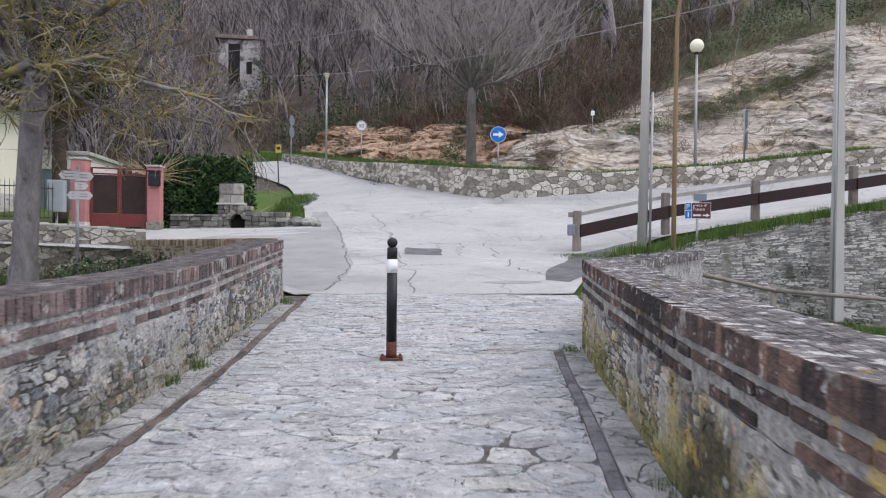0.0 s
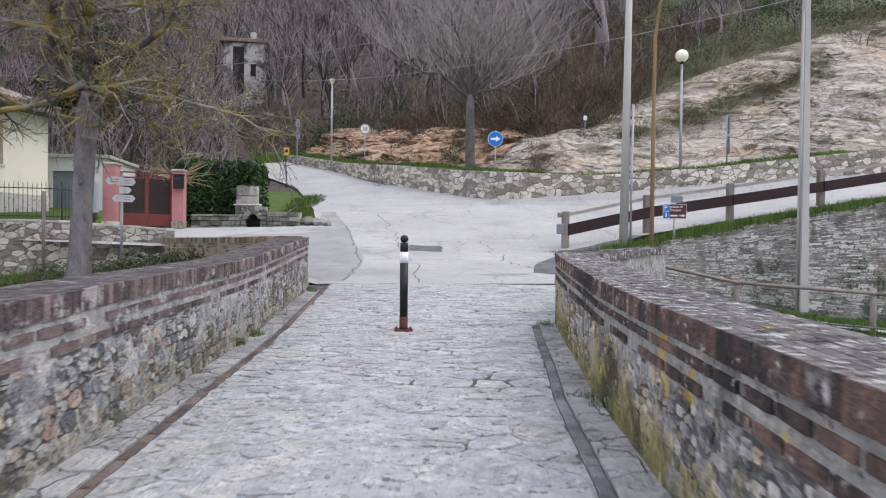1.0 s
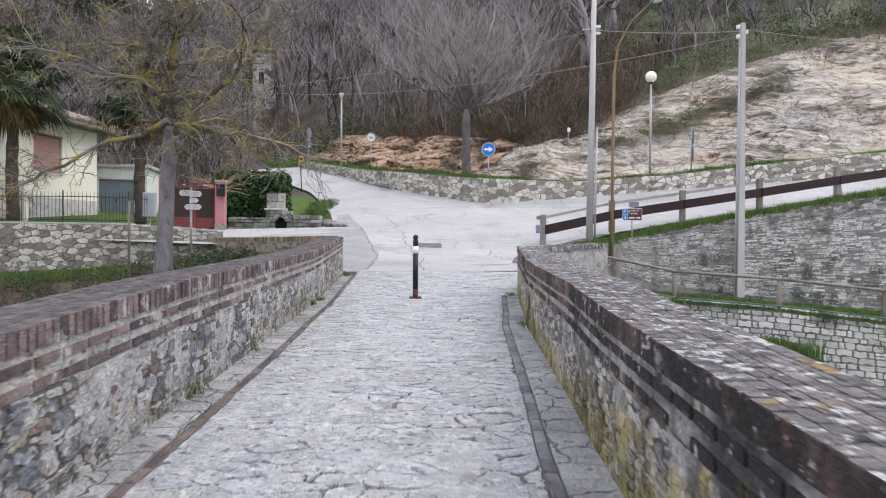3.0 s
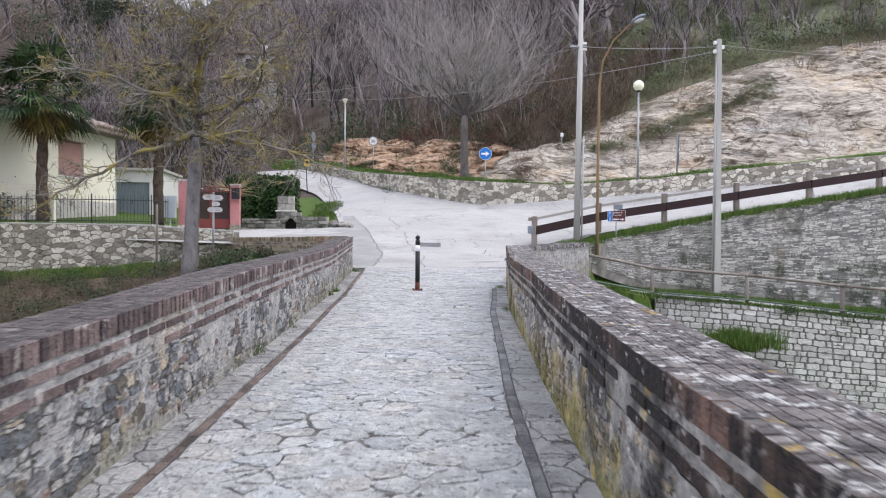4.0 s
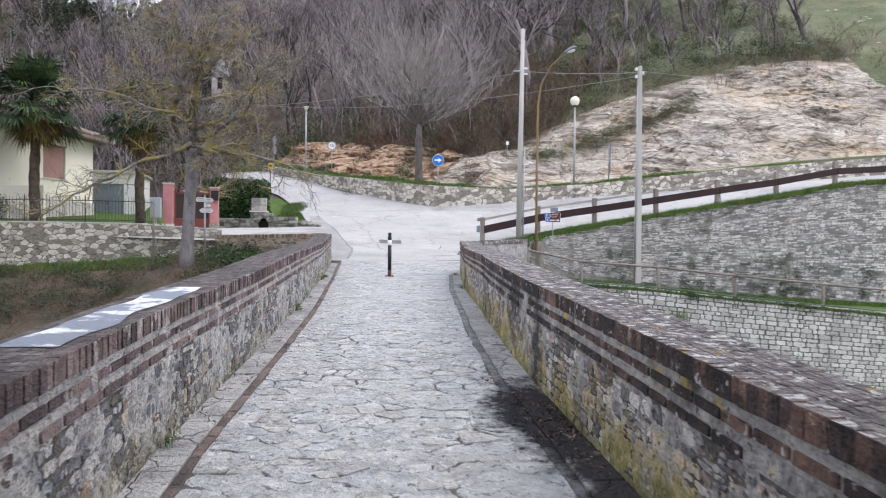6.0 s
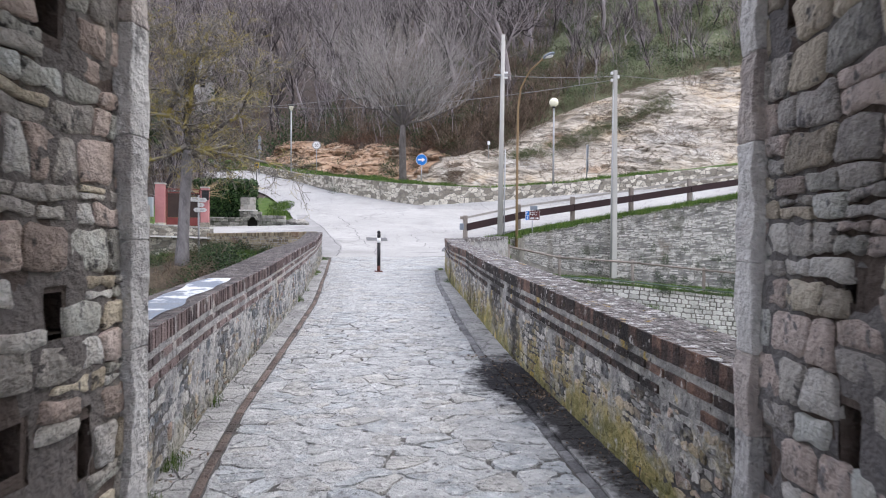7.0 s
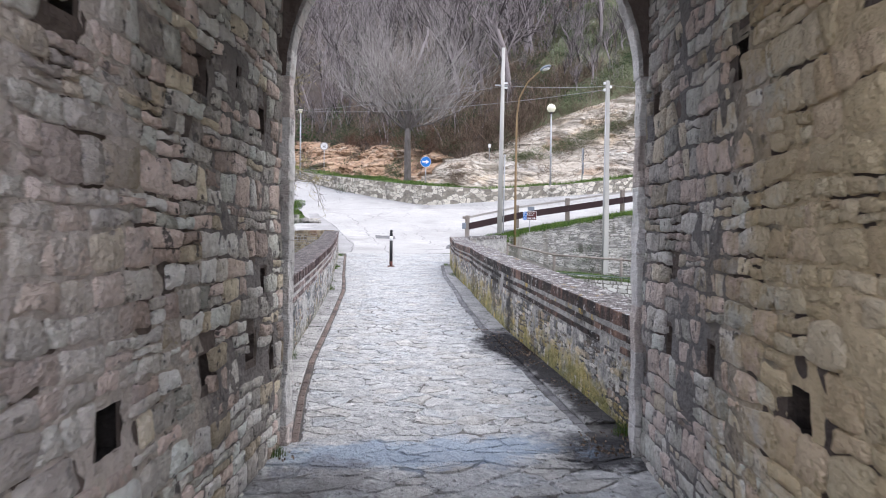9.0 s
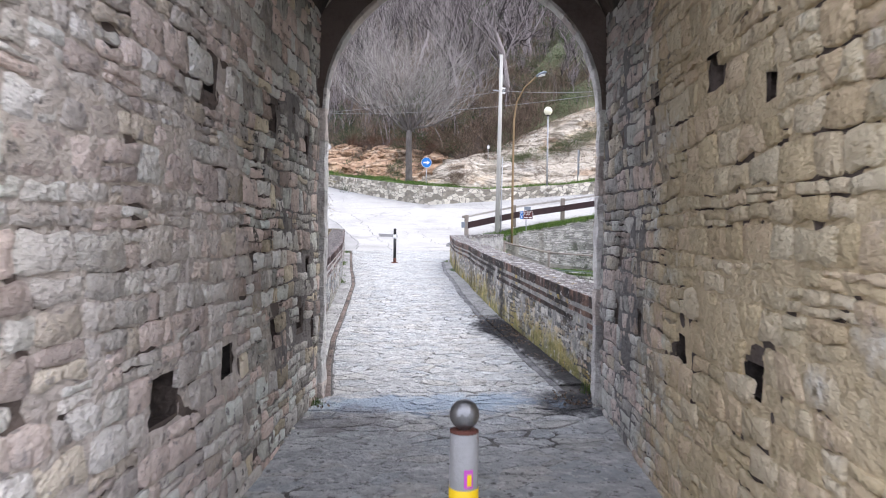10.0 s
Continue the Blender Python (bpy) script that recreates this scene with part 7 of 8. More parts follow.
# ---- house ----
def house():
    t = root("house", -13.6, 27.9, 2.2, "cream rendered house with a tiled roof and closed shutters", "house", rz=77.3)
    # local x runs along the front towards the bridge (backwards), y into the house
    L, D, H = 15.0, 9.0, 4.2

    def w_box(name, x0, x1, y0, y1, z0, z1, m, b=0.0, parent=t, label=""):
        return part(name, a_box(x0, x1, y0, y1, z0, z1, b), m, parent, label)

    wins = [(-3.95, -2.3, 1.95, 3.45), (-9.9, -8.25, 1.95, 3.45), (-13.6, -12.0, 1.95, 3.45)]
    lows = [(-3.8, -2.4, 0.2, 0.7)]
    # front wall with its openings
    xs = sorted({-L, 0.0, *(v for w in wins + lows for v in w[:2])})
    zs = sorted({-0.6, H, *(v for w in wins + lows for v in w[2:])})
    V, F = [], []
    for a, b in zip(xs, xs[1:]):
        for c, d in zip(zs, zs[1:]):
            mx, mz = (a + b) / 2, (c + d) / 2
            if any(w[0] < mx < w[1] and w[2] < mz < w[3] for w in wins + lows):
                continue
            o = len(V)
            V += [(a, 0, c), (b, 0, c), (b, 0, d), (a, 0, d)]
            F.append((o, o + 1, o + 2, o + 3))
    for w in wins + lows:
        o = len(V)
        V += [(x, y, z) for y in (0, 0.22) for x, z in ((w[0], w[2]), (w[1], w[2]), (w[1], w[3]), (w[0], w[3]))]
        F += [(o + j, o + (j + 1) % 4, o + 4 + (j + 1) % 4, o + 4 + j) for j in range(4)]
    wall = mesh_object("wall", V, F, M_CREAM, t)
    bm = bmesh.new()
    bm.from_mesh(wall.data)
    bmesh.ops.remove_doubles(bm, verts=bm.verts, dist=0.001)
    bm.to_mesh(wall.data)
    bm.free()
    w_box("wall", -L, 0, 0.25, D, -0.6, H - 0.02, M_CREAM)
    part("wall", a_box(-0.02, 0, 0.0, 0.26, -0.6, H, 0), M_CREAM, t)
    part("plinth", a_box(-4.2, 0.02, -0.04, 0.0, -0.5, 0.95), M_GREYSTONE, t, "crazy stone cladding along the foot")
    for w in wins:
        win = new("window")
        win.parent = t
        part("shutter", a_box(w[0] + 0.03, w[1] - 0.03, 0.1, 0.14, w[2], w[3] - 0.03), M_SHUTTER, win)
        for k in range(16):
            z = w[2] + 0.05 + k * (w[3] - w[2] - 0.1) / 16
            part("slat", a_box(w[0] + 0.06, w[1] - 0.06, 0.085, 0.1, z, z + 0.06), M_SHUTTER, win)
        part("sill", a_box(w[0] - 0.06, w[1] + 0.06, -0.06, 0.2, w[2] - 0.06, w[2], 0.01), M_WHITEW, win)
        part("frame", a_box(w[0] - 0.06, w[1] + 0.06, -0.02, 0.1, w[3], w[3] + 0.06, 0.005), M_SHUTTER, win)
    for w in lows:
        part("cellar_window", a_box(w[0], w[1], 0.16, 0.2, w[2], w[3]), M_IRON, t, "dark barred cellar window")
    # roof: low hip with rows of round tiles
    o_ = 0.75
    rx0, rx1, ry0, ry1 = -L - o_, o_, -o_, D + o_
    ridge = H + 2.0
    RV = [(rx0, ry0, H), (rx1, ry0, H), (rx1, ry1, H), (rx0, ry1, H), (rx0 + D / 2 + o_, D / 2, ridge), (rx1 - D / 2 - o_, D / 2, ridge)]
    RV += [(v[0], v[1], v[2] - 0.14) for v in RV[:4]]
    roof = mesh_object("roof", RV, [(0, 1, 5, 4), (1, 2, 5), (2, 3, 4, 5), (3, 0, 4), (0, 6, 7, 1), (1, 7, 8, 2), (2, 8, 9, 3), (3, 9, 6, 0), (6, 9, 8, 7)], M_TILE, t)
    part("eaves_board", a_box(rx0 + 0.05, rx1 - 0.05, ry0 + 0.03, 0.0, H - 0.2, H - 0.14), M_WOOD, roof)
    TV, TF = [], []
    rise = (ridge - H) / (D / 2 + o_)
    k = 0
    x = rx0 + 0.15
    while x < rx1 - 0.1:
        run = min(D / 2 + o_, x - rx0, rx1 - x)
        m = max(1, int(run / 0.4))
        for i in range(m):
            y0, y1 = ry0 - 0.06 + i * 0.4, ry0 - 0.06 + i * 0.4 + 0.46
            tube(TV, TF, [(x, y0, H + (y0 - ry0) * rise + 0.05), (x, y1, H + (y1 - ry0) * rise + 0.03)], [0.085, 0.07], 6, True)
        x += 0.2
    tagged(mesh_object("roof_tiles", TV, TF, M_TILE, roof), "rows of rounded clay tiles", kind="stuff")
    TV, TF = [], []
    y = ry0 + 0.15
    while y < D / 2:
        run = min(D / 2 + o_, y - ry0)
        for i in range(max(1, int(run / 0.4))):
            x0, x1 = rx1 + 0.06 - i * 0.4, rx1 + 0.06 - i * 0.4 - 0.46
            tube(TV, TF, [(x0, y, H + (rx1 - x0) * rise + 0.05), (x1, y, H + (rx1 - x1) * rise + 0.03)], [0.085, 0.07], 6, True)
        y += 0.2
    tagged(mesh_object("roof_tiles", TV, TF, M_TILE, roof), "rows of rounded clay tiles", kind="stuff")
    # steps to the door
    for k in range(7):
        part("step", a_box(-8.2, -6.9, -1.9 + k * 0.27, -1.9 + (k + 1) * 0.27 + 0.02, -0.4, -0.2 + 0.18 * k, 0.01), M_CONCRETE, t)
    part("stair_wall", a_box(-6.9, -6.7, -2.0, 0.0, -0.4, 1.35, 0.02), M_CREAM, t)
    return t


house()


def garage():
    t = root("garage", -14.35, 29.6, 2.3, "white garage with a grey-blue metal double door", "garage", rz=4)
    part("wall", a_box(-0.6, 0.12, 0, 4, -0.4, 2.55), M_WHITEW, t)
    part("wall", a_box(1.72, 2.3, 0, 4, -0.4, 2.55), M_WHITEW, t)
    part("wall", a_box(0.12, 1.72, 0, 0.25, 2.0, 2.55), M_WHITEW, t)
    part("roof", a_box(-0.7, 2.45, -0.15, 4.1, 2.55, 2.7, 0.02), M_CONCRETE, t)
    for a, b in ((0.13, 0.92), (0.93, 1.71)):
        d = part("door", a_box(a, b, 0.1, 0.15, -0.1, 1.99, 0.005), M_GARAGE, t)
        for k in range(1, 5):
            x = a + (b - a) * k / 5
            part("rib", a_box(x - 0.012, x + 0.012, 0.085, 0.1, -0.05, 1.95), M_GARAGE, d)
    part("door_handle", a_box(0.87, 0.9, 0.05, 0.1, 0.9, 1.1, 0.005), M_IRON, t)


garage()


def ruin():
    t = root("ruined_house", -17.3, 82, 17.5, "abandoned pale stone building among the bare trees", "house", rz=6)
    part("wall", a_box(-2.3, 2.4, 0, 5, -1, 6.4), M_RUINWALL, t)
    # the openings are dark panels on a solid wall, their shade painted
    part("window", a_box(-1.25, 0.0, -0.03, 0.05, 0.5, 5.9), M_OPENING_SHADE, t, "dark panel on the wall for a tall broken opening in shade")
    part("window", a_box(0.7, 1.3, -0.03, 0.05, 2.6, 4.0), M_OPENING_SHADE, t, "dark panel on the wall for an empty window in shade")
    part("roof", a_box(-2.7, 2.8, -0.4, 5.4, 6.4, 6.8, 0.05), M_TILE, t)
    part("chimney", a_box(0.6, 1.2, 1, 1.6, 6.8, 7.9), M_RUINWALL, t)


ruin()


# ---- fence, gate and things by the drive ----
def iron_fence(pts, z_of, label):
    t = root("iron_fence", pts[0][0], pts[0][1], 0, label, "fence")
    o = Vector((pts[0][0], pts[0][1], 0))
    p = np.array(pts, float)
    S = np.r_[0, np.cumsum(np.linalg.norm(np.diff(p, axis=0), axis=1))]

    def at(s, z):
        x, y = interp(s, S, p[:, 0]), interp(s, S, p[:, 1])
        return Vector((x, y, z_of(x) + z)) - o

    for z in (0.1, 0.82):
        tube_part("rail", [at(s, z) for s in np.linspace(0, S[-1], 14)], 0.014, M_IRON, t, 5)
    s = 0.0
    while s < S[-1]:
        tube_part("post", [at(s, -0.05), at(s, 1.02)], 0.022, M_IRON, t, 6)
        s += 2.2
    s = 0.06
    shared = None
    while s < S[-1]:
        if shared is None:
            V, F = [], []
            tube(V, F, [(0, 0, 0.04), (0, 0, 0.9), (0, 0, 0.99)], [0.008, 0.008, 0.001], 5)
            ob = mesh_object("bar", V, F, M_IRON, t)
            shared = ob.data
        else:
            ob = new("bar", shared)
            ob.parent = t
        ob.location = at(s, 0)
        s += 0.12


iron_fence([(-26, 19.1), (-16, 18.4), (-9, 17.85), (-8.3, 19.5)], lambda x: interp(x, [-26, -9], [2.05, 2.0]), "black wrought-iron fence on the garden wall")


def pillar(x, y, z, w, h, label):
    t = root("gate_pillar", x, y, z, label, "gate pillar", "pillars of the drive gate")
    part("shaft", a_box(-w / 2, w / 2, -w / 2, w / 2, 0.2, h - 0.06, 0.01), M_PINK, t)
    part("base", a_box(-w / 2 - 0.02, w / 2 + 0.02, -w / 2 - 0.02, w / 2 + 0.02, -0.3, 0.2, 0.01), M_WALLSTONE, t)
    part("cap", a_box(-w / 2 - 0.03, w / 2 + 0.03, -w / 2 - 0.03, w / 2 + 0.03, h - 0.06, h, 0.015), M_CONCRETE, t)
    for k in range(1, 9):
        part("course", a_box(-w / 2 - 0.004, w / 2 + 0.004, -w / 2 - 0.004, w / 2 + 0.004, 0.2 + k * (h - 0.28) / 9 - 0.055 / 1, 0.2 + k * (h - 0.28) / 9 + 0.055, 0.004), M_PINK, t)
    return t


pillar(-8.05, 19.75, 1.82, 0.36, 1.85, "square pink-painted pillar beside the drive gate")
pillar(-6.36, 20.35, 1.85, 0.32, 1.72, "square pink-painted pillar carrying a black letter box")


def drive_gate():
    a, b = Vector((-7.85, 19.85, 1.85)), Vector((-6.54, 20.3, 1.85))
    t = root("drive_gate", a.x, a.y, a.z, "closed brown-red metal gate with dark glazing", "gate", rz=math.degrees(math.atan2(b.y - a.y, b.x - a.x)))
    W = (b - a).length
    for x0, x1 in ((0.01, W / 2 - 0.005), (W / 2 + 0.005, W - 0.01)):
        leaf = part("leaf", a_box(x0, x1, -0.02, 0.02, 0.06, 0.4, 0.005), M_REDGATE, t)
        for u in (x0, x1 - 0.05):
            part("stile", a_box(u, u + 0.05, -0.025, 0.025, 0.4, 1.6, 0.004), M_REDGATE, leaf)
        for z in (1.42, 1.57):
            part("rail", a_box(x0 + 0.05, x1 - 0.05, -0.02, 0.02, z, z + 0.04, 0.004), M_REDGATE, leaf)
        lathe("ring_ornament", [(0.03, 0), (0.045, 0.005), (0.045, 0.015), (0.03, 0.02)], M_WHITE, leaf, 12, x=(x0 + x1) / 2, y=-0.01).matrix_local = Matrix.Translation((0, 0, 1.515))
        part("pane", a_box(x0 + 0.05, x1 - 0.05, -0.006, 0.0, 0.41, 1.41), M_TINTED, leaf, "brown tinted panel")
        for k in range(1, 7):
            u = x0 + 0.05 + (x1 - x0 - 0.1) * k / 7
            tube_part("bar", [(u, 0.012, 0.4), (u, 0.012, 1.43)], 0.006, M_REDGATE, leaf, 5)


drive_gate()
lb = root("letter_box", -6.3, 20.12, 2.95, "black metal letter box on the pillar", "letter box")
part("body", a_box(-0.14, 0.14, -0.12, 0.06, 0.05, 0.42, 0.02), M_BLACK, lb)
part("flap", a_box(-0.11, 0.11, -0.13, -0.12, 0.3, 0.36, 0.004), M_IRON, lb)
part("lid", a_box(-0.16, 0.16, -0.14, 0.07, 0.42, 0.46, 0.01), M_BLACK, lb)
mb = root("meter_box", -8.42, 19.25, 2.0, "grey metal utility cabinet on a short post", "utility box")
part("cabinet", a_box(-0.2, 0.2, -0.1, 0.1, 0.25, 1.05, 0.015), M_BOX, mb)
part("door", a_box(-0.18, 0.18, -0.11, -0.1, 0.28, 1.02, 0.005), M_BOX, mb)
tube_part("post", [(0, 0, -0.2), (0, 0, 0.27)], 0.03, M_GALV, mb)


# fountain with low walls
def fountain():
    t = root("fountain", -4.76, 22.2, 1.72, "old stone roadside fountain with a dark arched niche", "fountain")
    rng = random.Random(121)

    def blocks(x0, x1, z0, z1, y0, y1, w, h, skip=None):
        z = z0
        while z < z1 - 0.03:
            hh = min(h * rng.uniform(0.85, 1.15), z1 - z)
            x = x0
            while x < x1 - 0.02:
                ww = min(w * rng.uniform(0.7, 1.3), x1 - x)
                if x1 - x - ww < 0.06:
                    ww = x1 - x
                if not (skip and skip(x + ww / 2, z + hh / 2)):
                    part("block", a_box(x + 0.006, x + ww - 0.006, y0 + rng.uniform(-0.035, 0.035), y1, z + 0.005, z + hh - 0.005, 0.015), M_FOUNT, t)
                x += ww
            z += hh

    blocks(-0.33, 0.33, 0.95, 1.55, -0.15, 0.2, 0.32, 0.3)
    blocks(-0.36, -0.02, 0.05, 0.9, -0.2, 0.25, 0.17, 0.13)
    blocks(0.42, 0.62, 0.05, 0.9, -0.2, 0.25, 0.2, 0.14)
    blocks(-0.02, 0.42, 0.72, 0.9, -0.2, 0.25, 0.15, 0.18)
    for k in range(7):
        # rough stones of the arch over the niche
        a0, a1 = math.pi * k / 7 + 0.03, math.pi * (k + 1) / 7 - 0.03
        V = [(0.2 + math.cos(a) * r, y, 0.48 + math.sin(a) * r) for y in (-0.23 + rng.uniform(-0.02, 0.02), 0.1) for a, r in ((a0, 0.16), (a0, 0.3), (a1, 0.3), (a1, 0.16))]
        mesh_object("arch_stone", V, [(0, 1, 2, 3), (7, 6, 5, 4), (0, 4, 5, 1), (1, 5, 6, 2), (2, 6, 7, 3), (3, 7, 4, 0)], M_FOUNT, t)
    # dark slab that paints the shade at the back of the niche
    part("niche_back", a_box(-0.1, 0.5, 0.12, 0.26, 0, 0.82), M_OPENING_SHADE, t, "niche back with its shade put into the colour")
    part("shelf", a_box(-0.4, 0.42, -0.22, 0.22, 0.9, 0.96, 0.02), M_GREYSTONE, t)
    blocks(-1.75, -0.36, 0.1, 0.62, -0.1, 0.25, 0.3, 0.14)
    blocks(0.62, 1.7, 0.15, 0.72, -0.1, 0.25, 0.28, 0.14)
    blocks(1.7, 2.25, 0.2, 0.52, -0.3, 0.1, 0.34, 0.17)


fountain()
for x, y, s_ in [(-2.45, 21.4, 0.2), (-2.15, 21.0, 0.15), (-2.75, 21.6, 0.22), (-2.3, 21.9, 0.17)]:
    st = root("boulder", x, y, road_z(x, y), "loose pale stone at the end of the fountain wall", "stone", "stones by the fountain")
    bm = bmesh.new()
    bmesh.ops.create_icosphere(bm, subdivisions=2, radius=s_)
    for v in bm.verts:
        v.co *= 1 + 0.3 * noise.noise(v.co * 6 + Vector((x, y, 0)))
        v.co.z = v.co.z * 0.7 + s_ * 0.5
    part("stone", bm, M_FOUNT, st)


# ---- bollards ----
def bollard():
    t = root("bollard", 0.05, 6.87, deck(6.87), "black iron bollard with a white band and ball top", "bollard")
    part("base_plate", a_box(-0.1, 0.1, -0.1, 0.1, 0.0, 0.022, 0.006), M_RUST, t, "rusty base plate")
    for sx in (-1, 1):
        for sy in (-1, 1):
            lathe("bolt", [(0.012, 0.02), (0.012, 0.034), (0.006, 0.04)], M_RUST, t, 6, x=sx * 0.078, y=sy * 0.078)
    lathe("foot", [(0.05, 0.02), (0.046, 0.05), (0.046, 0.16)], M_RUST, t, 18, "rust-stained foot")
    lathe("post", [(0.0455, 0.16), (0.0455, 0.76)], M_BLACK, t, 18)
    lathe("band", [(0.0465, 0.76), (0.0465, 0.88)], M_WHITE, t, 18, "white reflective band")
    lathe("collar", [(0.0455, 0.88), (0.0455, 0.975), (0.035, 0.985)], M_BLACK, t, 18)
    lathe("ball", [(0.02, 0.98)] + [(0.046 * math.sin(math.pi * k / 12), 1.025 - 0.046 * math.cos(math.pi * k / 12)) for k in range(1, 12)] + [(0.003, 1.0705)], M_BLACK, t, 18)


bollard()


def steel_bollard():
    x, y = -1.71, -13.05
    t = root("steel_bollard", x, y, deck(y), "grey steel bollard with a ball top and yellow band", "bollard")
    g = 0.98 - deck(y)
    lathe("post", [(0.05, -0.02), (0.045, 0.0), (0.045, g - 0.3), (0.045, g - 0.1)], M_STEELGREY, t, 24)
    lathe("yellow_band", [(0.0462, g - 0.45), (0.0462, g - 0.27)], M_YELLOW, t, 24, "yellow band")
    lathe("rusty_collar", [(0.045, g - 0.1), (0.044, g - 0.094), (0.028, g - 0.09)], M_RUST, t, 24, "rust-streaked collar")
    lathe("ball", [(0.02, g - 0.09)] + [(0.046 * math.sin(math.pi * k / 16), g - 0.046 - 0.046 * math.cos(math.pi * k / 16)) for k in range(2, 16)] + [(0.002, g)], M_STEEL, t, 28, "polished steel ball")
    V, F = [], []
    for z in (g - 0.262, g - 0.205):
        for k in range(7):
            a = -1.75 + 0.62 * k / 6
            V.append((0.0464 * math.cos(a), 0.0464 * math.sin(a), z))
    F = [(k, k + 1, 8 + k, 7 + k) for k in range(6)]
    mesh_object("sticker", V, F, M_PURPLE, t)
    V = [(v[0] * 1.006, v[1] * 1.006, g - 0.255 + (v[2] - (g - 0.262)) * 0.62) for v in [V[k] for k in (2, 3, 4, 5, 9, 10, 11, 12)]]
    mesh_object("sticker_print", V, [(0, 1, 5, 4), (1, 2, 6, 5), (2, 3, 7, 6)], M_YELLOW, t)


steel_bollard()


# ---- poles, lamps and cables ----
p1 = root("utility_pole", 5.62, 16.35, 1.2, "slender grey concrete utility pole", "pole", "utility poles")
tube_part("shaft", [(0, 0, -0.3), (0.12, 0.1, 8.4)], [0.115, 0.07], M_CONCRETE, p1, 12)
for z in (6.85, 6.65):
    part("insulator", a_box(-0.02 + z * 0.013, 0.22 + z * 0.013, -0.04 + z * 0.012, 0.04 + z * 0.012, z, z + 0.07, 0.01), M_WHITE, p1)
part("bracket", a_box(-0.25, 0.3, 0.02, 0.1, 6.75, 6.8, 0.005), M_GALV, p1)
tube_part("conduit", [(0.14, -0.1, 0.0), (0.2, -0.02, 3.8)], 0.03, M_GALV, p1, 8)
p2 = root("utility_pole", 10.93, 17.5, -0.2, "tapered square concrete utility pole", "pole", "utility poles")
bm = bmesh.new()
bmesh.ops.create_cube(bm, size=1, matrix=Matrix.Translation((0, 0, 4.4)) @ Matrix.Diagonal((0.26, 0.26, 8.9, 1)))
for v in bm.verts:
    if v.co.z > 4:
        v.co.x *= 0.62
        v.co.y *= 0.62
bmesh.ops.bevel(bm, geom=list(bm.edges), offset=0.02, segments=2, affect="EDGES")
part("shaft", bm, M_CONCRETE, p2)
for z, dx in ((8.7, -0.14), (8.55, 0.14), (8.4, -0.14)):
    part("insulator", a_box(dx - 0.05, dx + 0.05, -0.05, 0.05, z - 0.04, z + 0.08, 0.015), M_WHITE, p2)
tube_part("conduit", [(-0.16, -0.1, 0.0), (-0.11, -0.08, 8.0)], 0.02, M_GALV, p2, 6)

sl = root("street_lamp", 6.25, 16.1, 1.0, "rusty yellowed street lamp with a curved arm", "street lamp")
tube_part("mast", [(0, 0, 0), (0, 0, 3.2), (0.02, 0, 5.6), (0.1, -0.1, 6.4), (0.35, -0.5, 7.0), (0.75, -1.1, 7.4)], [0.055, 0.048, 0.04, 0.032, 0.028, 0.025], M_RUSTPOLE, sl, 10)
bm = bmesh.new()
bmesh.ops.create_uvsphere(bm, u_segments=16, v_segments=10, radius=1)
for v in bm.verts:
    v.co.x, v.co.y, v.co.z = v.co.x * 0.13, v.co.y * 0.3, (v.co.z * 0.1 if v.co.z > 0 else v.co.z * 0.05)
bm.transform(Matrix.Translation((0.86, -1.3, 7.42)) @ Matrix.Rotation(radians(30), 4, "Z") @ Matrix.Rotation(radians(-12), 4, "X"))
part("head", bm, M_GREYBACK, sl)
bm = bmesh.new()
bmesh.ops.create_uvsphere(bm, u_segments=14, v_segments=8, radius=1, matrix=Matrix.Translation((0.86, -1.3, 7.39)) @ Matrix.Rotation(radians(30), 4, "Z") @ Matrix.Diagonal((0.1, 0.22, 0.06, 1)))
part("diffuser", bm, M_WHITE, sl)

gl = root("globe_lamp", 11.16, 26.45, hill_z(1.0, 20, 11, 27) - 0.4, "white globe lamp on a slim post behind the wall", "street lamp")
zb = hill_z(1.0, 20, 11, 27) - 0.4
tube_part("post", [(0, 0, -0.2), (0, 0, 8.68 - zb)], [0.06, 0.04], M_GALV, gl, 10)
lathe("globe", [(0.06, 8.68 - zb)] + [(0.25 * math.sin(math.pi * k / 14), 8.94 - zb - 0.25 * math.cos(math.pi * k / 14)) for k in range(2, 14)] + [(0.01, 9.18 - zb)], M_GLOBE, gl, 24)
lathe("socket", [(0.07, 8.62 - zb), (0.1, 8.66 - zb), (0.1, 8.72 - zb)], M_IRON, gl, 14)

zb = ground_z(-3.3, 41.5)
pl = root("post_lamp", -3.55, 38.6, 6.0, "slim post lamp with a small lantern head", "street lamp")
tube_part("post", [(0, 0, -0.5), (0, 0, 4.1)], [0.06, 0.045], M_GALV, pl, 10)
lathe("lantern", [(0.06, 4.1), (0.16, 4.35), (0.16, 4.38)], M_GLOBE, pl, 12)
lathe("lantern_cap", [(0.19, 4.38), (0.19, 4.42), (0.05, 4.5)], M_IRON, pl, 12)


def cable(a, b, sag, r=0.012):
    a, b = Vector(a), Vector(b)
    t = root("overhead_cable", a.x, a.y, a.z, "grey overhead cable between poles", "cable", "overhead cables")
    tube_part("wire", [(b - a) * (k / 24) + Vector((0, 0, -sag * 4 * (k / 24) * (1 - k / 24))) for k in range(25)], r, M_CABLE, t, 5)


cable((10.93, 17.5, 8.4), (5.72, 16.43, 7.98), 0.08)
cable((10.93, 17.5, 8.25), (-8.6, 45, 11.6), 0.75)
cable((5.72, 16.43, 7.95), (-20, 34, 9.2), 0.9, 0.009)
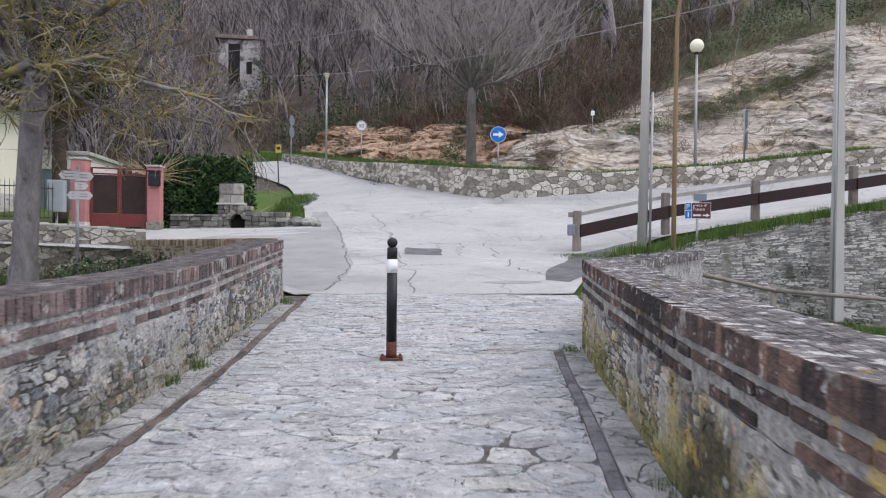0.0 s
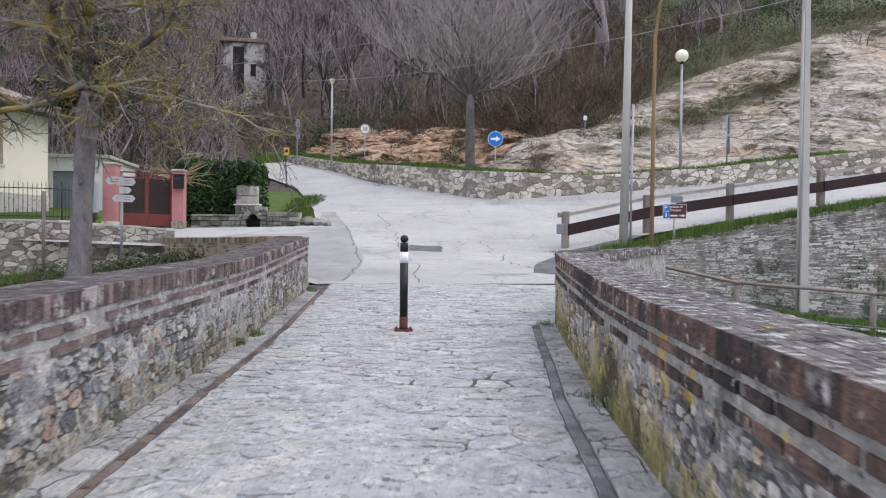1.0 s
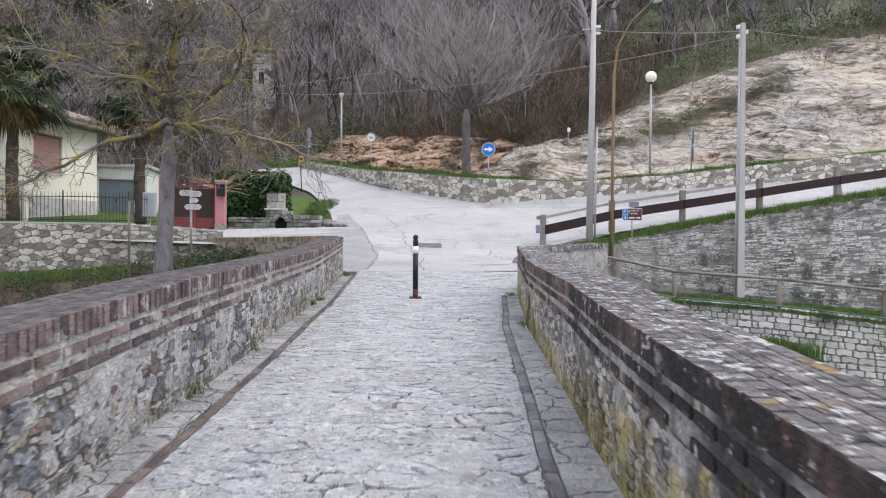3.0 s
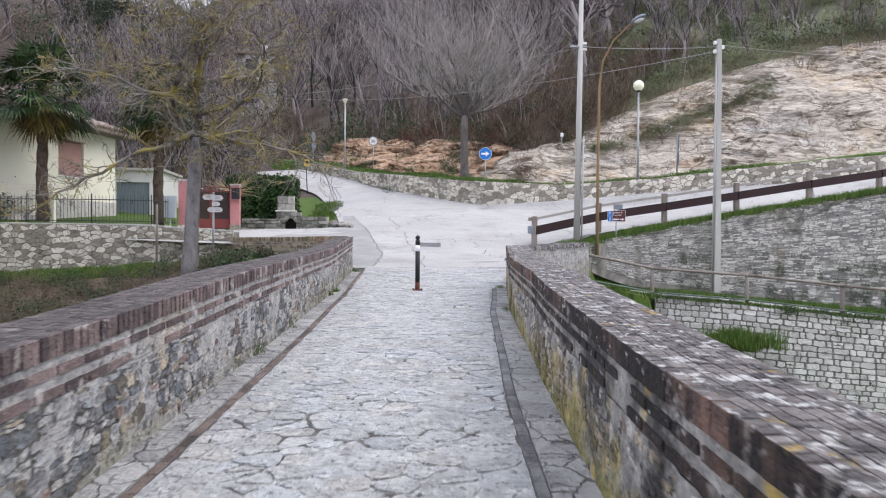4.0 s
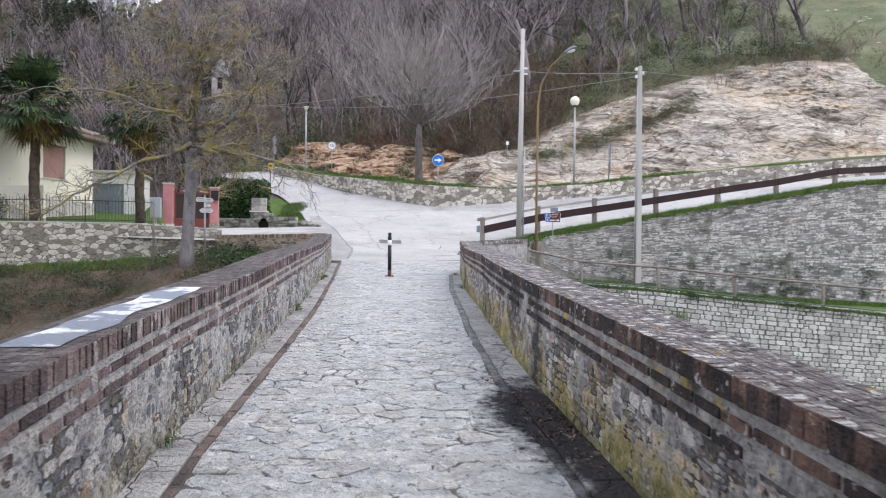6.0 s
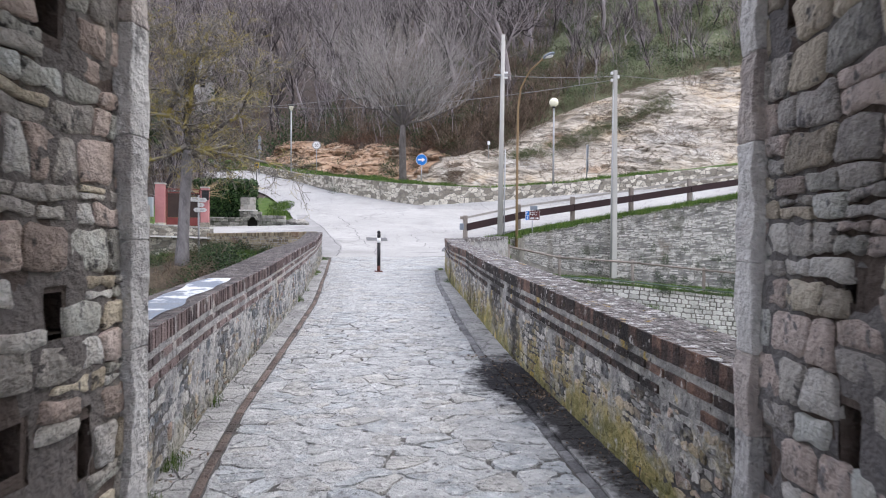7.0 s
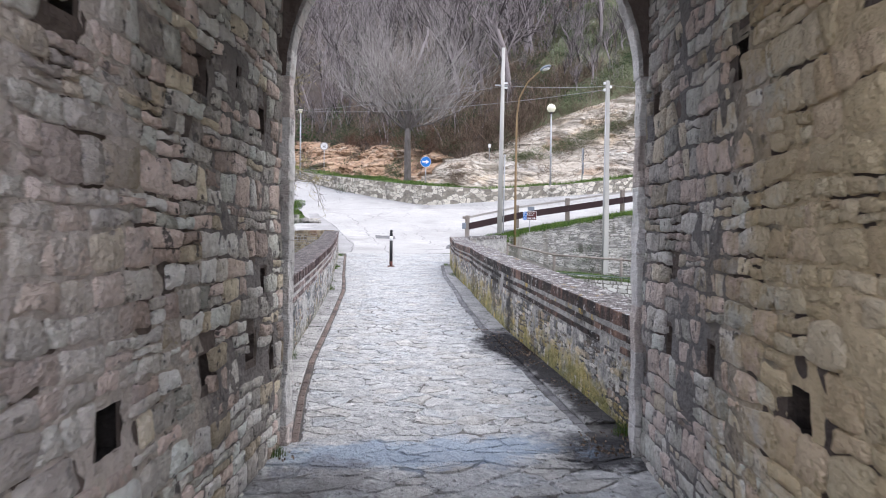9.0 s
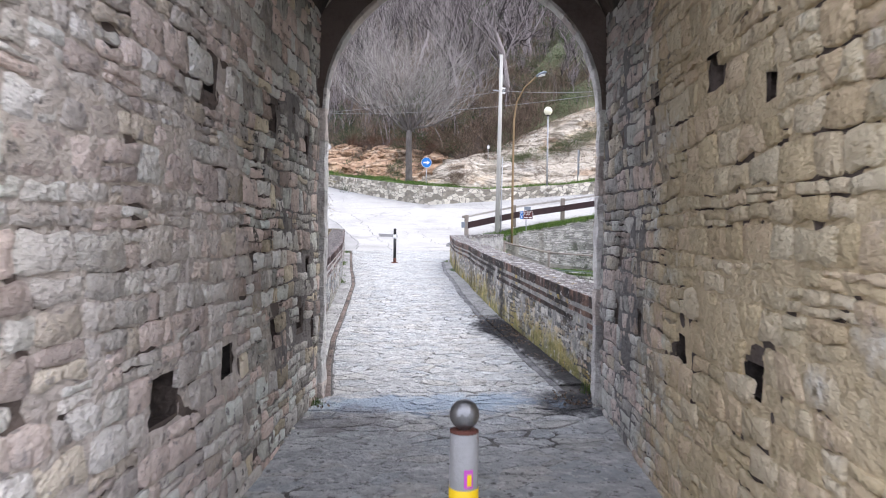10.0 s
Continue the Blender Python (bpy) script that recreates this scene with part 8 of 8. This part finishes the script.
cable((5.74, 16.45, 8.7), (11.6, 40.8, 14.5), 0.6, 0.01)
cable((10.93, 17.5, 8.45), (34, 27, 11.5), 0.5, 0.009)


# ---- signs ----
def text_part(body, size, x, z, y, material, parent, align="LEFT"):
    cu = bpy.data.curves.new("words", "FONT")
    cu.body, cu.size, cu.align_x, cu.extrude = body, size, align, 0.001
    tmp = bpy.data.objects.new("words", cu)
    scene.collection.objects.link(tmp)
    me = bpy.data.meshes.new_from_object(tmp)
    bpy.data.objects.remove(tmp)
    me.materials.clear()
    me.materials.append(material)
    ob = new("lettering", me)
    ob.parent = parent
    ob.matrix_basis = pose(x, y, z, 90, 0, 0)
    return ob


def disc(name, r, y, thick, material, parent, z, n=32, label=""):
    ob = lathe(name, [(r, 0), (r, thick)], material, parent, n, label)
    ob.matrix_basis = pose(0, y, z, 90, 0, 0)
    for p_ in ob.data.polygons:
        p_.use_smooth = False
    return ob


def arrow_sign():
    zb = hill_z(1.6, 30, 4.2, 29) - 0.1
    t = root("arrow_sign", 4.15, 28.9, zb, "round blue traffic sign with a white arrow", "road sign", rz=-6)
    h = 5.88 - zb
    tube_part("post", [(0, 0, -0.2), (0, 0, h + 0.35)], 0.03, M_GALV, t, 8)
    disc("rim", 0.32, -0.035, 0.012, M_WHITE, t, h)
    disc("plate", 0.3, -0.049, 0.012, M_BLUE, t, h)
    bm = bmesh.new()
    vs = [bm.verts.new((x, -0.064, z + h)) for x, z in ((-0.2, -0.045), (0.02, -0.045), (0.02, -0.13), (0.21, 0), (0.02, 0.13), (0.02, 0.045), (-0.2, 0.045))]
    bm.faces.new(vs)
    r_ = bmesh.ops.extrude_face_region(bm, geom=list(bm.faces))
    bmesh.ops.translate(bm, vec=(0, 0.003, 0), verts=[v for v in r_["geom"] if isinstance(v, bmesh.types.BMVert)])
    part("arrow", bm, M_WHITE, t)


arrow_sign()
sp = root("speed_sign", -1.87, 42, 6.2, "round speed limit sign reading 50", "road sign", rz=-2)
tube_part("post", [(0, 0, -0.5), (0, 0, 2.2)], 0.03, M_GALV, sp, 8)
disc("rim", 0.32, -0.035, 0.012, M_GREYRIM, sp, 2.0)
disc("plate", 0.25, -0.049, 0.012, M_WHITE, sp, 2.0)
text_part("50", 0.3, 0, 1.9, -0.064, M_BLACK, sp, "CENTER")
sb = root("sign_post", -6.15, 44, 6.6, "two round signs seen from the back on one post", "road sign", rz=70)
tube_part("post", [(0, 0, -0.5), (0, 0, 2.4)], 0.035, M_GALV, sb, 8)
disc("plate", 0.32, -0.04, 0.015, M_GREYBACK, sb, 2.15)
disc("plate", 0.32, -0.04, 0.015, M_GREYBACK, sb, 1.45)
nt = root("notice_sign", -5.6, 36.0, 3.9, "small yellow notice on a dark post", "sign", rz=-4)
tube_part("post", [(0.05, 0, -0.3), (-0.05, 0, 2.0)], 0.03, M_IRON, nt, 8)
part("plate", a_box(-0.14, 0.14, -0.05, -0.035, 1.95, 2.35, 0.005), M_YELLOWSIGN, nt)
part("print_bar", a_box(-0.09, 0.09, -0.054, -0.05, 2.1, 2.24), M_IRON, nt)
zb = hill_z(1.0, 18, 13.3, 27) - 0.3
rs = root("sign_post", 13.3, 27.0, zb, "tall narrow traffic sign seen from the back", "road sign", rz=75)
tube_part("post", [(0, 0, -0.2), (0, 0, 6.75 - zb)], 0.035, M_GALV, rs, 8)
part("plate", a_box(-0.32, 0.32, -0.06, -0.045, 6.0 - zb, 6.72 - zb, 0.01), M_GREYBACK, rs)
part("plate", a_box(-0.32, 0.32, -0.06, -0.045, 5.2 - zb, 5.9 - zb, 0.01), M_GREYBACK, rs)


def info_sign():
    t = root("info_sign", 7.14, 16.9, 1.2, "brown and blue tourist sign pointing to the caves", "sign", rz=-8)
    tube_part("post", [(0, 0.04, -0.2), (0, 0.04, 1.55)], 0.03, M_GALV, t, 8)
    pl_ = part("plate", a_box(-0.3, 0.3, -0.01, 0.01, 1.0, 1.38, 0.006), M_WHITE, t)
    part("brown_field", a_box(-0.14, 0.29, -0.014, -0.01, 1.01, 1.37), M_BROWN, pl_)
    part("blue_field", a_box(-0.29, -0.15, -0.014, -0.01, 1.2, 1.37), M_BLUE, pl_)
    part("blue_field", a_box(-0.29, -0.15, -0.014, -0.01, 1.01, 1.185), M_BLUE, pl_)
    text_part("P", 0.17, -0.275, 1.225, -0.018, M_WHITE, pl_)
    text_part("grotte di", 0.09, -0.12, 1.285, -0.018, M_WHITE, pl_)
    text_part("Frasassi", 0.09, -0.12, 1.195, -0.018, M_WHITE, pl_)
    part("figure_bar", a_box(-0.235, -0.205, -0.018, -0.014, 1.04, 1.15), M_WHITE, pl_)
    part("distance_bar", a_box(-0.11, 0.07, -0.018, -0.014, 1.06, 1.1), M_WHITE, pl_)
    bm = bmesh.new()
    bm.faces.new([bm.verts.new((x, -0.017, z)) for x, z in ((0.11, 1.065), (0.19, 1.065), (0.19, 1.04), (0.27, 1.08), (0.19, 1.12), (0.19, 1.095), (0.11, 1.095))])
    part("arrow", bm, M_WHITE, pl_)
    part("upper_plate", a_box(-0.1, 0.2, -0.005, 0.01, 1.42, 1.58, 0.004), M_GREYBACK, t)


info_sign()


def fingerpost():
    t = root("fingerpost", -5.52, 13.65, 0.95, "grey post with four white direction arrows", "signpost", rz=6)
    tube_part("post", [(0, 0, -0.2), (0, 0, 1.9)], 0.03, M_GALV, t, 10)

    def finger(z, side, length, h, y, slim=0.0):
        bm = bmesh.new()
        s = side
        vs = [bm.verts.new((x * s, y, zz)) for x, zz in ((-0.03 + slim, z), (length - 0.06, z), (length, z + h / 2), (length - 0.06, z + h), (-0.03 + slim, z + h))]
        bm.faces.new(vs)
        r_ = bmesh.ops.extrude_face_region(bm, geom=list(bm.faces))
        bmesh.ops.translate(bm, vec=(0, 0.008, 0), verts=[v for v in r_["geom"] if isinstance(v, bmesh.types.BMVert)])
        bmesh.ops.recalc_face_normals(bm, faces=bm.faces)
        pt = part("arrow_plate", bm, M_WHITE, t)
        for k in range(2):
            a, b = sorted(((0.05) * s, (length - 0.1) * s))
            part("print_bar", a_box(a, b, y - 0.006, y - 0.002, z + h * (0.28 + 0.34 * k), z + h * (0.38 + 0.34 * k)), M_GREYRIM, pt)

    finger(1.68, -1, 0.3, 0.15, -0.045)
    finger(1.66, 1, 0.28, 0.15, -0.045)
    finger(1.5, 1, 0.2, 0.13, -0.06)
    finger(1.33, -1, 0.17, 0.14, -0.045)
    finger(1.33, 1, 0.27, 0.14, -0.045)


fingerpost()
tp = root("thin_post", -7.2, 14.0, 0.75, "thin rusty iron post on the grass bank", "post")
tube_part("post", [(0, 0, -0.2), (0.01, 0, 1.75)], 0.035, M_WOOD, tp, 8)


# ---- rails along the road and the lane ----
def road_rail():
    xs = [(4.45, 17.55), (6.97, 18.45), (9.6, 18.95), (12.5, 19.25), (15.5, 19.5), (18.6, 19.9), (22, 20.5), (26, 21.2)]
    base = [road_z(x, y) - 0.02 for x, y in xs]
    base[0] = 1.3
    t = root("road_guardrail", xs[0][0], xs[0][1], base[0], "wooden guardrail with a dark red steel beam", "guardrail")
    o = Vector((xs[0][0], xs[0][1], base[0]))
    for (x, y), z in zip(xs, base):
        h = 1.08
        post = part("post", a_box(x - 0.09 - o.x, x + 0.09 - o.x, y - 0.07 - o.y, y + 0.11 - o.y, z - 0.3 - o.z, z + h - o.z, 0.015), M_WOOD, t)
    for k in range(len(xs) - 1):
        a, b = Vector((*xs[k], base[k])) - o, Vector((*xs[k + 1], base[k + 1])) - o
        d = (b - a).normalized()
        n = Vector((d.y, -d.x, 0)).normalized()
        for name, z0, z1, off, th, m in (("beam", 0.44, 0.74, 0.08, 0.05, M_CORTEN), ("top_rail", 0.93, 1.02, -0.12, 0.05, M_PALEWOOD)):
            e = d * 0.02
            V = [q + Vector((0, 0, z)) + n * w for q in (a + e, b - e) for w, z in ((off, z0), (off + th, z0), (off + th, z1), (off, z1))]
            mesh_object(name, V, [(0, 1, 2, 3), (7, 6, 5, 4), (0, 4, 5, 1), (1, 5, 6, 2), (2, 6, 7, 3), (3, 7, 4, 0)], m, t)
    part("end_cap", a_box(-0.25, -0.09, -0.16, 0.0, 0.48, 0.75, 0.03), M_GREYBACK, t, "grey rounded end piece")
    part("end_stub", a_box(-0.22, -0.09, -0.05, 0.02, 0.92, 1.04, 0.01), M_WOOD, t)


road_rail()
br = root("brace", 15.75, 19.6, road_z(15.75, 19.6), "white slanting strut behind the guardrail", "strut")
tube_part("strut", [(0, 0, -0.05), (-0.2, -0.1, 0.8)], 0.03, M_WHITE, br, 8)


def lane_rail():
    pts = [(5.0, 12.6), (7.2, 13.62), (9.7, 12.85), (12.1, 12.15), (14.8, 11.35), (17.6, 10.5), (21, 9.55)]
    base = [lane_z(x) - 0.05 for x, y in pts]
    t = root("lane_rail", pts[0][0], pts[0][1], base[0], "weathered wooden railing along the lower lane", "railing")
    o = Vector((*pts[0], base[0]))
    for (x, y), z in zip(pts, base):
        tube_part("post", [Vector((x, y, z - 0.2)) - o, Vector((x, y, z + 1.0)) - o], 0.06, M_WOOD, t, 8)
    for k in range(len(pts) - 1):
        a, b = Vector((*pts[k], base[k])) - o, Vector((*pts[k + 1], base[k + 1])) - o
        tube_part("rail", [a + Vector((0, -0.06, 0.9)), b + Vector((0, -0.06, 0.9))], 0.038, M_WOOD, t, 8)
        tube_part("pipe", [a + Vector((0, -0.09, 0.2)), b + Vector((0, -0.09, 0.2))], 0.024, M_GREENRAIL, t, 8, "low green pipe")


lane_rail()
wp = root("white_plate", 8.6, 31.2, 7.1, "small white plate on the rock", "plate")
part("plate", a_box(-0.08, 0.08, -0.02, 0.02, 0.05, 0.25, 0.01), M_WHITE, wp)
tube_part("stake", [(0, 0.03, -1.0), (0, 0.03, 0.3)], 0.02, M_GALV, wp, 6)
# skim of pale cement on the parapet's top
V, F = [], []
for k in range(30):
    y = -6.9 + 2.6 * k / 29
    for j in range(6):
        w = 0.09 + 0.27 * j / 5 + 0.06 * noise.noise((y * 2, j, 0))
        e = min(1, k / 4, (29 - k) / 4, j, 5 - j) 
        V.append((left_x(y) - w, y, deck(y) + parapet_h(-1, y) + 0.003 + 0.008 * e * (0.6 + noise.noise((y * 3, w * 9, 2)))))
F = [(k * 6 + j, k * 6 + j + 1, k * 6 + j + 7, k * 6 + j + 6) for k in range(29) for j in range(5)]
cs = mesh_object("cement_skim", V, F, M_SKIM)
tagged(cs, "patchy skim of white cement on the parapet top", "cement", kind="structure")
# ---- paving, last ----
pave_rng = random.Random(41)


def pave_at(u, v, out):
    y = DY0 + u
    a, b = floor_l(y), floor_r(y)
    x = a + v / DW * (b - a)
    return Vector((x, y, deck(y) + out + 0.012 * noise.noise((x * 1.5, y * 1.5, 0))))


lay_stones(pave_rng, cells(pave_rng, DY1 - DY0, DW, 0.19, 0.26, 0.85, 0.5), 0.007, 0.009, pave_at, M_PAVE, bed, "paving_stone", 300, lambda u, v: abs(u - 14), label="more paving stones of the same kind", corner=0.16, bulge=0.6)

mortar_skin(pave_at, DY1 - DY0, DW, 0.05, -0.013, 0.018, M_JOINT, bed, 2.2, name="bedding")


def slab_run(name, x_of, w_of, y0, y1, step, seed, material, rise, gap=0.006):
    rng = random.Random(seed)
    y = y0
    while y < y1:
        ln = step * rng.uniform(0.7, 1.3)
        e = min(y + ln, y1)
        V = []
        r = rise + rng.uniform(-0.003, 0.003)
        for h, ins in ((-0.01, 0), (r - 0.006, 0), (r, 0.008)):
            for yy in (y + gap + ins, e - gap - ins):
                xs = (x_of(yy) + ins, x_of(yy) + w_of(yy) - ins)
                V += [(xx, yy, deck(yy) + h) for xx in (xs if yy < (y + e) / 2 else xs[::-1])]
        F = [(j + 4 * k, (j + 1) % 4 + 4 * k, (j + 1) % 4 + 4 * k + 4, j + 4 * k + 4) for k in (0, 1) for j in range(4)] + [(8, 9, 10, 11)]
        mesh_object(name, V, F, material, bed)
        y = e


slab_run("edge_slab", left_x, lambda y: drain_l(y) - left_x(y) - 0.004, -8.2, 10.1, 0.45, 42, M_STRIP, 0.018, 0.003)
slab_run("edge_slab", lambda y: drain_r(y) + 0.08, lambda y: right_x(y) - drain_r(y) - 0.08, -8.2, 7.2, 0.4, 43, M_STRIP, 0.02, 0.003)
slab_run("drain_brick", lambda y: drain_l(y) + 0.006, lambda y: 0.056, -8.4, 10.6, 0.22, 44, M_DRAIN, 0.004)
slab_run("drain_brick", drain_r, lambda y: 0.075, -8.4, 7.0, 0.26, 45, M_DRAIN_R, 0.002)
